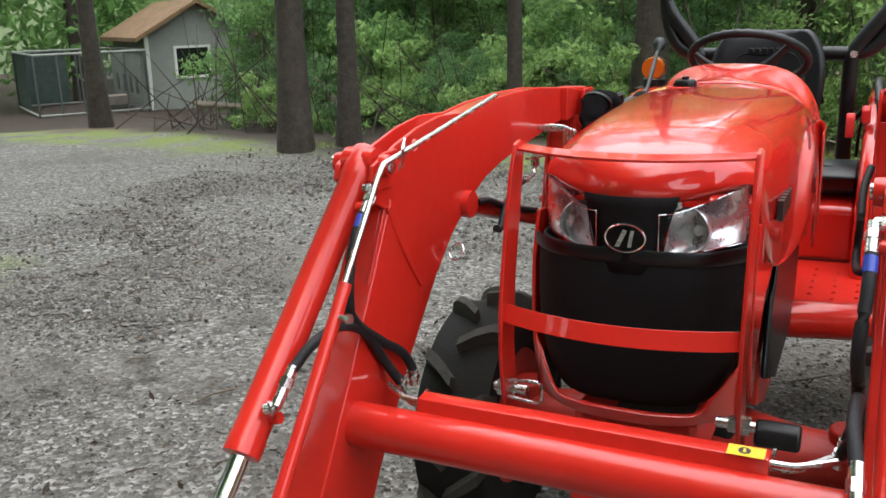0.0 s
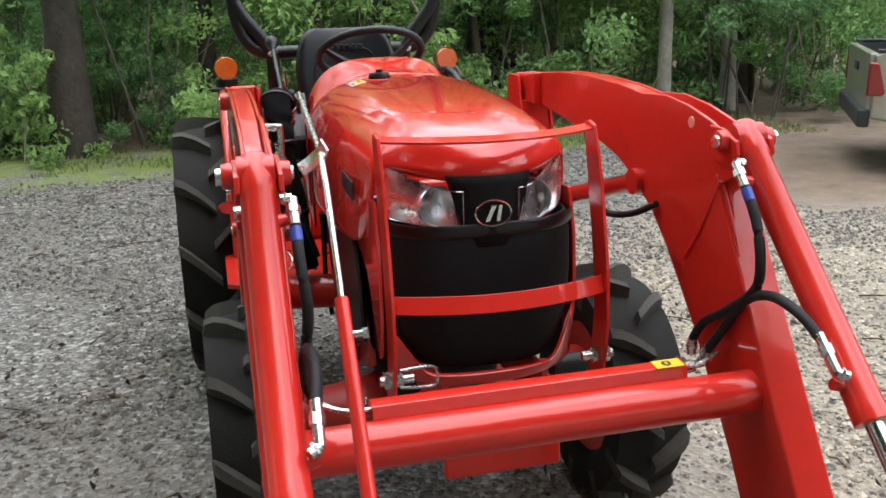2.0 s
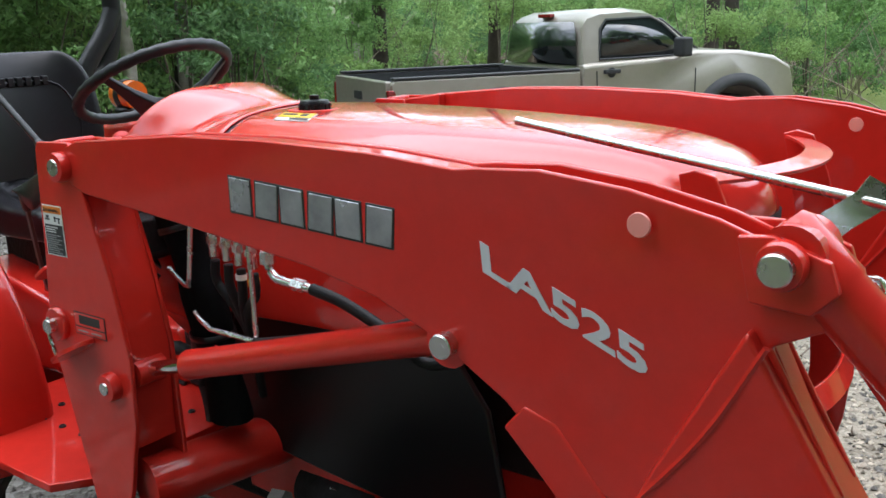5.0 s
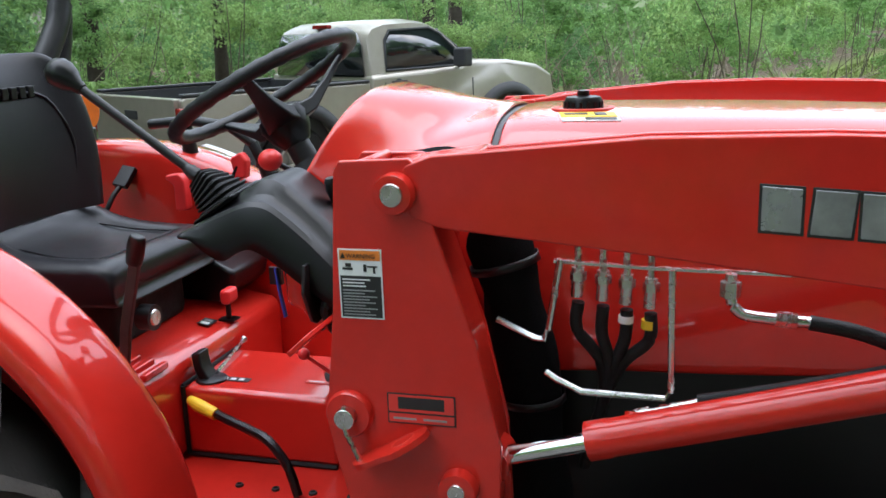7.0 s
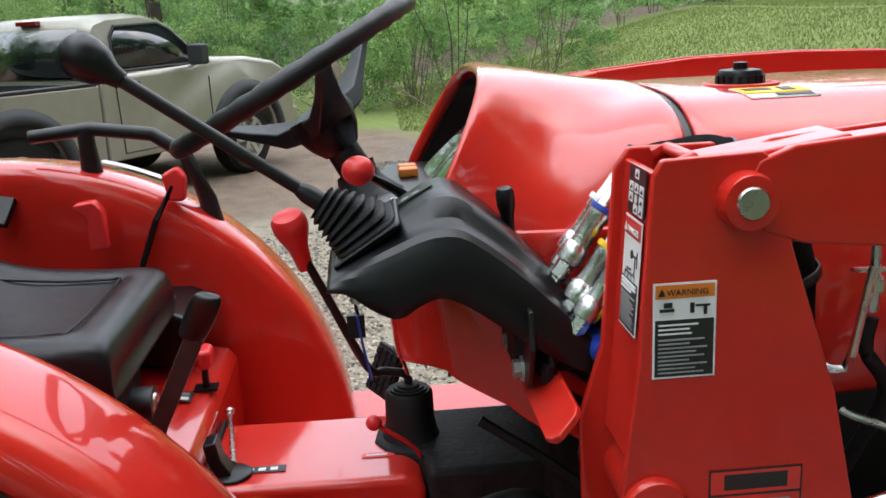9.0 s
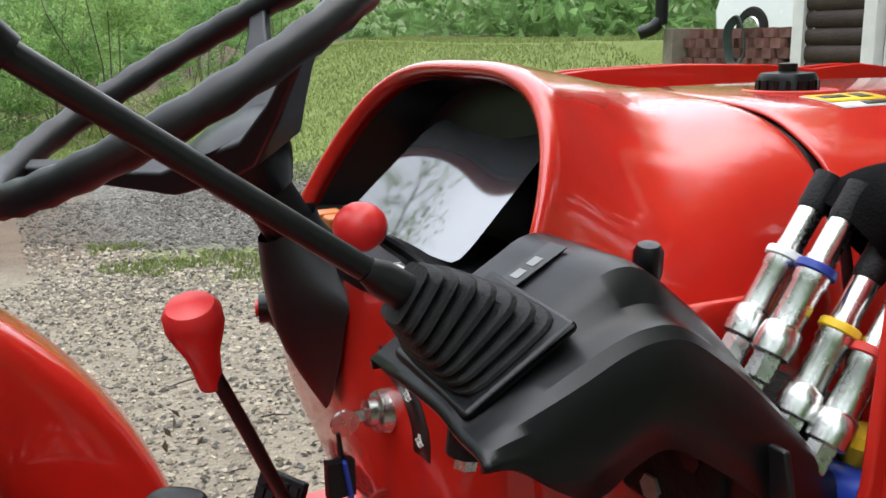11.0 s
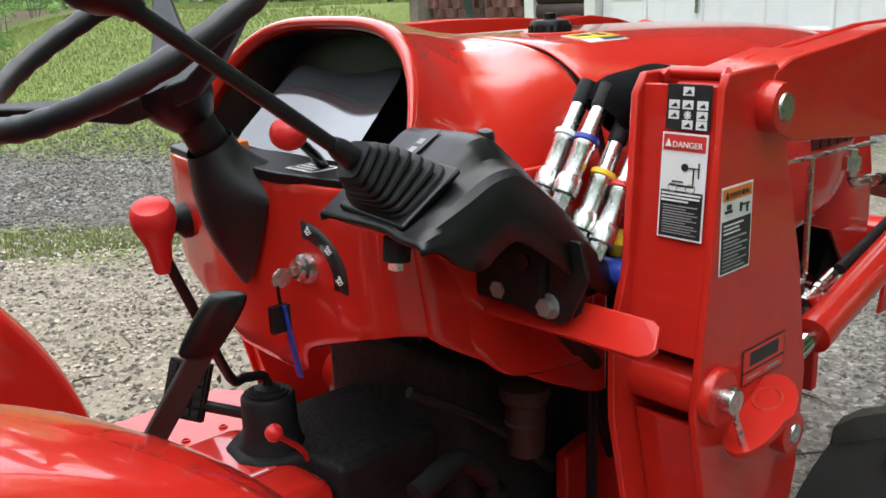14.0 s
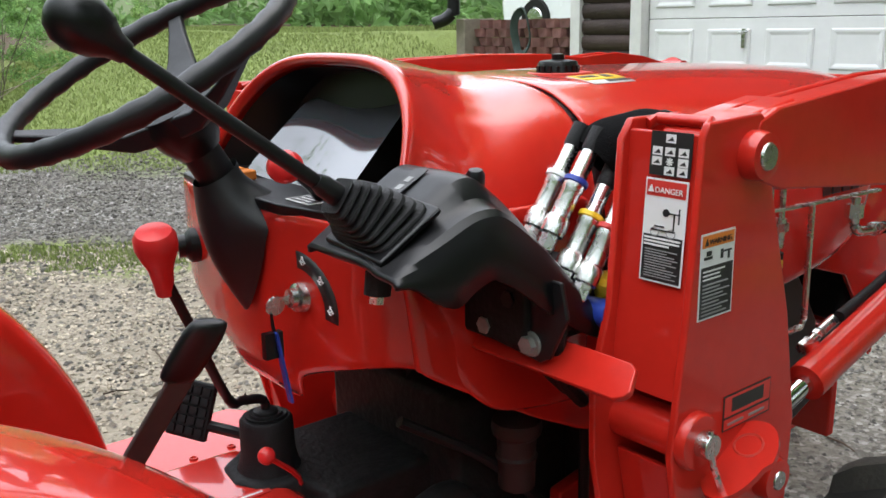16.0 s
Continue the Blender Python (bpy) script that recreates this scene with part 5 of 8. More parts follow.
def fender(sx):
    cy, cz, R = 1.52, 0.60, 0.612
    bm = B()
    rows = []
    for k in range(25):
        a = radians(186 - 150 * k / 24)
        fl = smooth01((k - 12) / 10)
        sec = ((0.372, 0.10), (0.372, 0.4), (0.372, R - 0.05), (0.376, R - 0.018), (0.392, R - 0.002), (0.43, R), (0.49, R - 0.003), (0.528, R - 0.01), (0.546, R - 0.024), (0.552, R - 0.06))
        row = []
        for x, r in sec:
            yy, zz = cy + r * math.cos(a), cz + r * math.sin(a)
            if r > R - 0.1 and k > 12:
                zz += fl * 0.08 * (k - 12) / 12
                yy += fl * 0.05
            row.append((sx * x, yy, zz))
        rows.append(row)
    loft(bm, rows)
    f = part("fender", bm, M["paint"], TR, "glossy orange-red curved wheel fender", sub=1, solid=0.007)
    # pale reflective strip on the crown of the far one
    if sx > 0:
        bm = B()
        arc = [radians(a) for a in range(104, 117, 2)]
        loft(bm, [[(sx * x, cy + (R + 0.0035) * math.cos(a), cz + (R + 0.0035) * math.sin(a)) for x in (0.475, 0.505)] for a in arc])
        part("reflective_strip", bm, M["film"], f, "pale grey reflective strip", solid=0.001)
    # black cap at the beacon, the beacon itself
    bm = B()
    lathe(bm, [(0.05, -0.06), (0.05, -0.005), (0.043, 0.002), (0.03, 0.004)], (sx * 0.5, 1.757, 1.243), n=24)
    box(bm, (sx * 0.5 - 0.07, 1.66, 1.19), (sx * 0.5 + 0.07, 1.83, 1.205))
    bc = part("beacon", bm, M["plastic"], TR, "round amber hazard lamp on a black base", bevel=0.003)
    bm = B()
    lathe(bm, [(0.047, -0.044), (0.05, -0.03), (0.05, 0.03), (0.047, 0.044), (0.02, 0.046)], (sx * 0.5, 1.757, 1.285), (0, 1, 0), n=28)
    part("lens", bm, M["amber"], bc)
    bm = B()
    lathe(bm, [(0.052, -0.012), (0.053, 0.012)], (sx * 0.5, 1.757, 1.285), (0, 1, 0), n=28)
    part("lens_band", bm, M["plastic"], bc)


def steering():
    C, N = Vector((0.008, 0.948, 1.3685)), Vector((0, 0.49, 0.87)).normalized()
    e1 = Vector((1, 0, 0))
    e2 = N.cross(e1).normalized()
    if e2.y > 0:
        e2 = -e2
    R = 0.189
    bm = B()
    pts = [C + R * (math.cos(a) * e1 + math.sin(a) * e2) for a in (k * math.tau / 64 for k in range(64))]
    tube(bm, pts, [0.0135 + (0.0012 if k % 2 else -0.0006) for k in range(64)], n=12, closed=True)
    sw = part("steering_wheel", bm, M["grip"], TR, "black three-spoke steering wheel with a ribbed rim", angle=60)
    hub = C - N * 0.075
    for a in (40, 162, 300):
        d = math.cos(radians(a)) * e1 + math.sin(radians(a)) * e2
        side = N.cross(d).normalized()
        bm = B()
        rows = []
        for f, w, t, drop in ((0.0, 0.075, 0.03, 0), (0.25, 0.06, 0.026, 0.004), (0.55, 0.036, 0.018, 0.03), (0.8, 0.024, 0.014, 0.055), (1.0, 0.02, 0.012, 0.074)):
            p = hub + d * (0.02 + f * (R - 0.02)) + N * drop
            rows.append([p + side * w / 2 + N * t / 2, p + side * w / 2 - N * t / 2, p - side * w / 2 - N * t / 2, p - side * w / 2 + N * t / 2])
        loft(bm, rows, True, True)
        part("spoke", bm, M["grip"], sw, bevel=0.004)
    bm = B()
    lathe(bm, [(0.028, -0.05), (0.04, -0.03), (0.05, 0.0), (0.046, 0.016), (0.03, 0.022), (0.002, 0.023)], hub, N, n=28)
    part("hub_cap", bm, M["plastic"], sw)
    bm = B()
    cyl(bm, hub - N * 0.03, hub - N * 0.2, 0.024, 0.027)
    part("steering_column", bm, M["grip"], TR)
    # flared column cover running down the dash
    bm = B()
    n = 20
    r0, r1, r2 = [], [], []
    for q in range(n):
        a = q * math.tau / n
        cx, sz = math.cos(a), math.sin(a)
        r0.append(hub - N * 0.085 + 0.032 * (cx * e1 + sz * e2))
        r1.append(Vector((0.046 * cx, 0.868 - 0.028 * sz, 1.175 + 0.05 * sz)))
        wz = 0.076 * (1 - 0.55 * max(0, -sz) ** 1.3)
        r2.append(Vector((wz * cx, 0.845 - 0.055 * max(0, sz), 1.165 + (0.03 if sz > 0 else 0.125) * sz)))
    loft(bm, [r0, r1, r2], closed=True)
    part("column_cover", bm, M["grip"], TR, "flared black plastic column cover", sub=2)


def dash():
    bm = B()
    rows = []
    # the panel faces the seat and bends round both corners along the flanks
    half = ((0.0, 0.842, 0.926), (0.08, 0.8415, 0.93), (0.098, 0.841, 0.965), (0.14, 0.839, 0.985), (0.19, 0.833, 1.003), (0.225, 0.822, 1.013), (0.25, 0.803, 1.018), (0.268, 0.77, 1.014),
            (0.279, 0.72, 0.992), (0.287, 0.66, 0.937), (0.2915, 0.58, 0.918), (0.292, 0.49, 0.908))
    far = (0.926, 0.93, 0.95, 0.985, 1.02, 1.05, 1.06, 1.04, 1.0, 0.945, 0.915, 0.895)
    plan = [(-x, y, z) for x, y, z in half[::-1]] + [(x, y, f) for (x, y, _), f in list(zip(half, far))[1:]]
    for x, y, zb in catmull(plan, 3):
        row = []
        for j in range(9):
            f = j / 8
            z = 1.192 + (zb - 1.192) * f
            g = min(1.1, (1.192 - z) / 0.266)
            inn = smooth01((0.3 - abs(x)) / 0.2)
            row.append((x * (1 - 0.03 * (1 - g) * inn), y - 0.03 * g ** 3 * inn, z))
        rows.append(row)
    loft(bm, rows)
    panel = part("dash_panel", bm, M["paint"], TR, "glossy red lower dash panel", sub=1, solid=0.006)
    face = panel.evaluated_get(bpy.context.evaluated_depsgraph_get())

    def on_dash(x, z):
        hit, loc, nor, _ = face.ray_cast(Vector((x, 1.5, z)), Vector((0, -1, 0)))
        return loc.y if hit else 0.84
    # black shelf above it and the instrument hollow
    bm = B()
    prism(bm, [(-0.235, 0.76), (-0.22, 0.822), (-0.1, 0.843), (0.1, 0.843), (0.22, 0.822), (0.235, 0.76), (0.2, 0.66), (-0.2, 0.66)], 1.186, 1.2, axis=2)
    part("dash_shelf", bm, M["plastic"], TR, bevel=0.003)
    bm = B()
    outer = hood_section(0.7, 1.353, 1.0, 0.25, 0.63, n=24, slant=lambda z: 0.672 + 0.52 * min(0.18, 1.374 - z))
    inner = hood_section(0.63, 1.345, 1.0, 0.2, 0.63, n=24, slant=lambda z: 0.628 + 0.35 * min(0.18, 1.374 - z))
    loft(bm, [outer, inner])
    back = [bm.verts.new(p) for p in inner]
    bm.faces.new(back)
    part("instrument_hood", bm, M["plastic"], TR, angle=30)
    # gauge glass, tilted towards the seat
    m = basis((-0.135, 0.765, 1.205), (1, 0, 0), (0, -0.125, 0.115))
    bm = B()
    rows = []
    for j in range(5):
        f = j / 4
        row = []
        for i in range(11):
            u = i / 10
            wid = 1 - 0.1 * f
            row.append(m @ Vector((0.135 + (u - 0.5) * 0.27 * wid, 0.165 * f - 0.02 * (2 * u - 1) ** 2 * f, 0.01 * math.sin(math.pi * u))))
        rows.append(row)
    loft(bm, rows)
    gp = part("instrument_panel", bm, M["gauge"], TR, "dark glossy instrument panel under clear glass", sub=1)
    bm = B()
    for c, r in ((0.1, 0.05), (0.19, 0.034)):
        pts = [m @ Vector((c + r * math.cos(a), 0.085 + r * math.sin(a), 0.0125)) for a in (radians(-30 + 240 * k / 14) for k in range(15))]
        tube(bm, pts, 0.0009, n=5)
    part("dial", bm, M["ink"], gp)
    # orange rocker switches and a label on the shelf
    for k in range(2):
        bm = B()
        box(bm, (0.075 + 0.034 * k, 0.775, 1.2), (0.1 + 0.034 * k, 0.805, 1.214))
        part("rocker_switch", bm, M["label_orange"], TR, "orange rocker switch", bevel=0.003)
    stick(TR, basis((-0.085, 0.822, 1.2005), (-1, 0, 0), (0, -1, 0)), 0.055, 0.04, [("label_black", 0.004, 0.004, 0.047, 0.032)] + [("white", 0.008, 0.009 + i * 0.009, 0.036, 0.003) for i in range(3)])
    # ignition key and its arc of symbols
    k0 = Vector((-0.139, 0.842, 1.09))
    bm = B()
    lathe(bm, [(0.019, -0.006), (0.0175, 0.004), (0.0125, 0.006), (0.0115, 0.013), (0.002, 0.014)], k0, (0, 1, 0.1), n=24)
    ig = part("ignition", bm, M["zinc"], TR, "steel ignition lock with a key and fob")
    bm = B()
    box(bm, (-0.0015, 0.012, -0.005), (0.0015, 0.024, 0.005), Matrix.Translation(k0))
    lathe(bm, [(0.0125, -0.0015), (0.0125, 0.0015)], k0 + Vector((0, 0.032, -0.004)), (1, 0, 0.2), n=20)
    part("key", bm, M["zinc"], ig)
    bm = B()
    tube(bm, [k0 + Vector((0, 0.038, -0.012)), k0 + Vector((0.002, 0.036, -0.03)), k0 + Vector((0.004, 0.03, -0.05))], [0.002, 0.0025, 0.002], n=6)
    box(bm, (-0.004, 0.026, -0.068), (0.006, 0.05, -0.036), Matrix.Translation(k0))
    part("key_fob", bm, M["plastic"], ig)
    bm = B()
    strip(bm, [k0 + Vector((-0.004, 0.036, -0.036)), k0 + Vector((-0.006, 0.03, -0.08)), k0 + Vector((-0.006, 0.022, -0.128))], 0.01, 0.003)
    part("key_tag", bm, M["blue"], ig, "blue key strap")
    bm = B()
    rows = []
    for q in range(10):
        a = radians(93 - 104 * q / 9)
        row = []
        for r in (0.046, 0.067):
            x = k0.x - r * math.cos(a)
            z = k0.z - 0.01 + r * math.sin(a)
            row.append((x, on_dash(x, z) + 0.0012, z))
        rows.append(row)
    loft(bm, rows)
    arc = part("key_decal", bm, M["label_black"], TR, "black arc decal with white key symbols", solid=0.001)
    for q in (0.13, 0.5, 0.87):
        a = radians(93 - 104 * q)
        r = 0.0565
        p = Vector((k0.x - r * math.cos(a), 0.0, k0.z - 0.01 + r * math.sin(a)))
        p.y = on_dash(p.x, p.z) + 0.0025
        bm = B()
        tube(bm, [p + Vector((0.0038 * math.cos(b), 0, 0.0038 * math.sin(b))) for b in (k * math.tau / 12 for k in range(12))], 0.0008, n=5, closed=True)
        for dx, dz, w, h in ((-0.0015, 0.004, 0.003, 0.0028), (-0.0068, -0.0008, 0.003, 0.0016), (0.0038, -0.0008, 0.003, 0.0016), (-0.001, -0.001, 0.002, 0.002)):
            box(bm, (dx, -0.0006, dz), (dx + w, 0.0006, dz + h), Matrix.Translation(p))
        part("symbol", bm, M["white"], arc)
    # light switch on the far side of the dash
    bm = B()
    lathe(bm, [(0.026, -0.02), (0.026, 0.012), (0.022, 0.016), (0.017, 0.02), (0.017, 0.03), (0.002, 0.031)], (0.165, 0.83, 1.1), (0.35, 1, 0), n=24)
    sw = part("light_switch", bm, M["plastic"], TR, "black turn switch with a red centre")
    bm = B()
    lathe(bm, [(0.009, 0.03), (0.009, 0.034), (0.001, 0.035)], (0.165, 0.83, 1.1), (0.35, 1, 0), n=16)
    part("button", bm, M["knob_red"], sw)
    # throttle lever with a red ball
    bm = B()
    tube(bm, [(-0.12, 0.79, 1.2), (-0.14, 0.82, 1.225), (-0.16, 0.855, 1.25)], [0.007, 0.006, 0.005], n=8, smooth=3)
    th = part("throttle_lever", bm, M["plastic"], TR, "black throttle lever with a red knob")
    bm = B()
    ball(bm, (-0.162, 0.862, 1.254), 0.0215, (1, 1, 0.9))
    part("knob", bm, M["knob_red"], th)


def seat_and_rops():
    bm = B()
    rows = []
    # cushion: upright sides, rounded rim, raised bolsters round a sunken pan
    for y, zb, zt, w, pan in ((1.212, 0.985, 0.99, 0.17, 0), (1.2, 0.968, 1.004, 0.19, 0), (1.198, 0.966, 1.03, 0.197, 0), (1.207, 0.965, 1.047, 0.2, 0), (1.225, 0.965, 1.0535, 0.203, 0), (1.252, 0.965, 1.055, 0.205, 0),
                              (1.262, 0.965, 1.054, 0.206, 0.75), (1.275, 0.965, 1.053, 0.207, 1), (1.36, 0.965, 1.054, 0.212, 1), (1.44, 0.965, 1.064, 0.214, 1), (1.49, 0.97, 1.085, 0.21, 0.8), (1.53, 0.98, 1.12, 0.2, 0.4)):
        half = ((0.0, zb), (0.93 * w, zb), (w - 0.004, zb + 0.008), (w, zb + 0.02), (w, zt - 0.024), (w - 0.004, zt - 0.01), (w - 0.014, zt - 0.002), (w - 0.03, zt + 0.003 * pan),
                (w - 0.062, zt + 0.001), (w - 0.07, zt - 0.008 * pan), (w - 0.082, zt - 0.012 * pan), (0.0, zt - 0.018 * pan))
        rows.append([(0.015 + x, y, z) for x, z in half] + [(0.015 - x, y, z) for x, z in half[-2:0:-1]])
    loft(bm, rows, closed=True, caps=True)
    s = part("seat", bm, M["soft"], TR, "black vinyl operator seat with raised bolsters", sub=1)
    bm = B()
    rows = []
    for z, y, w in ((1.1, 1.5, 0.2), (1.2, 1.505, 0.216), (1.3, 1.52, 0.22), (1.39, 1.54, 0.2), (1.438, 1.565, 0.165), (1.452, 1.59, 0.13)):
        rows.append([(w * u, y - 0.05 * abs(u) ** 2.5 + (0.04 if abs(u) > 0.97 else 0), z) for u in (-1, -0.94, -0.7, -0.35, 0, 0.35, 0.7, 0.94, 1)])
    rows.append([(x * 0.9, 1.62, z - 0.02) for x, y, z in rows[-1]])
    rows.append([(x, 1.65, 1.15) for x, y, z in rows[2]])
    loft(bm, rows)
    part("backrest", bm, M["soft"], s, "moulded black vinyl backrest", sub=2)
    # stitched inset lines and plain raised mark on the backrest
    bm = B()
    tube(bm, [(-0.13, 1.49, 1.16), (-0.14, 1.495, 1.26), (-0.1, 1.52, 1.35), (0, 1.53, 1.365), (0.1, 1.52, 1.35), (0.14, 1.495, 1.26), (0.13, 1.49, 1.16)], 0.004, n=6, smooth=4)
    part("piping", bm, M["soft"], s)
    bm = B()
    tube(bm, [(-0.112, 1.46, 1.062), (-0.119, 1.36, 1.05), (-0.117, 1.285, 1.049), (-0.1, 1.266, 1.05), (0.13, 1.266, 1.05), (0.147, 1.285, 1.049), (0.149, 1.36, 1.05), (0.142, 1.46, 1.062)], 0.0022, n=6, smooth=4)
    part("piping", bm, M["soft"], s)
    # raised plain mark across the top of the backrest
    for i in range(6):
        bm = B()
        box(bm, (-0.075 + 0.026 * i, 1.522, 1.352), (-0.056 + 0.026 * i, 1.54, 1.378))
        part("raised_mark", bm, M["soft"], s, bevel=0.003)
    # suspension under the seat
    bm = B()
    box(bm, (-0.13, 1.25, 0.86), (0.15, 1.52, 1.03))
    part("seat_base", bm, M["engine"], TR, bevel=0.02)
    bm = B()
    cyl(bm, (-0.1, 1.2, 0.93), (-0.1, 1.17, 0.93), 0.026)
    part("adjuster_knob", bm, M["plastic"], TR, "black seat adjuster knob")
    bm = B()
    lathe(bm, [(0.017, 0), (0.015, 0.003)], (-0.1, 1.17, 0.93), (0, -1, 0), n=18)
    part("knob_ring", bm, M["zinc"], TR)
    # folding roll bar
    for sx in (-1, 1):
        bm = B()
        tube(bm, [(sx * 0.44, 1.72, 2.16), (sx * 0.447, 1.72, 1.62), (sx * 0.44, 1.72, 1.5), (sx * 0.41, 1.72, 1.41), (sx * 0.36, 1.72, 1.36), (sx * 0.3, 1.72, 1.345), (sx * 0.2, 1.72, 1.345)], 0.029, n=14, smooth=5)
        part("roll_bar_upright", bm, M["black"], TR, "black tubular roll bar upright")
        bm = B()
        tube(bm, [(sx * 0.443, 1.715, 1.56), (sx * 0.41, 1.71, 1.5), (sx * 0.335, 1.71, 1.405), (sx * 0.305, 1.71, 1.35), (sx * 0.295, 1.71, 1.27), (sx * 0.293, 1.71, 0.6)], 0.03, n=14, smooth=4)
        part("roll_bar_post", bm, M["black"], TR)
        bm = B()
        cyl(bm, (sx * 0.305, 1.66, 1.345), (sx * 0.305, 1.78, 1.345), 0.014)
        part("hinge_pin", bm, M["zinc"], TR)
    bm = B()
    tube(bm, [(-0.44, 1.72, 2.14), (-0.42, 1.72, 2.22), (-0.34, 1.72, 2.26), (0.34, 1.72, 2.26), (0.42, 1.72, 2.22), (0.44, 1.72, 2.14)], 0.029, n=14, smooth=5)
    part("roll_bar_top", bm, M["black"], TR)
    bm = B()
    tube(bm, [(-0.22, 1.72, 1.345), (0.22, 1.72, 1.345)], 0.0285, n=14)
    part("roll_bar_brace", bm, M["black"], TR)
    bm = B()
    tube(bm, [(-0.25, 1.62, 1.16), (-0.26, 1.62, 1.28)], 0.006, n=8)
    part("belt_guide", bm, M["zinc"], TR)


def platform():
    bm = B()
    prism(bm, [(-0.58, 0.62), (-0.58, 0.98), (-0.37, 1.12), (0.37, 1.12), (0.58, 0.98), (0.58, 0.62), (0.5, 0.56), (-0.5, 0.56)], 0.622, 0.64, axis=2)
    fl = part("floor_plate", bm, M["paint_arm"], TR, "orange-red steel foot platform with drain holes", bevel=0.003)
    for sx in (-1, 1):
        for i in range(5):
            for j in range(4):
                x, y = sx * (0.2 + 0.07 * j), 0.66 + 0.075 * i + (0.035 if j % 2 else 0)
                if abs(x) > 0.43 and y > 0.9:
                    continue
                bm = B()
                lathe(bm, [(0.0085, 0), (0.0075, 0.004), (0.005, 0.004), (0.0045, 0.001)], (x, y, 0.64), n=10)
                part("drain_hole", bm, M["label_black" if sx < 0 else "cast"], fl)
    bm = B()
    prism(bm, [(0.795, 0.64), (0.795, 0.765), (0.815, 0.784), (1.0, 0.786), (1.13, 0.788), (1.13, 0.64)], -0.1, 0.132)
    tn = part("tunnel_cover", bm, M["paint"], TR, "orange-red transmission tunnel cover", bevel=0.018, seg=3)
    stick(tn, basis((-0.055, 1.09, 0.788), (0.0, -1, -0.008), (1, 0, 0)), 0.085, 0.02, [("white", 0.008 + 0.018 * i, 0.005, 0.011, 0.009) for i in range(4)], "label_black")
    stick(tn, basis((-0.03, 0.89, 0.7857), (0.0, -1, -0.008), (1, 0, 0)), 0.05, 0.014, [("white", 0.006, 0.005, 0.033, 0.004)], "label_red")
    bm = B()
    prism(bm, [(1.128, 0.64), (1.128, 0.825), (1.145, 0.842), (1.3, 0.872), (1.5, 0.9), (1.5, 0.64)], -0.235, 0.372)
    sb = part("seat_pedestal", bm, M["paint"], TR, "orange-red seat pedestal cover with moulded ribs", bevel=0.016, seg=3)
    for i in range(3):
        bm = B()
        box(bm, (-0.21, 1.13 + 0.03 * i, 0.838 + 0.005 * i), (-0.13, 1.144 + 0.03 * i, 0.853 + 0.005 * i))
        part("rib", bm, M["paint"], sb, bevel=0.004)
    bm = B()
    for p0, p1 in (((-0.104, 1.122, 0.645), (-0.104, 1.122, 0.79)), ((-0.104, 1.122, 0.79), (0.134, 1.122, 0.79)), ((-0.104, 1.122, 0.645), (-0.104, 0.8, 0.645))):
        tube(bm, [p0, p1], 0.005, n=6)
    part("rubber_seam", bm, M["hose"], TR)
    stick(sb, basis((0.085, 1.165, 0.851), (0.045, 0.0, 0), (0, 1, 0.17)), 0.04, 0.03, [("white", 0.005, 0.005, 0.012, 0.02), ("ink", 0.022, 0.006, 0.012, 0.018)], "label_black")
    # red-knobbed control and the black lift console beside the seat
    bm = B()
    tube(bm, [(0.15, 1.15, 0.845), (0.15, 1.15, 0.89)], 0.006, n=8)
    box(bm, (0.135, 1.13, 0.846), (0.165, 1.17, 0.85))
    rl = part("range_lever", bm, M["plastic"], TR, "short black lever with a red T-handle")
    bm = B()
    box(bm, (0.128, 1.135, 0.885), (0.178, 1.16, 0.92))
    part("handle", bm, M["knob_red"], rl, bevel=0.01, seg=3)
    bm = B()
    prism(bm, [(1.2, 0.87), (1.16, 0.9), (1.15, 0.945), (1.2, 0.97), (1.38, 0.975), (1.4, 0.88)], 0.19, 0.37)
    lc = part("lift_console", bm, M["plastic"], TR, "black plastic lever console with a dial label", bevel=0.012, seg=3)
    stick(lc, basis((0.22, 1.21, 0.9735), (1, 0, 0), (0, 1, 0.03)), 0.06, 0.05, [("ink", 0.006, 0.006, 0.048, 0.004), ("white", 0.01, 0.02, 0.02, 0.02)], "label_black")
    # brown flat lever with a black grip
    bm = B()
    strip(bm, [(-0.215, 1.17, 0.86), (-0.25, 1.13, 0.96), (-0.305, 1.055, 1.105)], 0.026, 0.008, (0.3, 1, 0))
    bl = part("lift_lever", bm, M["rust"], TR, "flat dark brown steel lever with a black grip", bevel=0.002)
    bm = B()
    rows = []
    for f, w, t in ((0, 0.032, 0.018), (0.12, 0.04, 0.024), (0.75, 0.044, 0.025), (0.96, 0.036, 0.022), (1.0, 0.026, 0.014)):
        p = Vector((-0.297, 1.066, 1.09)).lerp(Vector((-0.32, 1.035, 1.15)), f)
        s = Vector((0.3, 1, 0.2)).normalized()
        q = Vector((1, -0.3, 0.1)).normalized()
        rows.append([p + s * w / 2 + q * t / 2, p + s * w / 2 - q * t / 2, p - s * w / 2 - q * t / 2, p - s * w / 2 + q * t / 2])
    loft(bm, rows, True, True)
    part("grip", bm, M["plastic"], bl, sub=2)
    # yellow-gripped lever low on the tunnel
    bm = B()
    tube(bm, [(-0.13, 1.04, 0.75), (-0.15, 0.997, 0.747), (-0.175, 0.94, 0.743), (-0.2, 0.892, 0.738), (-0.215, 0.85, 0.70), (-0.22, 0.83, 0.645)], 0.009, n=8, smooth=4)
    yl = part("hitch_lever", bm, M["plastic"], TR, "black lever with a yellow grip")
    bm = B()
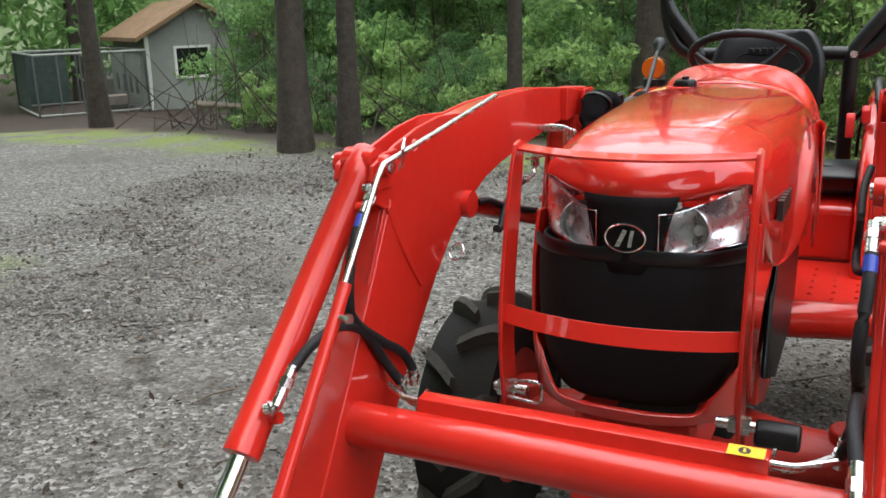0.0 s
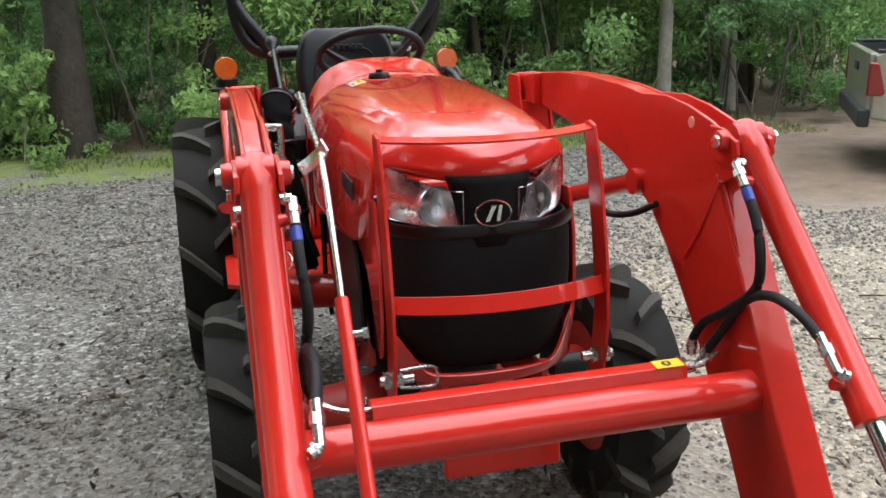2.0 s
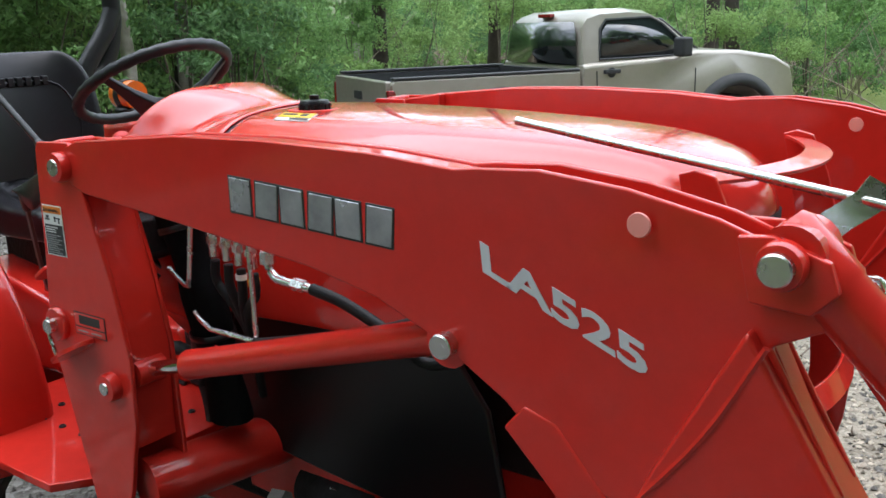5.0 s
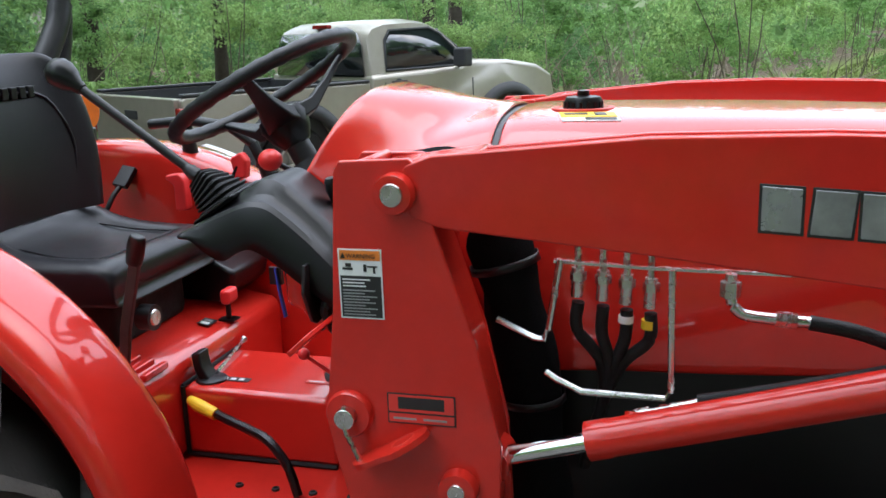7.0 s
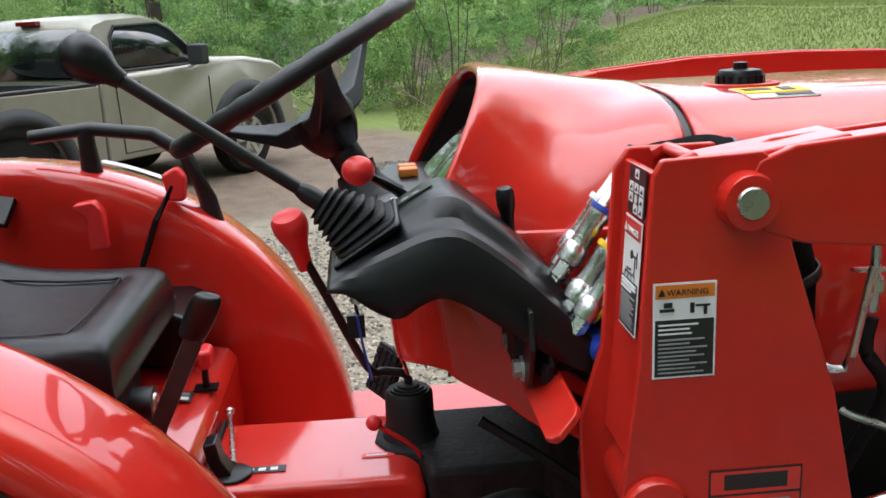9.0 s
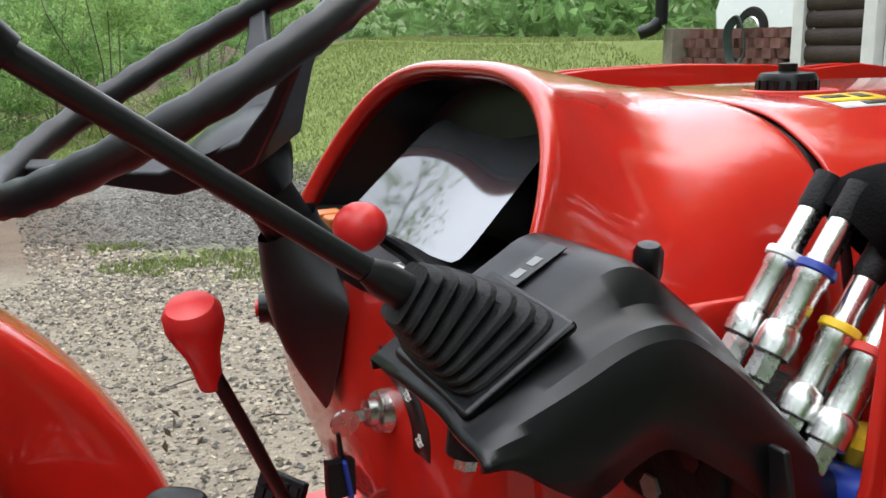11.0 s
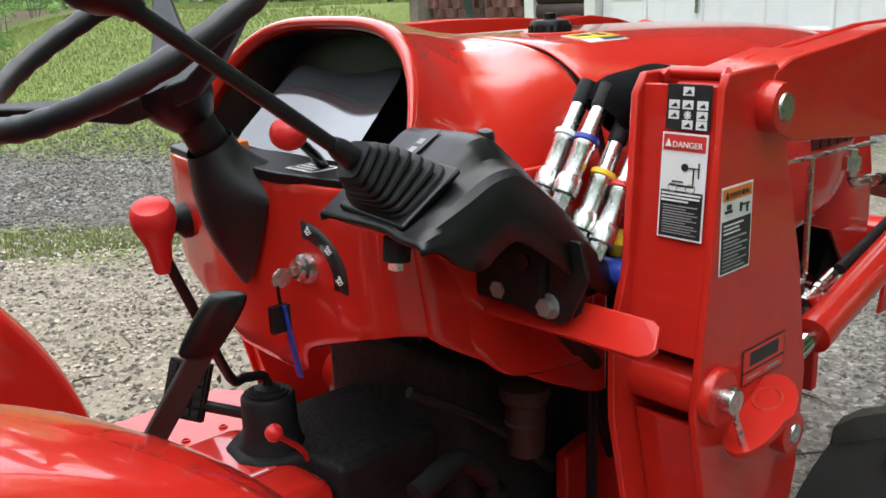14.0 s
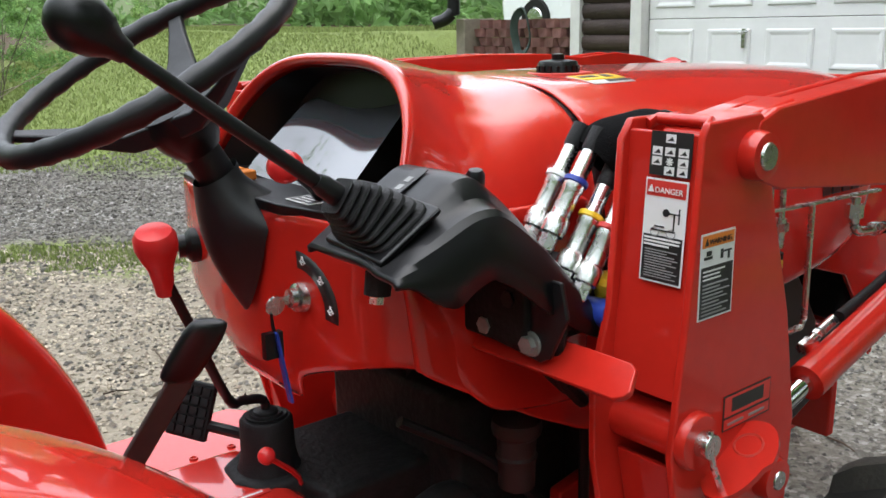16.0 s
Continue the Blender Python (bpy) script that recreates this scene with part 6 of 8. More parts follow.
    tube(bm, [(-0.106, 1.108, 0.763), (-0.115, 1.085, 0.757), (-0.133, 1.035, 0.749)], [0.009, 0.0135, 0.012], n=12)
    part("grip", bm, M["yellow"], yl)
    # black pedal pad on its disc
    bm = B()
    lathe(bm, [(0.034, 0), (0.03, 0.006), (0.01, 0.01)], (-0.054, 1.085, 0.787), n=22)
    strip(bm, [(-0.054, 1.09, 0.79), (-0.052, 1.105, 0.815), (-0.047, 1.112, 0.845)], 0.038, 0.02)
    part("cruise_lever", bm, M["plastic"], TR, "black thumb lever on a round base", bevel=0.004)
    bm = B()
    tube(bm, [(-0.03, 1.085, 0.795), (0.06, 1.1, 0.8), (0.14, 1.115, 0.803)], 0.004, n=6)
    ball(bm, (0.143, 1.115, 0.804), 0.008, seg=8, rings=6)
    part("latch_rod", bm, M["zinc"], TR)
    # shuttle lever with a large red knob and rubber boot
    bm = B()
    tube(bm, [(0.03, 0.811, 0.86), (0.03, 0.813, 0.893), (0.027, 0.845, 0.903), (0.016, 0.873, 0.917), (-0.002, 0.925, 1.04), (-0.012, 0.955, 1.11)], 0.007, n=10, smooth=4)
    sl = part("shift_lever", bm, M["black"], TR, "bent black gear lever with a large red knob")
    bm = B()
    d = Vector((-0.3, 0.2, 0.93))
    lathe(bm, [(0.0115, -0.036), (0.013, -0.018), (0.0155, 0.002), (0.022, 0.02), (0.0262, 0.034), (0.026, 0.048), (0.021, 0.056), (0.002, 0.059)], (-0.014, 0.96, 1.122), d, n=24)
    part("knob", bm, M["knob_red"], sl, "large red pear-shaped knob")
    bm = B()
    lathe(bm, [(0.054, -0.06), (0.05, -0.004), (0.043, 0.008), (0.039, 0.03), (0.038, 0.074), (0.034, 0.079), (0.029, 0.078), (0.029, 0.082), (0.024, 0.081), (0.023, 0.085), (0.018, 0.084), (0.017, 0.088), (0.009, 0.09)], (0.03, 0.811, 0.79), n=28)
    part("boot", bm, M["hose"], sl, "ribbed black rubber boot")
    bm = B()
    tube(bm, [(-0.03, 0.79, 0.74), (-0.045, 0.805, 0.80), (-0.072, 0.862, 0.858)], 0.004, n=6, smooth=3)
    ball(bm, (-0.075, 0.867, 0.864), 0.012, seg=12, rings=8)
    part("button", bm, M["knob_red"], sl)
    bm = B()
    prism(bm, [(-0.104, 0.79), (-0.04, 0.80), (-0.02, 0.85), (0.02, 0.872), (0.075, 0.865), (0.12, 0.80), (0.12, 0.6), (-0.104, 0.6)], 0.645, 0.7925, axis=2)
    part("boot_plate", bm, M["engine"], TR, bevel=0.012)
    # pedal with a ribbed rubber pad
    bm = B()
    pm = basis((0.21, 0.846, 0.829), (-0.8, -0.53, -0.12), (0.1, -0.35, 0.9))
    box(bm, (-0.035, -0.045, -0.006), (0.035, 0.045, 0.006), pm)
    pd = part("pedal", bm, M["hose"], TR, "black rubber-studded foot pedal", bevel=0.003)
    for i in range(4):
        for j in range(5):
            bm = B()
            box(bm, (-0.03 + i * 0.016, -0.038 + j * 0.016, 0.004), (-0.018 + i * 0.016, -0.026 + j * 0.016, 0.0105), pm)
            part("stud", bm, M["hose"], pd)
    bm = B()
    tube(bm, [pm @ Vector((0, -0.02, -0.006)), (0.13, 0.8, 0.8), (0.08, 0.74, 0.77)], 0.009, n=8)
    part("pedal_arm", bm, M["black"], pd)
    # second studded pedal low beside the tunnel
    pm = basis((-0.05, 0.69, 0.735), (-0.8, -0.5, 0.0), (0.25, -0.4, 0.88))
    bm = B()
    box(bm, (-0.04, -0.035, -0.006), (0.04, 0.035, 0.006), pm)
    pd = part("pedal", bm, M["hose"], TR, "black rubber-studded foot pedal", bevel=0.004)
    for i in range(4):
        for j in range(4):
            bm = B()
            box(bm, (-0.033 + i * 0.018, -0.029 + j * 0.016, 0.004), (-0.02 + i * 0.018, -0.018 + j * 0.016, 0.0105), pm)
            part("stud", bm, M["hose"], pd)
    bm = B()
    tube(bm, [(-0.05, 0.69, 0.73), (-0.06, 0.6, 0.68), (-0.06, 0.5, 0.7)], 0.009, n=8)
    part("pedal_arm", bm, M["black"], pd)
    # left grab rail
    bm = B()
    tube(bm, [(0.41, 1.47, 1.258), (0.41, 1.36, 1.268), (0.41, 1.25, 1.252), (0.42, 1.195, 1.21), (0.43, 1.165, 1.12), (0.43, 1.155, 1.06)], [0.0125, 0.013, 0.0135, 0.015, 0.018, 0.019], n=12)
    tube(bm, [(0.41, 1.37, 1.266), (0.413, 1.37, 1.235), (0.42, 1.37, 1.185)], [0.015, 0.016, 0.02], n=12)
    part("grab_rail", bm, M["grip"], TR, "black bent grab rail on the fender")
    bm = B()
    tube(bm, [(0.355, 1.29, 1.0), (0.36, 1.25, 1.1), (0.37, 1.215, 1.16)], 0.006, n=8)
    hl = part("hand_throttle", bm, M["plastic"], TR, "thin black lever with a red paddle knob")
    bm = B()
    prism(bm, [(1.195, 1.13), (1.19, 1.175), (1.205, 1.195), (1.235, 1.18), (1.225, 1.13)], 0.365, 0.395)
    part("knob", bm, M["knob_red"], hl, bevel=0.007)
    bm = B()
    strip(bm, [(0.335, 1.527, 1.112), (0.355, 1.521, 1.134), (0.373, 1.516, 1.155)], 0.04, 0.016, (0.1, 1, 0.15))
    tube(bm, [(0.29, 1.54, 1.06), (0.315, 1.532, 1.095), (0.34, 1.526, 1.115)], 0.007, n=8)
    part("belt_buckle", bm, M["plastic"], TR, "black seat-belt buckle", bevel=0.004)
    bm = B()
    prism(bm, [(1.33, 1.06), (1.33, 1.13), (1.345, 1.15), (1.38, 1.145), (1.38, 1.135), (1.36, 1.12), (1.36, 1.06)], 0.31, 0.34)
    part("red_latch", bm, M["knob_red"], TR, bevel=0.006)


def chassis():
    bm = B()
    box(bm, (-0.165, -0.08, 0.45), (0.165, 0.62, 0.9))
    box(bm, (-0.16, -0.3, 0.7), (0.16, -0.08, 0.9))
    eb = part("engine_block", bm, M["engine"], TR, bevel=0.02)
    for i in range(4):
        bm = B()
        box(bm, (-0.205, -0.1 + 0.14 * i, 0.62), (-0.16, -0.02 + 0.14 * i, 0.86))
        part("cylinder_boss", bm, M["engine"], eb, bevel=0.012)
    bm = B()
    cyl(bm, (-0.19, 0.1, 0.56), (-0.19, 0.3, 0.56), 0.05)
    part("oil_filter", bm, M["engine"], eb)
    for sx in (-1, 1):
        bm = B()
        prism(bm, [(-0.22, 0.7), (-0.19, 0.86), (-0.1, 0.98), (0.3, 1.0), (0.42, 0.96), (0.45, 0.85), (0.38, 0.66), (0.0, 0.62)], sx * 0.235, sx * 0.25)
        part("engine_side_cover", bm, M["plastic"], TR, "matt black engine side cover", bevel=0.012, seg=3)
    bm = B()
    box(bm, (-0.13, 0.5, 0.36), (0.13, 1.6, 0.62))
    cyl(bm, (-0.46, 1.5, 0.55), (0.46, 1.5, 0.55), 0.1)
    part("transmission", bm, M["cast"], TR, bevel=0.03)
    bm = B()
    box(bm, (-0.12, -0.56, 0.46), (0.17, -0.53, 0.62))
    box(bm, (-0.12, -0.53, 0.58), (-0.1, 0.3, 0.7))
    box(bm, (0.13, -0.53, 0.58), (0.15, 0.3, 0.7))
    part("front_frame", bm, M["paint_arm"], TR, "orange-red front frame with a bumper plate", bevel=0.006)
    bm = B()
    rows = []
    for x, z, h, d in ((-0.45, 0.4, 0.07, 0.08), (-0.3, 0.4, 0.08, 0.09), (0, 0.42, 0.12, 0.13), (0.3, 0.4, 0.08, 0.09), (0.45, 0.4, 0.07, 0.08)):
        rows.append([(x, 0.02 + d * math.cos(a), z + h * math.sin(a)) for a in (k * math.tau / 12 for k in range(12))])
    loft(bm, rows, True, True)
    part("front_axle", bm, M["cast"], TR)
    for sx in (-1, 1):
        bm = B()
        cyl(bm, (sx * 0.44, 0.02, 0.25), (sx * 0.44, 0.02, 0.5), 0.055)
        part("king_pin", bm, M["cast"], TR, bevel=0.01)
        bm = B()
        tube(bm, [(sx * 0.42, 0.2, 0.36), (sx * 0.08, 0.24, 0.38)], 0.012, n=8)
        part("tie_rod", bm, M["black"], TR)
    # horn low in front
    bm = B()
    cyl(bm, (0.24, -0.3, 0.6), (0.34, -0.3, 0.6), 0.032)
    part("horn", bm, M["black"], TR, bevel=0.008)
    # fuel filter bowl and oil dipstick in the engine bay
    bm = B()
    lathe(bm, [(0.034, 0.0), (0.036, 0.012), (0.034, 0.02), (0.028, 0.025), (0.027, 0.05), (0.03, 0.054), (0.027, 0.06), (0.026, 0.1), (0.01, 0.11)], (-0.225, 0.56, 0.875), (0, 0, -1), n=24)
    part("fuel_filter", bm, M["filter"], TR, "dim fuel filter bowl")
    bm = B()
    tube(bm, [(-0.26, 0.46, 0.88), (-0.262, 0.46, 0.7), (-0.25, 0.45, 0.55)], 0.008, n=8)
    tube(bm, [(-0.21, 0.75, 0.78), (-0.2, 0.66, 0.79), (-0.2, 0.6, 0.72), (-0.2, 0.58, 0.6)], 0.016, n=10, smooth=4)
    tube(bm, [(-0.17, 0.72, 0.9), (-0.2, 0.6, 0.82), (-0.22, 0.5, 0.72)], 0.008, n=8, smooth=4)
    part("engine_hose", bm, M["hose"], TR)


tractor_hood()
tractor_front()
for s_ in (-1, 1):
    lugged_wheel("rear_wheel", (s_ * 0.605, 1.5, 0.553), 0.553, 0.285, 12, 0.05, 0.04, 0.31, s_, "large black lugged rear tyre on a red rim")
    lugged_wheel("front_wheel", (s_ * 0.553, 0.02, 0.378), 0.378, 0.212, 10, 0.044, 0.04, 0.2, s_, "black lugged front tyre on a red rim")
    fender(s_)
steering()
dash()
seat_and_rops()
platform()
chassis()

# ---- front loader ----
LD = thing("front_loader", (0, -0.3, 0), "orange-red front loader frame with hydraulic cylinders, fitted to the tractor", "front loader")
M["pale_red"] = mat("pale_pink_reflector", (0.85, 0.3, 0.25), 0.35, var=0.05, scale=30)


def pin(parent, p, d, r, ln, boss=None, name="pivot_pin"):
    """A steel pin end on a red boss."""
    p, d = Vector(p), Vector(d).normalized()
    if boss:
        bm = B()
        lathe(bm, [(boss, 0), (boss, 0.012), (boss * 0.92, 0.02), (r * 1.15, 0.021)], p, d, n=28)
        part("boss", bm, M["paint_arm"], parent)
    bm = B()
    lathe(bm, [(r, 0), (r, ln - 0.002), (r * 0.9, ln), (0.001, ln)], p, d, n=24)
    return part(name, bm, M["zinc"], parent, "zinc-plated pivot pin")


TOP = [(0.505, 1.283), (0.496, 1.302), (0.462, 1.314), (0.2, 1.336), (0.0, 1.339), (-0.2, 1.333), (-0.33, 1.321), (-0.36, 1.324), (-0.45, 1.328), (-0.56, 1.315), (-0.66, 1.292), (-0.74, 1.262), (-0.775, 1.225), (-0.77, 1.19), (-0.72, 1.165)]
LOW = [(-0.60, 0.93), (-0.535, 0.945), (-0.48, 0.965), (-0.4, 1.035), (-0.3, 1.095), (-0.2, 1.137), (-0.08, 1.163), (0.05, 1.178), (0.2, 1.196), (0.45, 1.222), (0.49, 1.235)]


def loader_arm(s):
    bm = B()
    prism(bm, [(y, z - 0.003) for y, z in TOP[:7]] + [(-0.40, 1.312), (-0.46, 1.288), (-0.56, 1.262), (-0.64, 1.228), (-0.70, 1.185), (-0.72, 1.165), (-0.79, 1.02)] + LOW, s * 0.4815, s * 0.5225)
    arm = part("arm", bm, M["paint_arm"], LD, "curved orange-red box-section lift arm", bevel=0.004)
    for x0, x1 in ((0.472, 0.481), (0.523, 0.532)):
        bm = B()
        prism(bm, TOP + [(-0.80, 1.02)] + LOW, s * x0, s * x1)
        part("side_plate", bm, M["paint_arm"], arm, bevel=0.0035, seg=3)
    bm = B()
    prism(bm, [(0.558, 1.292), (0.545, 1.3), (0.4, 1.32), (0.4, 1.216), (0.545, 1.224), (0.558, 1.235)], s * 0.448, s * 0.516)
    part("arm_end", bm, M["paint_arm"], arm, bevel=0.005)
    # leg below the knee, a little wider, with its weld seam
    bm = B()
    prism(bm, [(-0.70, 1.185), (-0.78, 1.05), (-0.89, 0.87), (-1.06, 0.60), (-1.40, 0.06), (-1.29, 0.0), (-1.16, 0.02), (-0.80, 0.6), (-0.66, 0.83), (-0.57, 0.93), (-0.60, 1.0)], s * 0.466, s * 0.551)
    leg = part("arm_leg", bm, M["paint_arm"], arm, "straight lower leg of the lift arm", bevel=0.006)
    bm = B()
    tube(bm, [(s * 0.549, -0.72, 1.17), (s * 0.5515, -0.66, 1.06), (s * 0.5515, -0.585, 0.96)], 0.004, n=6, smooth=4)
    tube(bm, [(s * 0.468, -0.72, 1.17), (s * 0.4655, -0.66, 1.06), (s * 0.4655, -0.585, 0.96)], 0.004, n=6, smooth=4)
    part("weld_seam", bm, M["paint_arm"], arm)
    # foot of the leg on the ground
    bm = B()
    prism(bm, [(-1.45, 0.0), (-1.43, 0.1), (-1.36, 0.14), (-1.14, 0.08), (-1.1, 0.0)], s * 0.45, s * 0.566)
    part("foot", bm, M["paint_arm"], arm, bevel=0.01)
    # ears for the tilt cylinder
    for x0, x1, out in ((0.462, 0.472, [(-0.67, 1.285), (-0.72, 1.285), (-0.775, 1.265), (-0.785, 1.235), (-0.76, 1.21), (-0.69, 1.21)]),
                        (0.541, 0.553, [(-0.685, 1.282), (-0.72, 1.285), (-0.775, 1.265), (-0.785, 1.235), (-0.76, 1.21), (-0.7, 1.215)])):
        bm = B()
        prism(bm, out, s * x0, s * x1)
        part("ear", bm, M["paint_arm"], arm, bevel=0.003)
    pin(arm, (s * 0.552, -0.732, 1.259), (s, 0, 0), 0.017, 0.032, 0.025)
    pin(arm, (s * 0.466, -0.732, 1.259), (-s, 0, 0), 0.014, 0.026, 0.024)
    for x in (s * 0.5415, s * 0.4715):
        bm = B()
        lathe(bm, [(0.014, -0.001), (0.013, 0.0012)], (x, -0.578, 1.279), (s if abs(x) > 0.5 else -s, 0, 0), n=20)
        part("reflector_dot", bm, M["pale_red"], arm)
    # parking stand strut under the leg
    bm = B()
    prism(bm, [(-0.40, 1.0), (-0.43, 1.035), (-0.475, 1.02), (-0.53, 0.955), (-0.64, 0.835), (-0.98, 0.42), (-0.95, 0.36), (-0.92, 0.37), (-0.6, 0.79), (-0.45, 0.95)], s * 0.49, s * 0.535)
    part("stand_strut", bm, M["paint_arm"], arm, bevel=0.004)
    bm = B()
    if s < 0:
        tube(bm, [(s * 0.45 + 0.018 * math.cos(a), -0.425 + 0.012 * math.sin(a), 1.0 + 0.018 * math.sin(a)) for a in (k * math.tau / 14 for k in range(14))], 0.0025, n=6, closed=True)
        part("hitch_ring", bm, M["zinc"], arm)
    # tilt cylinder
    a, b = Vector((s * 0.51, -0.735, 1.262)), Vector((s * 0.515, -1.19, 0.815))
    d = (b - a).normalized()
    bm = B()
    lathe(bm, [(0.03, -0.03), (0.036, -0.02), (0.036, 0.05), (0.033, 0.055), (0.033, 0.60), (0.0345, 0.605), (0.0345, 0.636), (0.02, 0.638)], a, d, n=28)
    cyl(bm, a + Vector((-s * 0.034, 0, 0)), a + Vector((s * 0.034, 0, 0)), 0.034)
    tc = part("tilt_cylinder", bm, M["paint_arm"], LD, "orange-red hydraulic tilt cylinder")
    bm = B()
    e = b + d * 0.62
    cyl(bm, b - d * 0.05, e, 0.0175)
    part("piston_rod", bm, M["chrome"], tc, "bright chrome piston rod")
    bm = B()
    cyl(bm, e + Vector((-s * 0.03, 0, 0)), e + Vector((s * 0.03, 0, 0)), 0.034)
    part("rod_eye", bm, M["paint_arm"], tc)
    for f in (0.11, 0.56):
        p = a + d * f
        bm = B()
        cyl(bm, p + Vector((-s * 0.028, 0, 0)), p + Vector((-s * 0.05, 0, 0.004)), 0.013, 0.011, n=12)
        part("port", bm, M["paint_arm"], tc)
    # boom cylinder from the post to the arm
    a, b = Vector((s * 0.485, 0.40, 0.894)), Vector((s * 0.485, -0.316, 1.094))
    d = (b - a).normalized()
    bm = B()
    lathe(bm, [(0.016, 0.13), (0.0265, 0.132), (0.0265, 0.16), (0.0255, 0.165), (0.0255, 0.70), (0.029, 0.705), (0.029, 0.73)], a, d, n=26)
    cyl(bm, b + Vector((-s * 0.03, 0, 0)), b + Vector((s * 0.046, 0, 0)), 0.034)
    bc = part("boom_cylinder", bm, M["paint_arm"], LD, "orange-red hydraulic lift cylinder")
    bm = B()
    cyl(bm, a, a + d * 0.14, 0.0135)
    part("piston_rod", bm, M["chrome"], bc, "bright chrome piston rod")
    bm = B()
    cyl(bm, a + Vector((-s * 0.03, 0, 0)), a + Vector((s * 0.03, 0, 0)), 0.026)
    part("rod_eye", bm, M["paint_arm"], bc)
    pin(bc, b + Vector((s * 0.046, 0, 0)), (s, 0, 0), 0.017, 0.02)
    bm = B()
    p = a + d * 0.19 + Vector((-s * 0.02, 0, 0.008))
    cyl(bm, p, p + Vector((-s * 0.006, 0.0, 0.012)), 0.011, n=12)
    part("port", bm, M["paint_arm"], bc)
    bm = B()
    q = p + Vector((-s * 0.02, 0, 0.0))
    cyl(bm, q, q + d * 0.022, 0.009, n=6)
    cyl(bm, q + d * 0.022, q + d * 0.05, 0.0065, n=12)
    cyl(bm, q + d * 0.036, q + d * 0.046, 0.0085, n=6)
    cyl(bm, q + d * 0.05, q + d * 0.09, 0.0085, n=14)
    part("hose_fitting", bm, M["zinc"], bc)


def loader_post(s):
    outer = [(0.593, 1.292), (0.585, 1.307), (0.492, 1.31), (0.474, 1.296), (0.46, 1.22), (0.41, 1.07), (0.38, 0.93), (0.385, 0.8), (0.42, 0.66), (0.46, 0.56), (0.53, 0.56), (0.578, 0.76), (0.612, 0.89), (0.624, 0.95), (0.618, 1.0), (0.605, 1.11)]
    bm = B()
    prism(bm, outer, s * 0.5205, s * 0.5305)
    po = part("loader_post", bm, M["paint_arm"], LD, "orange-red loader upright of folded steel plate", bevel=0.003)
    bm = B()
    prism(bm, [(0.603, 1.285), (0.588, 1.306), (0.5, 1.306), (0.47, 1.22), (0.42, 1.07), (0.39, 0.93), (0.38, 0.62), (0.56, 0.62), (0.612, 0.8), (0.638, 0.92), (0.64, 1.02), (0.616, 1.1)], s * 0.425, s * 0.435)
    part("inner_plate", bm, M["paint_arm"], po, bevel=0.003)
    bm = B()
    prism(bm, [(0.592, 1.295), (0.584, 1.295), (0.596, 1.11), (0.605, 1.01), (0.613, 1.01), (0.604, 1.11)], s * 0.434, s * 0.522)
    part("back_plate", bm, M["paint_arm"], po, bevel=0.002)
    bm = B()
    prism(bm, [(0.468, 1.225), (0.42, 1.07), (0.392, 0.93), (0.40, 0.75), (0.407, 0.75), (0.399, 0.93), (0.427, 1.07), (0.475, 1.225)], s * 0.4355, s * 0.52)
    part("front_plate", bm, M["paint_arm"], po, bevel=0.002)
    bm = B()
    prism(bm, [(0.6, 0.925), (0.592, 0.925), (0.555, 0.76), (0.535, 0.63), (0.543, 0.63), (0.563, 0.76)], s * 0.4355, s * 0.52)
    part("lower_back_plate", bm, M["paint_arm"], po, bevel=0.002)
    bm = B()
    tube(bm, [(s * 0.436, 0.565, 1.298), (s * 0.44, 0.55, 1.303), (s * 0.507, 0.55, 1.303), (s * 0.514, 0.565, 1.298)], 0.007, n=10)
    part("arm_boss", bm, M["paint_arm"], po)
    pin(po, (s * 0.5295, 0.5085, 1.267), (s, 0, 0), 0.0155, 0.0235, 0.027)
    pin(po, (s * 0.5295, 0.438, 0.87), (s, 0, 0), 0.0125, 0.0235, 0.027)
    bm = B()
    lathe(bm, [(0.033, 0), (0.033, 0.008), (0.03, 0.012), (0.018, 0.013)], (s * 0.5295, 0.588, 0.964), (s, 0, 0), n=28)
    cyl(bm, (s * 0.435, 0.588, 0.964), (s * 0.521, 0.588, 0.964), 0.027, n=24)
    part("pin_boss", bm, M["paint_arm"], po)
    bm = B()
    cyl(bm, (s * 0.525, 0.588, 0.964), (s * 0.558, 0.588, 0.964), 0.0145)
    lp = part("lock_pin", bm, M["zinc"], po, "zinc lock pin with a thin swing handle", bevel=0.002)
    bm = B()
    tube(bm, [(s * 0.552, 0.588, 0.982), (s * 0.555, 0.587, 0.95), (s * 0.556, 0.576, 0.925), (s * 0.556, 0.565, 0.9)], 0.004, n=8, smooth=4)
    part("pin_handle", bm, M["zinc"], lp)
    # oval latch plate
    m = basis((s * 0.55, 0.526, 0.925), (-1, 0, 0), (0, -0.88, 0.47))
    bm = B()
    n = 30
    ro = [(0.031 * math.cos(q * math.tau / n), 0.06 * math.sin(q * math.tau / n)) for q in range(n)]
    lo = [bm.verts.new(m @ Vector((x * (1.2 if y > 0 else 1), y, -0.004))) for x, y in ro]
    hi = [bm.verts.new(m @ Vector((x * (1.2 if y > 0 else 1), y, 0.004))) for x, y in ro]
    for q in range(n):
        bm.faces.new((lo[q], lo[(q + 1) % n], hi[(q + 1) % n], hi[q]))
    bm.faces.new(lo[::-1])
    bm.faces.new(hi)
    lt = part("latch_plate", bm, M["paint_arm"], po, "oval red latch plate with a round recess")
    bm = B()
    tube(bm, [m @ Vector((0.016 * math.cos(q * math.tau / 18), 0.022 + 0.016 * math.sin(q * math.tau / 18), 0.003)) for q in range(18)], 0.0022, n=6, closed=True)
    part("recess_ring", bm, M["cast"], lt)
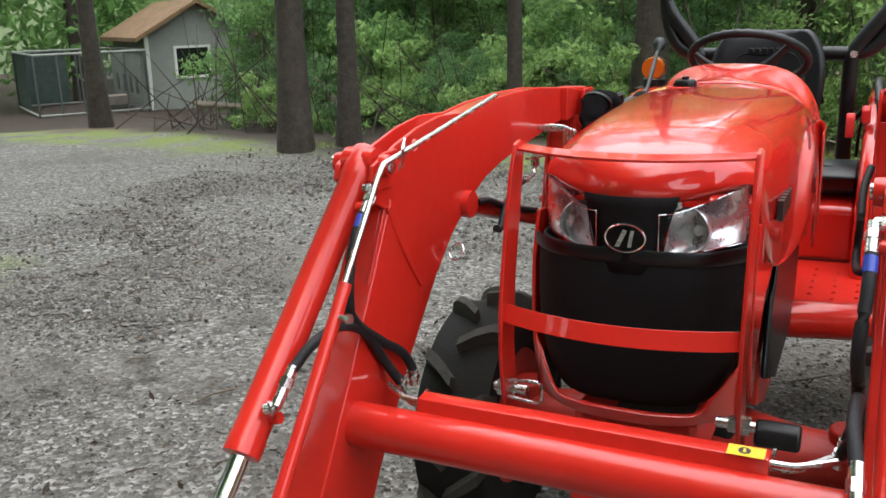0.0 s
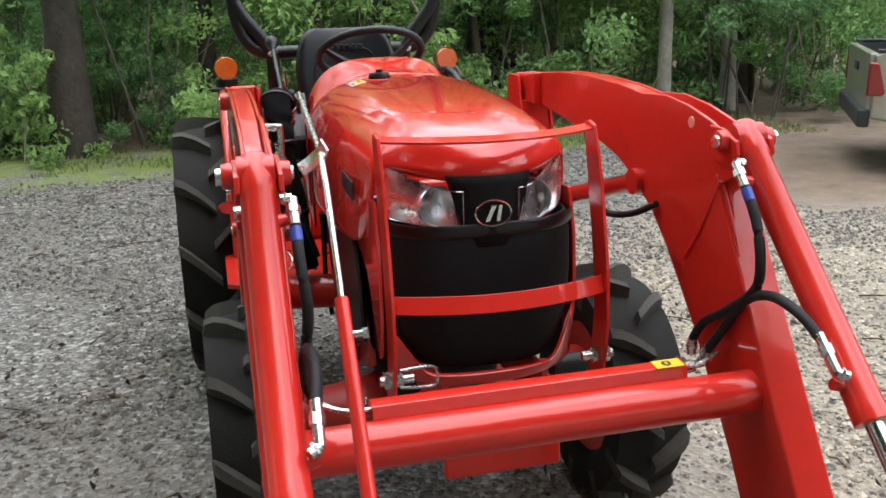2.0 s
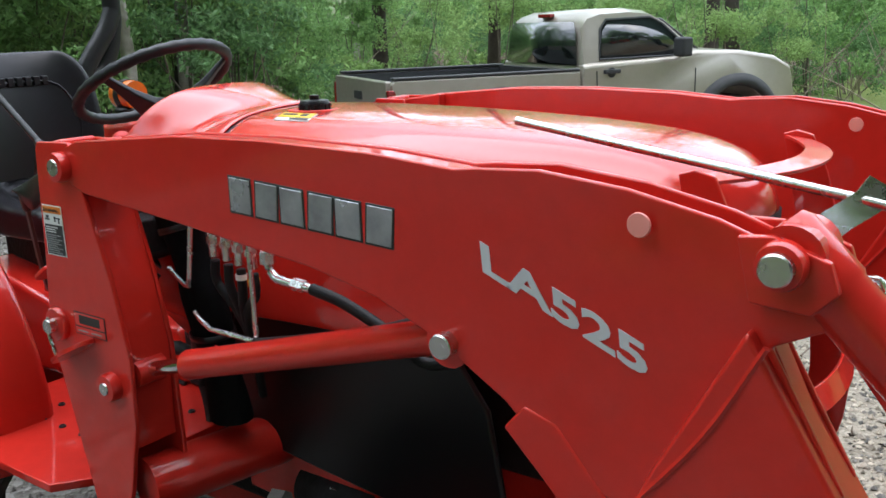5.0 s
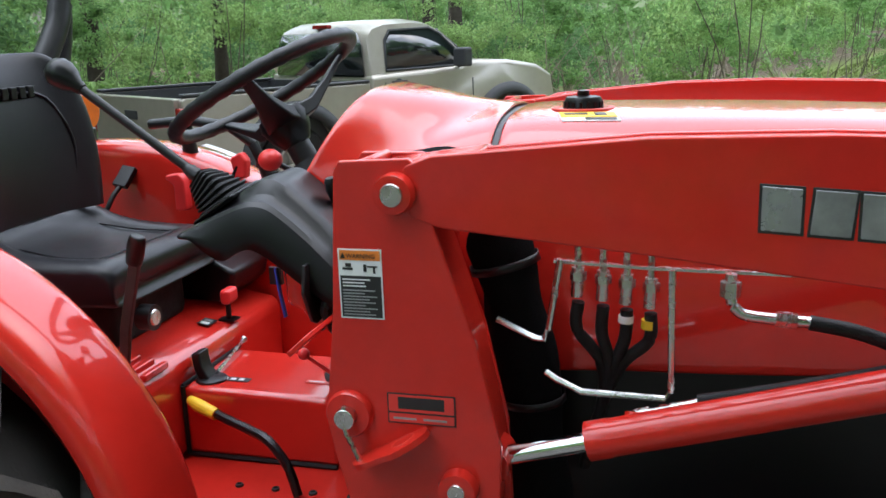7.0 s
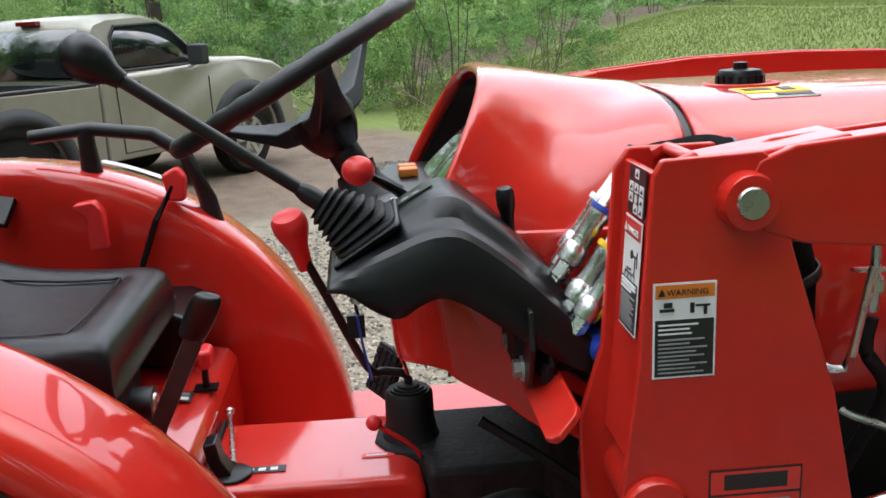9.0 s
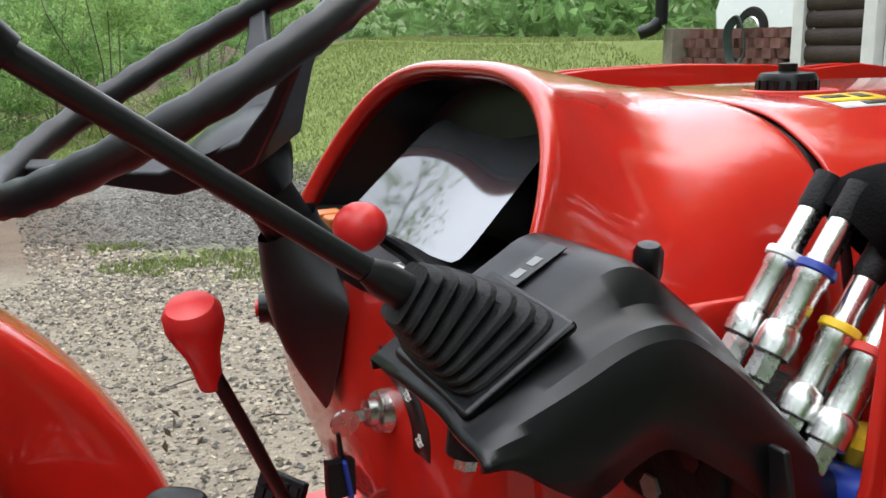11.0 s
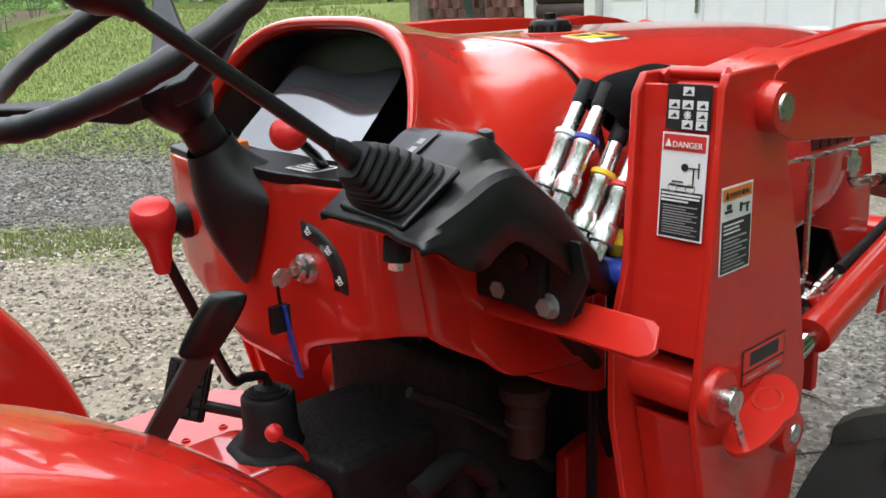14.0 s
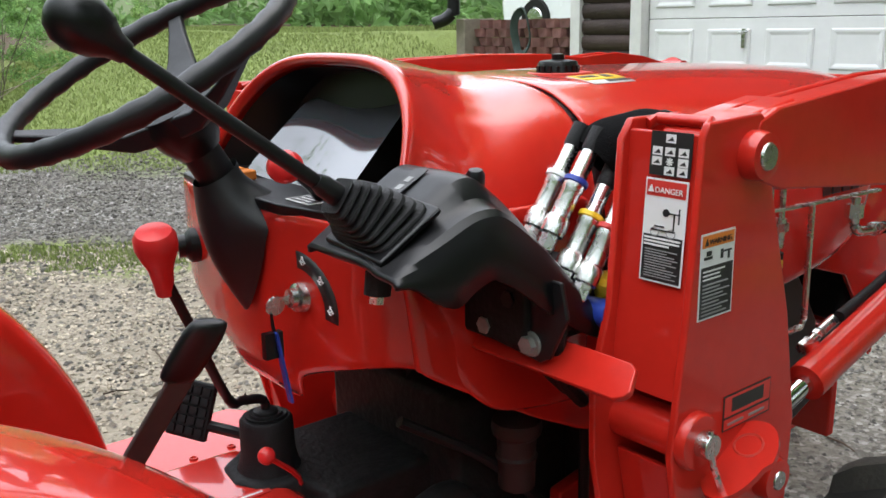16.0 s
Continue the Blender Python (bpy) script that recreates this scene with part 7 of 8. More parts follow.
    # cross tube and frame plate under the engine
    bm = B()
    cyl(bm, (s * 0.12, 0.34, 0.66), (s * 0.5, 0.42, 0.66), 0.055, n=24)
    part("cross_tube", bm, M["paint_arm"], LD, "thick orange-red cross tube")
    bm = B()
    prism(bm, [(-0.06, 0.56), (-0.06, 0.7), (0.0, 0.74), (0.25, 0.76), (0.46, 0.72), (0.46, 0.52), (0.1, 0.5)], s * 0.19, s * 0.215)
    fp = part("frame_plate", bm, M["paint_arm"], LD, "orange-red loader frame side plate", bevel=0.006)
    for y, z in ((0.05, 0.6), (0.2, 0.58), (0.12, 0.68)):
        bm = B()
        cyl(bm, (s * 0.214, y, z), (s * 0.228, y, z), 0.016, n=6)
        part("bolt", bm, M["zinc"], fp)


def post_decals():
    s = -1
    # control pattern decal on the back plate
    def yb(z):
        return 0.5945 + (1.295 - z) * 0.065
    ex = (-1, 0, 0)
    m = basis((-0.4665, yb(1.25), 1.25), ex, (0, -0.065, 1))
    d = stick(LD, m, 0.052, 0.046, [], "label_black")
    cells = [(0.019, 0.0345), (0.003, 0.021), (0.019, 0.021), (0.036, 0.021), (0.003, 0.0105), (0.036, 0.0105), (0.0195, 0.001), (0.036, 0.001)]
    for x, y in cells:
        bm = B()
        box(bm, (x, y, 0), (x + 0.0125, y + 0.009, 0.0012), m)
        c = part("print", bm, M["white"], d, flat=True)
        bm = B()
        prism(bm, [(x + 0.002, y + 0.002), (x + 0.0105, y + 0.002), (x + 0.008, y + 0.0065), (x + 0.005, y + 0.004)], 0, 0.0015, axis=2)
        bmesh.ops.transform(bm, matrix=m, verts=bm.verts)
        part("print", bm, M["label_black"], d, flat=True)
    bm = B()
    for q in range(4):
        a = q * math.pi / 4
        box(bm, (-0.0045, -0.0007, 0), (0.0045, 0.0007, 0.0014), m @ Matrix.Translation((0.0255, 0.015, 0)) @ Matrix.Rotation(a, 4, "Z"))
    part("print", bm, M["white"], d, flat=True)
    # danger decal
    m = basis((-0.464, yb(1.136), 1.136), ex, (0, -0.065, 1))
    w, h = 0.054, 0.111
    bars = [("label_black", 0.002, 0.002, w - 0.004, 0.049), ("label_red", 0.002, h - 0.0185, w - 0.004, 0.0165)]
    for i in range(11):
        bars.append(("ink", 0.006, 0.0055 + 0.0029 * i, (0.041, 0.035, 0.042, 0.038, 0.028)[i % 5], 0.0011))
    for i in range(3):
        bars.append(("white", 0.004, 0.0395 + 0.0037 * i, (0.032, 0.045, 0.046)[i], 0.0018))
    d = stick(LD, m, w, h, bars, "white")
    words("heading", "DANGER", 0.0088, m @ Matrix.Translation((0.0135, h - 0.0148, 0.0025)), M["white"], d, 0.0003)
    bm = B()
    prism(bm, [(0.005, h - 0.0145), (0.0125, h - 0.0145), (0.0088, h - 0.0065)], 0.0024, 0.003, axis=2)
    bmesh.ops.transform(bm, matrix=m, verts=bm.verts)
    part("print", bm, M["white"], d, flat=True)
    # outline drawing on the decal: a load above a plain machine shape
    bm = B()
    lathe(bm, [(0.0042, 0.0009), (0.0041, 0.0016)], m @ Vector((0.029, 0.076, 0)), m.to_3x3() @ Vector((0, 0, 1)), n=16)
    for px, py, bw, bh in ((0.012, 0.056, 0.03, 0.0016), (0.015, 0.06, 0.013, 0.0014), (0.039, 0.056, 0.0015, 0.02), (0.031, 0.075, 0.016, 0.0015), (0.045, 0.066, 0.0015, 0.016)):
        box(bm, (px, py, 0.0009), (px + bw, py + bh, 0.0016), m)
    part("print", bm, M["label_black"], d, flat=True)
    bm = B()
    for px, r in ((0.016, 0.0055), (0.037, 0.0055)):
        tube(bm, [m @ Vector((px + r * math.cos(a), 0.0545 + r * 0.8 * math.sin(a), 0.0013)) for a in (k * math.tau / 16 for k in range(16))], 0.0005, n=4, closed=True)
    part("print", bm, M["ink"], d)
    # warning decal on the outer plate
    m = basis((-0.531, 0.592, 1.099), (0, -1, 0), (0, 0.03, 1))
    w, h = 0.06, 0.094
    bars = [("label_black", 0.002, 0.002, w - 0.004, 0.056), ("label_orange", 0.002, h - 0.015, w - 0.004, 0.013)]
    for i in range(3):
        bars.append(("white", 0.005, 0.0435 + 0.0044 * i, (0.032, 0.03, 0.038)[i], 0.0017))
    for i in range(9):
        bars.append(("ink", 0.005, 0.005 + 0.0041 * i, (0.044, 0.036, 0.047, 0.03)[i % 4], 0.0015))
    d = stick(LD, m, w, h, bars, "white")
    words("heading", "WARNING", 0.0082, m @ Matrix.Translation((0.012, h - 0.0118, 0.0025)), M["label_black"], d, 0.0003)
    bm = B()
    prism(bm, [(0.004, h - 0.0122), (0.011, h - 0.0122), (0.0075, h - 0.0045)], 0.0024, 0.003, axis=2)
    for px, py, bw, bh in ((0.006, 0.066, 0.014, 0.003), (0.01, 0.07, 0.008, 0.005), (0.035, 0.064, 0.004, 0.01), (0.04, 0.07, 0.014, 0.002), (0.048, 0.062, 0.003, 0.01)):
        box(bm, (px, py, 0.0009), (px + bw, py + bh, 0.0017))
    bmesh.ops.transform(bm, matrix=m, verts=bm.verts)
    part("print", bm, M["label_black"], d, flat=True)
    # maker's plate
    m = basis((-0.531, 0.534, 0.955), (0, -1, 0), (0, 0.0, 1))
    d = stick(LD, m, 0.094, 0.043, [("label_red", 0.002, 0.002, 0.09, 0.039), ("label_black", 0.015, 0.021, 0.064, 0.017), ("label_black", 0.002, 0.0145, 0.09, 0.0025)]
              + [("ink", 0.008 + 0.042 * i, 0.006, 0.032, 0.003) for i in range(2)], "label_black")
    # arm lettering: six plain silver blocks with dark edges for the maker's mark
    for i in range(6):
        y0 = 0.074 - i * 0.0525
        z0 = 1.2305 - i * 0.0035
        wd = 0.043
        sk = 0.004 if i % 2 else 0.0
        for grow, mt, x in ((0.003, "label_black", -0.533), (0.0, "silver", -0.534)):
            bm = B()
            prism(bm, [(y0 + grow, z0 - grow), (y0 - wd - grow, z0 - 0.003 - grow), (y0 - wd - sk - grow, z0 + 0.048 + grow), (y0 - sk + grow, z0 + 0.051 + grow)], -0.5315, x)
            part("maker_mark", bm, M[mt], LD, bevel=0.002)
    ex, ey = Vector((0, -0.216, -0.093)).normalized(), Vector((0, 0.1, 0.99)).normalized()
    m = Matrix((ex, ey, Vector((-1, 0, 0)))).transposed().to_4x4()
    m.translation = Vector((-0.5325, -0.373, 1.199))
    words("model_number", "LA525", 0.052, m, M["film"], LD, 0.0006, bold=0.0014, length=0.236)


def crossbar():
    bm = B()
    cyl(bm, (-0.47, -0.885, 0.752), (0.47, -0.885, 0.752), 0.046, n=32)
    cb = part("cross_bar", bm, M["paint_arm"], LD, "thick round orange-red cross bar between the arms")
    bm = B()
    prism(bm, [(-0.795, 0.785), (-0.80, 0.808), (-0.832, 0.823), (-0.862, 0.82), (-0.869, 0.793), (-0.862, 0.785)], -0.336, 0.328)
    part("hose_cover", bm, M["paint_arm"], cb, "folded red steel hose cover", bevel=0.003)
    m = basis((0.258, -0.866, 0.8215), (1, 0, 0), (0, 0.03, 0.0025))
    d = stick(cb, m, 0.062, 0.033, [], "yellow")
    bm = B()
    lathe(bm, [(0.0105, 0.0009), (0.0104, 0.0015)], m @ Vector((0.028, 0.017, 0)), m.to_3x3() @ Vector((0, 0, 1)), n=18)
    part("print", bm, M["label_black"], d)
    bm = B()
    prism(bm, [(0.024, 0.012), (0.032, 0.012), (0.029, 0.017), (0.031, 0.022), (0.025, 0.022), (0.027, 0.017)], 0.0015, 0.0019, axis=2)
    bmesh.ops.transform(bm, matrix=m, verts=bm.verts)
    part("print", bm, M["yellow"], d, flat=True)
    for s, x0 in ((-1, -0.336), (1, 0.328)):
        for k, z in enumerate((0.79, 0.803)):
            bm = B()
            tube(bm, [(x0 - s * 0.02, -0.825 - 0.012 * k, z), (x0 + s * 0.03, -0.825 - 0.012 * k, z), (x0 + s * 0.06, -0.80 - 0.03 * k, z + 0.004), (s * 0.43, -0.76 - 0.05 * k, z + 0.01)], 0.0065, n=8, smooth=4)
            part("steel_line", bm, M["zinc"], cb)
        bm = B()
        cyl(bm, (x0 + s * 0.0, -0.815, 0.812), (x0 + s * 0.006, -0.815, 0.812), 0.008, n=6)
        part("bolt", bm, M["zinc"], cb)
    # hoses on both arms
    for s in (-1, 1):
        x = s * 0.452
        bm = B()
        tube(bm, [(x, -0.835, 1.185), (x, -0.88, 1.13), (x - s * 0.005, -0.915, 1.05), (x, -0.895, 0.98), (x, -0.80, 0.905), (x, -0.715, 0.85), (x - s * 0.01, -0.69, 0.81), (x - s * 0.015, -0.69, 0.79)], 0.0105, n=12, smooth=6)
        part("hose", bm, M["hose"], LD, "black rubber hydraulic hose")
        bm = B()
        tube(bm, [(x - s * 0.02, -0.76, 0.80), (x, -0.79, 0.86), (x + s * 0.002, -0.86, 0.945), (x, -0.95, 0.985), (x, -1.04, 0.98), (x + s * 0.008, -1.095, 0.95)], 0.0105, n=12, smooth=6)
        part("hose", bm, M["hose"], LD, "black rubber hydraulic hose")
        for pts in ([(x + s * 0.02, -0.795, 1.222), (x, -0.797, 1.222), (x, -0.838, 1.182)], [(x - s * 0.016, -0.69, 0.80), (x - s * 0.016, -0.69, 0.765)],
                    [(x - s * 0.02, -0.76, 0.81), (x - s * 0.022, -0.752, 0.775)], [(x + s * 0.008, -1.09, 0.955), (x + s * 0.012, -1.145, 0.9), (x + s * 0.03, -1.155, 0.895)]):
            bm = B()
            for p0, p1 in zip(pts, pts[1:]):
                p0, p1 = Vector(p0), Vector(p1)
                cyl(bm, p0, p1, 0.0105, n=12)
                cyl(bm, p0.lerp(p1, 0.3), p0.lerp(p1, 0.55), 0.0135, n=6)
            part("hose_fitting", bm, M["zinc"], LD, "zinc-plated hose fitting")
        bm = B()
        cyl(bm, (x, -0.842, 1.178), (x, -0.86, 1.157), 0.0112, n=12)
        part("hose_band", bm, M["blue"], LD)


def bucket_indicator():
    bi = thing("level_indicator", (-0.40, -1.1, 0.95), "thin zinc bucket-level rod in a red sleeve", "level rod")
    bm = B()
    tube(bm, [(-0.382, -0.332, 1.364), (-0.391, -0.768, 1.297), (-0.397, -0.845, 1.283), (-0.397, -0.87, 1.262), (-0.398, -1.03, 1.058)], 0.0058, n=10)
    part("rod", bm, M["zinc"], bi)
    bm = B()
    tube(bm, [(-0.398, -1.0, 1.09), (-0.40, -1.35, 0.645), (-0.40, -1.5, 0.45)], 0.0125, n=14)
    sl = part("sleeve", bm, M["paint_arm"], bi, "red painted steel sleeve")
    bm = B()
    cyl(bm, (-0.395, -1.04, 1.04), (-0.365, -1.045, 1.042), 0.006, n=10)
    cyl(bm, (-0.372, -1.044, 1.041), (-0.362, -1.045, 1.042), 0.009, n=6)
    part("set_screw", bm, M["zinc"], sl)
    bm = B()
    strip(bm, [(-0.425, -0.732, 1.262), (-0.408, -0.745, 1.275), (-0.39, -0.775, 1.298), (-0.385, -0.785, 1.315)], 0.034, 0.004, (0.25, -0.8, -0.5))
    part("bracket", bm, M["zinc"], bi, "bent zinc guide bracket")


def brush_guard():
    bg = thing("brush_guard", (0, -0.6, 0.7), "orange-red flat-bar brush guard in front of the grille", "brush guard")
    front = [(-0.528, 1.292), (-0.556, 1.285), (-0.585, 1.22), (-0.612, 1.12), (-0.635, 1.02), (-0.648, 0.94), (-0.65, 0.85), (-0.642, 0.77), (-0.62, 0.68)]
    back = [(-0.55, 0.68), (-0.57, 0.77), (-0.578, 0.86), (-0.573, 0.95), (-0.558, 1.04), (-0.535, 1.14), (-0.515, 1.24), (-0.505, 1.285)]
    for s in (-1, 1):
        bm = B()
        prism(bm, front + back, s * 0.241, s * 0.25)
        sp = part("side_plate", bm, M["paint_arm"], bg, bevel=0.0025)
        bm = B()
        cyl(bm, (s * 0.2, -0.61, 0.757), (s * 0.275, -0.61, 0.757), 0.011, n=12)
        cyl(bm, (s * 0.25, -0.61, 0.757), (s * 0.266, -0.61, 0.757), 0.019, n=6)
        cyl(bm, (s * 0.224, -0.61, 0.757), (s * 0.24, -0.61, 0.757), 0.017, n=6)
        part("bolt", bm, M["zinc"], sp)
    for z, w, ends, bulge, side in ((1.277, 0.044, -0.53, -0.085, (0, 1, 0.12)), (0.935, 0.04, -0.625, -0.055, (0, 0.45, 1))):
        bm = B()
        pts = [(0.243 * u, ends + bulge * (1 - u * u), z) for u in (-1 + k / 8 for k in range(17))]
        rows = []
        sd = Vector(side).normalized()
        nn = Vector((1, 0, 0)).cross(sd).normalized()
        for p in pts:
            p = Vector(p)
            rows.append([p + sd * w / 2 + nn * 0.003, p + sd * w / 2 - nn * 0.003, p - sd * w / 2 - nn * 0.003, p - sd * w / 2 + nn * 0.003])
        loft(bm, rows, True, True)
        part("cross_strap", bm, M["paint_arm"], bg, bevel=0.0015)
    bm = B()
    tube(bm, [(-0.235, -0.64, 0.79), (-0.17, -0.645, 0.795), (-0.155, -0.645, 0.785), (-0.155, -0.645, 0.757), (-0.17, -0.64, 0.745), (-0.235, -0.635, 0.748)], 0.0035, n=8, smooth=4)
    part("spring_clip", bm, M["zinc"], bg, "bent wire spring clip")


def valve_console():
    vc = thing("valve_console", (-0.34, 0.68, 1.0), "black plastic loader-valve console with joystick, bolted beside the dash", "valve console")
    ys = (0.897, 0.875, 0.85, 0.825, 0.80, 0.778, 0.755, 0.73, 0.694, 0.65, 0.60, 0.55)
    ztop = (1.186, 1.200, 1.216, 1.23, 1.244, 1.2555, 1.2545, 1.237, 1.205, 1.157, 1.10, 1.05)
    zside = (1.179, 1.189, 1.200, 1.211, 1.221, 1.2255, 1.2235, 1.208, 1.178, 1.134, 1.08, 1.032)
    zlow = (1.175, 1.168, 1.149, 1.139, 1.152, 1.158, 1.148, 1.131, 1.104, 1.075, 1.05, 1.01)
    bm = B()
    lines = []
    for x, wt, ws, wl in ((-0.262, 0.4, 0.0, 0.6), (-0.262, 1, 0, 0), (-0.31, 1, 0, 0), (-0.349, 1, 0, 0), (-0.363, 0.9, 0.1, 0), (-0.373, 0.62, 0.38, 0), (-0.38, 0.28, 0.72, 0),
                          (-0.389, 0.1, 0.9, 0), (-0.401, 0.03, 0.97, 0), (-0.409, 0, 0.92, 0.08), (-0.414, 0, 0.75, 0.25), (-0.418, 0, 0.4, 0.6), (-0.421, 0, 0, 1)):
        lines.append(catmull([(x, y, wt * a + ws * c + wl * e) for y, a, c, e in zip(ys, ztop, zside, zlow)], 4))
    loft(bm, [list(r) for r in zip(*lines)])
    body = part("body", bm, M["plastic"], vc, "moulded black plastic cover with a stepped shoulder", solid=0.006, angle=24)
    bm = B()
    box(bm, (-0.385, 0.56, 1.05), (-0.275, 0.70, 1.13))
    part("valve_body", bm, M["engine"], vc, bevel=0.008)
    # bellows boot and joystick
    base, tip = Vector((-0.337, 0.856, 1.217)), Vector((-0.329, 0.902, 1.2495))
    ax = (tip - base).normalized()
    lay = Vector((-0.08, 0.54, 0.84)).normalized()
    bm = B()
    rings = []
    n = 24
    for k in range(22):
        rib, ph = divmod(k, 3)
        f = min(1.0, (rib + (0.0, 0.3, 0.62)[ph]) / 7.2)
        nn = lay.lerp(ax, smooth01(f * 1.3)).normalized()
        e1 = (Vector((1, 0, 0)) - nn * nn.x).normalized()
        e2 = nn.cross(e1)
        r = 0.025 * (1 - f) ** 0.85 + 0.022
        r *= 0.83 if ph == 2 else 1.0
        p = base.lerp(tip, f)
        row = []
        for q in range(n):
            a = q * math.tau / n
            c, s_ = math.cos(a), math.sin(a)
            row.append(p + r * (math.copysign(abs(c) ** 0.4, c) * e1 * 0.92 + math.copysign(abs(s_) ** 0.4, s_) * e2 * 0.82))
        rings.append(row)
    loft(bm, rings, True, True)
    part("boot", bm, M["hose"], vc, "ribbed black rubber bellows boot", angle=25)
    bm = B()
    e1 = Vector((1, 0, 0.09)).normalized()
    mb = Matrix((e1, lay.cross(e1), lay)).transposed().to_4x4()
    mb.translation = base - lay * 0.003
    box(bm, (-0.05, -0.043, -0.006), (0.05, 0.043, 0.002), mb)
    part("boot_flange", bm, M["plastic"], vc, bevel=0.006)
    knob = Vector((-0.336, 1.127, 1.414))
    bm = B()
    lathe(bm, [(0.012, 0), (0.011, 0.03), (0.0078, 0.04)], tip - ax * 0.012, knob - tip, n=16)
    tube(bm, [tip, knob], 0.0075, n=12)
    js = part("joystick", bm, M["black"], vc, "long black joystick with a round knob")
    bm = B()
    lathe(bm, [(0.0095, -0.04), (0.012, -0.028), (0.02, -0.016), (0.0245, 0.0), (0.0235, 0.013), (0.017, 0.023), (0.008, 0.028), (0.001, 0.029)], knob, knob - tip, n=28)
    part("knob", bm, M["plastic"], js)
    # label, position lever, bolts and bracket
    stick(vc, basis((-0.318, 0.817, 1.2375), (0.0, -1, 0.52), (1, 0, 0)), 0.044, 0.02, [("ink", 0.005 + 0.014 * i, 0.006, 0.009, 0.009) for i in range(2)], "label_black")
    bm = B()
    lathe(bm, [(0.007, -0.02), (0.008, 0.0), (0.011, 0.012), (0.011, 0.028), (0.008, 0.033), (0.001, 0.034)], (-0.293, 0.691, 1.214), (-0.15, 0.1, 1), n=18)
    part("position_lever", bm, M["plastic"], vc)
    bm = B()
    prism(bm, [(-0.33, 1.14), (-0.297, 1.062), (-0.31, 1.05), (-0.4, 1.042), (-0.415, 1.05), (-0.44, 1.1), (-0.43, 1.14)], 0.686, 0.692, axis=1)
    part("bracket", bm, M["black"], vc, "black steel mounting bracket", bevel=0.002)
    for x, z in ((-0.317, 1.067), (-0.387, 1.061), (-0.358, 1.108)):
        bm = B()
        cyl(bm, (x, 0.692, z), (x, 0.703, z), 0.0105, n=6)
        lathe(bm, [(0.015, 0), (0.014, 0.003)], (x, 0.692, z), (0, 1, 0), n=16)
        part("bolt", bm, M["bolt" if z < 1.1 else "black"], vc)
    bm = B()
    cyl(bm, (-0.345, 0.865, 1.168), (-0.345, 0.868, 1.145), 0.014, n=14)
    part("mount_rubber", bm, M["hose"], vc)
    bm = B()
    cyl(bm, (-0.345, 0.868, 1.148), (-0.345, 0.87, 1.136), 0.008, n=6)
    part("bolt", bm, M["zinc"], vc)
    # flat red tongue plate
    bm = B()
    prism(bm, [(0, 0), (0.252, 0.002), (0.263, 0.008), (0.267, 0.016), (0.259, 0.041), (0.249, 0.047), (0, 0.047)], -0.004, 0.004, axis=2)
    bmesh.ops.transform(bm, matrix=basis((-0.25, 0.689, 1.0275), (-1, 0, 0), (0, -0.034, 0.031)), verts=bm.verts)
    part("tongue_plate", bm, M["paint_arm"], vc, "flat orange-red steel tongue", bevel=0.002)
    bm = B()
    cyl(bm, (-0.36, 0.62, 1.085), (-0.424, 0.605, 1.085), 0.017)
    part("blue_cap", bm, M["blue"], vc, "blue plastic cap")
    bm = B()
    lathe(bm, [(0.012, 0.0), (0.014, 0.004), (0.014, 0.024), (0.009, 0.03), (0.001, 0.031)], (-0.405, 0.59, 1.1), (-0.3, 0.3, 1), n=18)
    part("yellow_cap", bm, M["yellow"], vc, "yellow plastic dust cap")


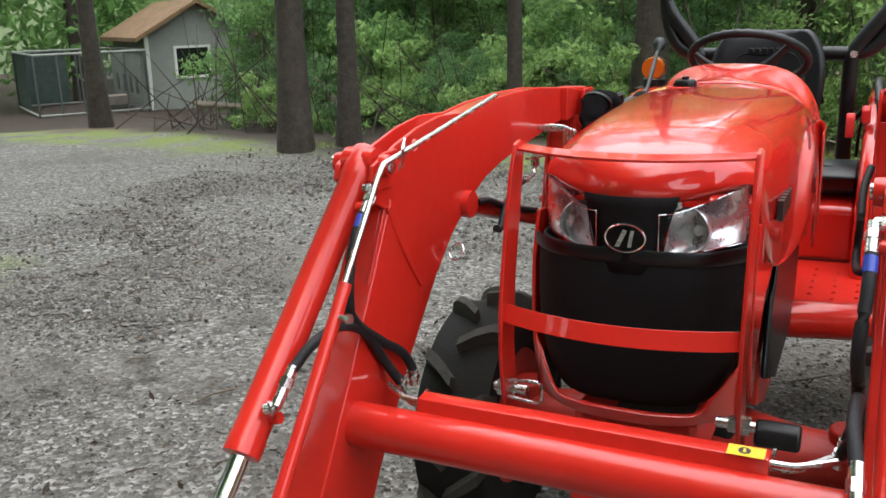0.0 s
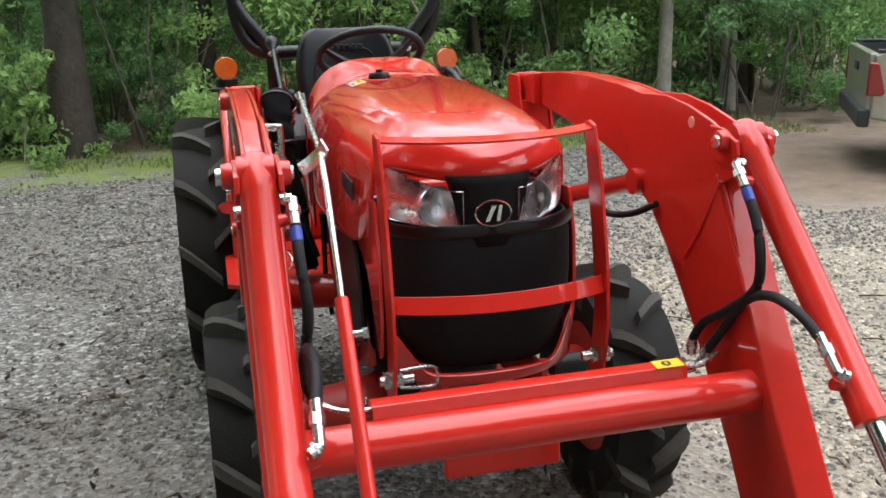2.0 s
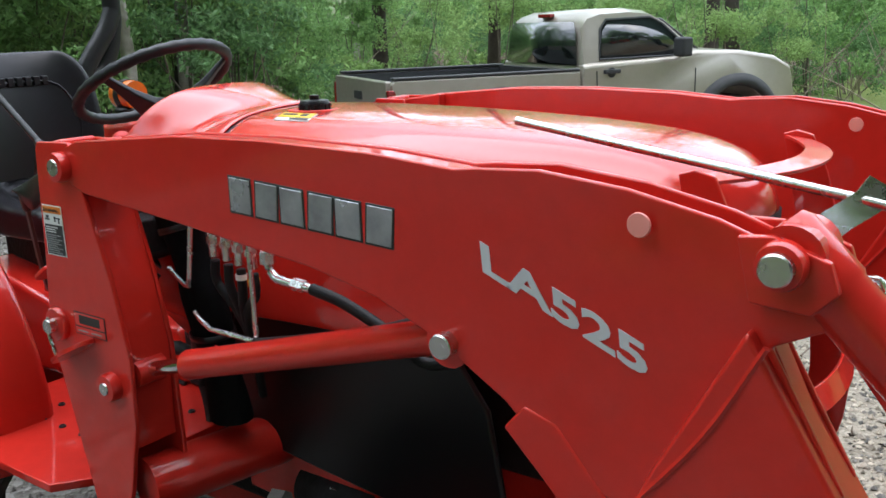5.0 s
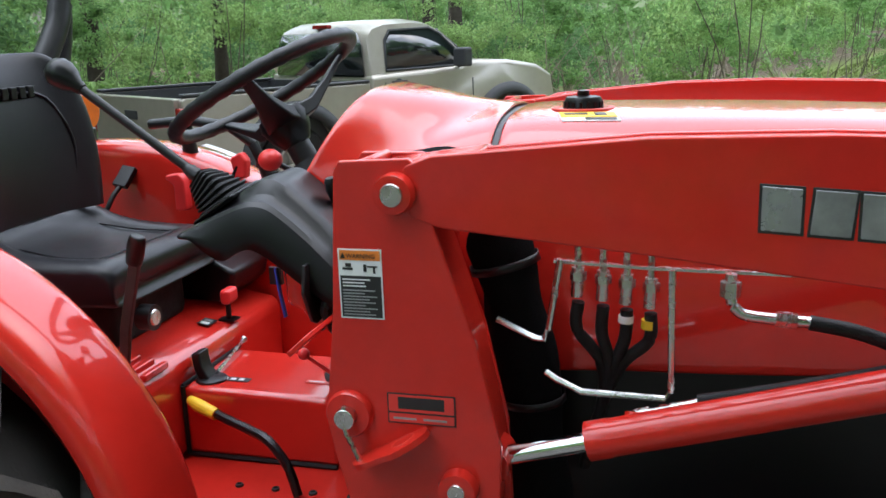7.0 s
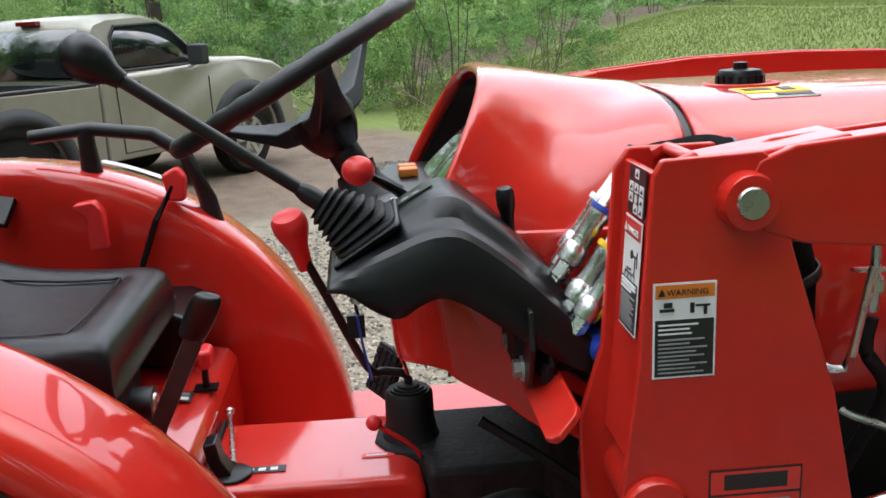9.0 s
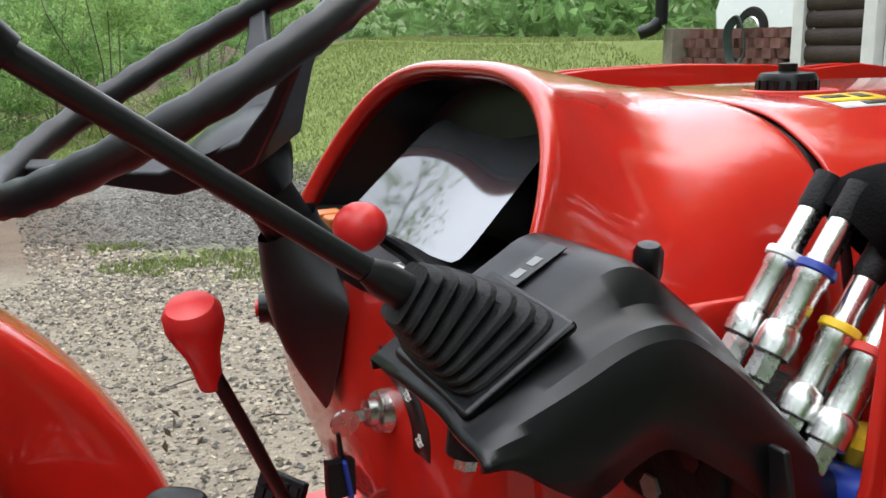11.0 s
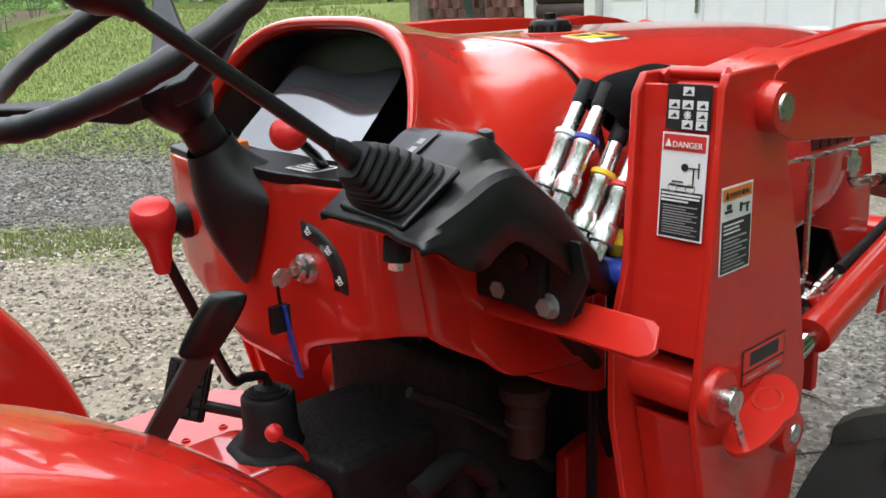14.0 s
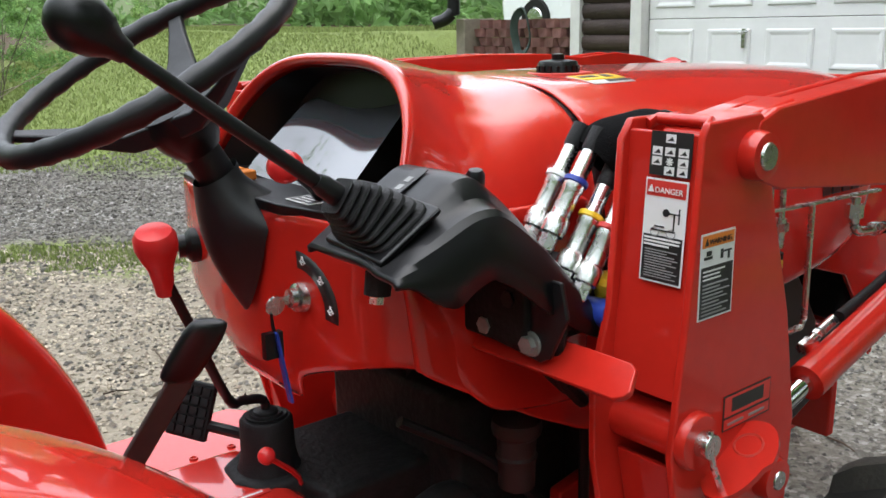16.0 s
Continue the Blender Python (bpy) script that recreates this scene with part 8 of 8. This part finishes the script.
def couplers():
    dr = Vector((0.0, 0.58, -0.81)).normalized()
    colors = ("white", "blue", "yellow", "label_red")
    for i, top in enumerate(((-0.325, 0.565, 1.262), (-0.36, 0.572, 1.26), (-0.382, 0.57, 1.222), (-0.406, 0.565, 1.21))):
        c = thing("hose_coupler", Vector(top) + dr * 0.14, "zinc quick hydraulic coupler with a coloured marker ring", "hydraulic coupler", "hose couplers")
        bm = B()
        lathe(bm, [(0.0095, -0.02), (0.0098, 0.03), (0.0105, 0.031), (0.0105, 0.042)], top, dr, n=18)
        part("plug", bm, M["zinc"], c)
        bm = B()
        lathe(bm, [(0.0108, -0.03), (0.0112, -0.004), (0.0104, 0.0)], top, dr, n=16)
        part("sleeve", bm, M["hose"], c)
        bm = B()
        lathe(bm, [(0.0125, 0.04), (0.013, 0.05), (0.0115, 0.053), (0.0115, 0.085), (0.0142, 0.088), (0.015, 0.098), (0.0142, 0.108), (0.0105, 0.11)], top, dr, n=24)
        part("socket", bm, M["zinc"], c)
        bm = B()
        lathe(bm, [(0.0108, 0.108), (0.0108, 0.128), (0.0085, 0.13), (0.0085, 0.15)], top, dr, n=6)
        part("hex_nut", bm, M["zinc"], c)
        bm = B()
        lathe(bm, [(0.014, 0.036), (0.015, 0.037), (0.015, 0.042), (0.014, 0.043)], top, dr, n=20)
        part("marker_ring", bm, M[colors[i]], c)
        bm = B()
        e = Vector(top) + dr * 0.15
        tube(bm, [e - dr * 0.01, e + dr * 0.03, e + Vector((0.02, -0.01, -0.08)), e + Vector((0.05, -0.08, -0.14))], 0.009, n=8, smooth=4)
        part("hose", bm, M["hose"], c)
    # black fabric wrap over the hose bundle
    w = thing("hose_wrap", (-0.38, 0.42, 0.9), "crumpled black fabric wrap round the hydraulic hoses", "hose wrap")
    bm = B()
    path = catmull([(-0.35, 0.548, 1.245), (-0.368, 0.515, 1.272), (-0.38, 0.465, 1.258), (-0.375, 0.42, 1.19), (-0.365, 0.385, 1.05), (-0.345, 0.37, 0.9), (-0.33, 0.36, 0.75)], 5)
    rows = []
    for i, p in enumerate(path):
        d = path[min(i + 1, len(path) - 1)] - path[max(i - 1, 0)]
        s_, u = ring_frame(d)
        r = 0.046 + 0.005 * math.sin(i * 0.9)
        rows.append([p + r * (1 + 0.16 * noise.noise((q * 0.9, i * 0.5, 1.0))) * (math.cos(q * math.tau / 14) * s_ * 1.0 + math.sin(q * math.tau / 14) * u * 0.75) for q in range(14)])
    loft(bm, rows, True)
    part("wrap", bm, M["fabric"], w, sub=1)
    for k in (9, 17, 24):
        d = (path[k + 1] - path[k - 1]).normalized()
        s_, u = ring_frame(d)
        bm = B()
        loft(bm, [[path[k] + d * off + 0.052 * (math.cos(q * math.tau / 16) * s_ + math.sin(q * math.tau / 16) * u * 0.76) for q in range(16)] for off in (-0.006, 0.006)], True)
        part("tie_strap", bm, M["plastic"], w, solid=0.002)


def under_arm_lines():
    ul = thing("hydraulic_lines", (-0.43, 0.2, 1.0), "zinc steel brackets and black hoses under the loader arm", "hydraulic lines")
    bm = B()
    tube(bm, [(-0.42, 0.318, 1.16), (-0.42, 0.335, 1.06), (-0.418, 0.342, 1.045), (-0.416, 0.355, 1.045), (-0.405, 0.41, 1.066)], 0.0048, n=8)
    part("wire_hook", bm, M["zinc"], ul)
    bm = B()
    tube(bm, [(-0.42, 0.172, 1.15), (-0.42, 0.17, 0.98), (-0.42, 0.178, 0.97), (-0.42, 0.29, 0.972), (-0.415, 0.325, 0.986), (-0.41, 0.34, 0.994)], 0.0048, n=8)
    part("wire_hook", bm, M["zinc"], ul)
    bm = B()
    strip(bm, [(-0.40, 0.33, 1.152), (-0.405, 0.2, 1.148), (-0.44, 0.02, 1.155)], 0.009, 0.004)
    part("mount_bar", bm, M["zinc"], ul)
    for i, y in enumerate((0.298, 0.264, 0.232, 0.2)):
        bm = B()
        z1 = 1.142 - 0.004 * i
        cyl(bm, (-0.39, y, z1), (-0.388, y + 0.002, z1 - 0.042), 0.0088, n=14)
        cyl(bm, (-0.39, y, z1 - 0.006), (-0.39, y, z1 - 0.018), 0.0115, n=6)
        part("hose_end", bm, M["zinc"], ul)
        bm = B()
        tube(bm, [(-0.39, y, z1 - 0.004), (-0.39, y, z1 + 0.048 + 0.012 * i), (-0.396, y - 0.004, z1 + 0.058 + 0.012 * i), (-0.43, y - 0.01, z1 + 0.06 + 0.012 * i), (-0.47, y - 0.012, z1 + 0.057 + 0.012 * i)], 0.0055, n=8, smooth=3)
        part("steel_line", bm, M["zinc"], ul)
        bm = B()
        tube(bm, [(-0.388, y, z1 - 0.05), (-0.386, y + 0.002, z1 - 0.09), (-0.375, 0.25 + 0.3 * (y - 0.24), 1.0), (-0.34, 0.27, 0.92), (-0.3, 0.3, 0.8)], 0.0088, n=10, smooth=5)
        part("hose", bm, M["hose"], ul)
    bm = B()
    cyl(bm, (-0.387, 0.233, 1.075), (-0.387, 0.2335, 1.065), 0.0105, n=12)
    part("marker_band", bm, M["white"], ul)
    bm = B()
    cyl(bm, (-0.387, 0.202, 1.07), (-0.387, 0.2025, 1.058), 0.0105, n=12)
    part("marker_band", bm, M["yellow"], ul)
    bm = B()
    tube(bm, [(-0.445, 0.1, 1.155), (-0.445, 0.1, 1.125), (-0.445, 0.09, 1.107), (-0.445, 0.07, 1.1), (-0.445, 0.0, 1.096)], 0.0075, n=12, smooth=3)
    cyl(bm, (-0.445, 0.1, 1.145), (-0.445, 0.1, 1.125), 0.013, n=6)
    cyl(bm, (-0.445, 0.045, 1.099), (-0.445, 0.02, 1.097), 0.0105, n=6)
    part("elbow", bm, M["zinc"], ul)
    bm = B()
    tube(bm, [(-0.445, 0.005, 1.096), (-0.445, -0.06, 1.084), (-0.44, -0.14, 1.05), (-0.43, -0.2, 1.01), (-0.42, -0.25, 1.02)], 0.0095, n=10, smooth=5)
    part("hose", bm, M["hose"], ul)
    bm = B()
    tube(bm, [(-0.455, 0.135, 0.985), (-0.455, 0.08, 0.998), (-0.455, 0.0, 1.018), (-0.453, -0.12, 1.05), (-0.452, -0.22, 1.085), (-0.46, -0.27, 1.09)], 0.0088, n=10, smooth=5)
    part("hose", bm, M["hose"], ul)
    # the same run on the far arm, as far as it shows
    bm = B()
    tube(bm, [(0.43, -0.08, 1.19), (0.42, -0.135, 1.15), (0.42, -0.2, 1.09), (0.418, -0.195, 1.03), (0.42, -0.25, 1.0), (0.435, -0.36, 1.02), (0.465, -0.44, 1.06)], 0.009, n=10, smooth=5)
    part("hose", bm, M["hose"], ul)


for s_ in (-1, 1):
    loader_arm(s_)
    loader_post(s_)
post_decals()
crossbar()
bucket_indicator()
brush_guard()
valve_console()
couplers()
under_arm_lines()

# ---- pickup truck beside the drive ----
M["truck_paint"] = mat("beige_silver_metallic_paint", (0.33, 0.305, 0.255), 0.32, 0.3, var=0.05, scale=12, coat=0.6)
M["truck_dark"] = mat("dark_grey_flare_plastic", (0.03, 0.032, 0.035), 0.6, var=0.1, scale=12)
M["tail_red"] = mat("red_lamp_lens", (0.22, 0.012, 0.012), 0.15, var=0.05, scale=30, coat=0.5)
M["alloy"] = mat("dull_alloy", (0.5, 0.48, 0.44), 0.4, 0.6, var=0.1, scale=20)
M["window"] = mat("tinted_window_glass", (0.012, 0.018, 0.016), 0.05, var=0.1, scale=3, coat=1.0)


def pickup():
    """Built with u forward from the tail, v across from the near side, h up."""
    t = thing("pickup_truck", (4.637, 4.068, 0.0), "beige-silver regular-cab pickup truck with dark wheel flares, parked", "pickup truck")
    z0 = 0.0
    ang = radians(-32)
    S = 0.952
    base = Matrix.Translation((4.637, 4.068, z0)) @ Matrix.Rotation(ang, 4, "Z") @ Matrix.Diagonal((S, S, S, 1))

    def tr(bm):
        bmesh.ops.transform(bm, matrix=base, verts=bm.verts)
        return bm
    W = 1.78
    # lower body: side profile with wheel arches, drawn across
    def arch(cx, r, n=9):
        return [(cx + r * math.cos(math.pi * k / (n - 1)), 0.40 + r * math.sin(math.pi * k / (n - 1))) for k in range(n)]
    # bed box
    for v in (0.0, W - 0.09):
        bm = B()
        prof = [(0.1, 0.5), (0.1, 1.04), (0.14, 1.07), (2.06, 1.07), (2.06, 0.42)] + [(x, z) for x, z in arch(1.19, 0.47)]
        prism(bm, prof, v, v + 0.09, axis=1)
        part("bed_side", tr(bm), M["truck_paint"], t, bevel=0.02 * S, seg=3)
    bm = B()
    box(bm, (0.06, 0.06, 0.52), (0.14, W - 0.06, 1.06))
    tg = part("tailgate", tr(bm), M["truck_paint"], t, "beige tailgate with a dark handle", bevel=0.015)
    bm = B()
    box(bm, (0.045, W / 2 - 0.12, 0.86), (0.062, W / 2 + 0.12, 0.94))
    part("handle", tr(bm), M["truck_dark"], tg, bevel=0.006)
    bm = B()
    box(bm, (0.14, 0.09, 0.55), (2.04, W - 0.09, 0.6))
    box(bm, (0.14, 0.09, 0.6), (2.04, 0.12, 1.06))
    box(bm, (0.14, W - 0.12, 0.6), (2.04, W - 0.09, 1.06))
    box(bm, (1.98, 0.1, 0.6), (2.05, W - 0.1, 1.08))
    part("bed_liner", tr(bm), M["truck_dark"], t, "black bed liner")
    for v in (-0.004, W - 0.1):
        bm = B()
        box(bm, (0.12, v, 1.072), (2.05, v + 0.104, 1.095))
        part("bed_rail", tr(bm), M["truck_dark"], t, bevel=0.008)
    # cab and nose
    side = [(2.08, 0.40), (2.08, 1.06), (2.1, 1.13), (2.2, 1.14), (3.2, 1.17), (3.42, 1.22), (4.0, 1.2), (4.5, 1.13), (4.72, 1.02), (4.8, 0.66), (4.78, 0.42)]
    bm = B()
    rows = []
    arch_f = arch(3.97, 0.47)
    for v, k in ((0.0, 0.97), (0.03, 1.0), (W / 2, 1.015), (W - 0.03, 1.0), (W, 0.97)):
        sh = 0.05 * abs(2 * v / W - 1) ** 2
        rows.append([(u - (sh if u > 4 else 0), v, h * (k if h > 0.9 else 1)) for u, h in side + arch_f])
    loft(bm, rows, True, True)
    body = part("body", tr(bm), M["truck_paint"], t, bevel=0.02, seg=3, angle=50)
    roof = [(2.10, 1.05), (2.13, 1.5), (2.2, 1.6), (2.35, 1.645), (2.7, 1.66), (2.95, 1.63), (3.12, 1.54), (3.60, 1.18)]
    bm = B()
    rows = []
    for v, k in ((0.04, 0.0), (0.13, 0.93), (0.28, 1.0), (W / 2, 1.015), (W - 0.28, 1.0), (W - 0.13, 0.93), (W - 0.04, 0.0)):
        rows.append([(2.1 + (u - 2.1) * (0.985 if k else 1), v, 1.06 + (h - 1.06) * k) for u, h in roof])
    loft(bm, rows, False, True)
    part("cab", tr(bm), M["truck_paint"], t, bevel=0.02, seg=2, angle=50)
    # glass set just proud of the cab
    def near(u, h):
        f = (h - 1.06) / 0.6
        return 0.04 + 0.09 * min(1, f / 0.93) - 0.006
    win = [(2.3, 1.17), (2.33, 1.46), (2.4, 1.55), (2.92, 1.565), (3.06, 1.5), (3.4, 1.22), (3.36, 1.18)]
    for flip in (0, 1):
        bm = B()
        vs = [bm.verts.new((u, (W - near(u, h)) if flip else near(u, h), h)) for u, h in win]
        bm.faces.new(vs)
        part("side_window", tr(bm), M["window"], t, "dark reflecting side window", solid=0.006)
        bm = B()
        tube(bm, [(u, (W - near(u, h)) if flip else near(u, h), h) for u, h in win], 0.012, n=6, closed=True)
        part("window_seal", tr(bm), M["truck_dark"], t)
    bm = B()
    vs = [bm.verts.new(p) for p in ((2.078, 0.13, 1.12), (2.09, 0.17, 1.42), (2.104, 0.24, 1.54), (2.104, W - 0.24, 1.54), (2.09, W - 0.17, 1.42), (2.078, W - 0.13, 1.12))]
    bm.faces.new(vs)
    part("rear_window", tr(bm), M["window"], t, "dark rear window", solid=0.01)
    bm = B()
    vs = [bm.verts.new(p) for p in ((3.15, 0.25, 1.545), (3.56, 0.16, 1.225), (3.56, W - 0.16, 1.225), (3.15, W - 0.25, 1.545))]
    bm.faces.new(vs)
    part("windscreen", tr(bm), M["window"], t, solid=0.01)
    bm = B()
    box(bm, (2.13, W / 2 - 0.13, 1.585), (2.19, W / 2 + 0.13, 1.625))
    part("brake_light", tr(bm), M["tail_red"], t, "red high brake light", bevel=0.008)
    for v in (-0.012, W - 0.05):
        bm = B()
        prism(bm, [(0.05, 0.7), (0.055, 0.99), (0.13, 0.985), (0.2, 0.72), (0.17, 0.7)], v, v + 0.062, axis=1)
        part("tail_light", tr(bm), M["tail_red"], t, "red tail light", bevel=0.015)
    bm = B()
    box(bm, (0.0, 0.04, 0.42), (0.1, W - 0.04, 0.58))
    part("rear_bumper", tr(bm), M["truck_dark"], t, bevel=0.02)
    bm = B()
    box(bm, (4.68, 0.03, 0.4), (4.86, W - 0.03, 0.62))
    part("front_bumper", tr(bm), M["truck_paint"], t, bevel=0.04, seg=3)
    # door seams, handles, mirrors, flares
    for flip in (0, 1):
        v = W + 0.002 if flip else -0.002
        bm = B()
        tube(bm, [(2.26, v, 0.46), (2.24, v, 1.06)], 0.006, n=5)
        tube(bm, [(3.42, v, 0.46), (3.42, v, 1.04)], 0.006, n=5)
        tube(bm, [(2.26, v, 0.46), (3.42, v, 0.46)], 0.006, n=5)
        part("door_seam", tr(bm), M["truck_dark"], t)
        bm = B()
        box(bm, (2.32, v - 0.03, 1.03), (2.5, v + 0.03, 1.07))
        lathe(bm, [(0.05, -0.006), (0.05, 0.006)], (2.41, v, 1.04), (0, 1, 0), n=20)
        part("door_handle", tr(bm), M["truck_dark"], t, bevel=0.008)
        bm = B()
        o = W + 0.13 if flip else -0.13
        box(bm, (3.1, o - 0.09, 1.17), (3.22, o + 0.09, 1.36))
        cyl(bm, (3.18, o, 1.21), (3.24, W - 0.02 if flip else 0.02, 1.18), 0.03)
        part("mirror", tr(bm), M["truck_dark"], t, "black door mirror", bevel=0.025, seg=3)
        for cx in (1.19, 3.97):
            bm = B()
            rows = []
            for k in range(15):
                a = math.pi * (k / 14)
                row = []
                for r, dv in ((0.46, 0.0), (0.47, 0.055), (0.55, 0.05), (0.60, 0.0)):
                    vv = W + dv if flip else -dv
                    row.append((cx + r * math.cos(a), vv, 0.40 + r * 0.95 * math.sin(a)))
                rows.append(row)
            loft(bm, rows)
            part("wheel_flare", tr(bm), M["truck_dark"], t, "dark grey plastic wheel-arch flare", sub=1)
            bm = B()
            c = Vector((cx, W - 0.13 if flip else 0.13, 0.37))
            ax = (0, 1 if flip else -1, 0)
            lathe(bm, [(0.2, -0.02), (0.2, -0.12), (0.33, -0.12), (0.37, -0.08), (0.37, 0.08), (0.33, 0.12), (0.225, 0.12), (0.215, 0.03)], c, ax, n=36)
            w = part("wheel", tr(bm), M["rubber"], t)
            bm = B()
            lathe(bm, [(0.225, 0.0), (0.225, 0.118), (0.215, 0.122), (0.19, 0.112), (0.185, 0.05), (0.08, 0.05), (0.06, 0.1), (0.002, 0.105)], c, ax, n=32)
            for k in range(6):
                a = k * math.tau / 6
                p0 = c + Vector((0.04 * math.cos(a), ax[1] * 0.1, 0.04 * math.sin(a)))
                p1 = c + Vector((0.2 * math.cos(a), ax[1] * 0.115, 0.2 * math.sin(a)))
                strip(bm, [p0, p1], 0.055, 0.02, (-math.sin(a), 0, math.cos(a)))
            part("rim", tr(bm), M["alloy"], w, "six-spoke alloy rim")
    # lights at the nose
    for v in (0.08, W - 0.38):
        bm = B()
        box(bm, (4.66, v, 0.74), (4.78, v + 0.3, 0.9))
        part("headlight", tr(bm), M["chrome"], t, bevel=0.03, seg=3)
    bm = B()
    box(bm, (4.7, 0.45, 0.68), (4.82, W - 0.45, 0.88))
    part("radiator_grille", tr(bm), M["truck_dark"], t, bevel=0.02)


pickup()
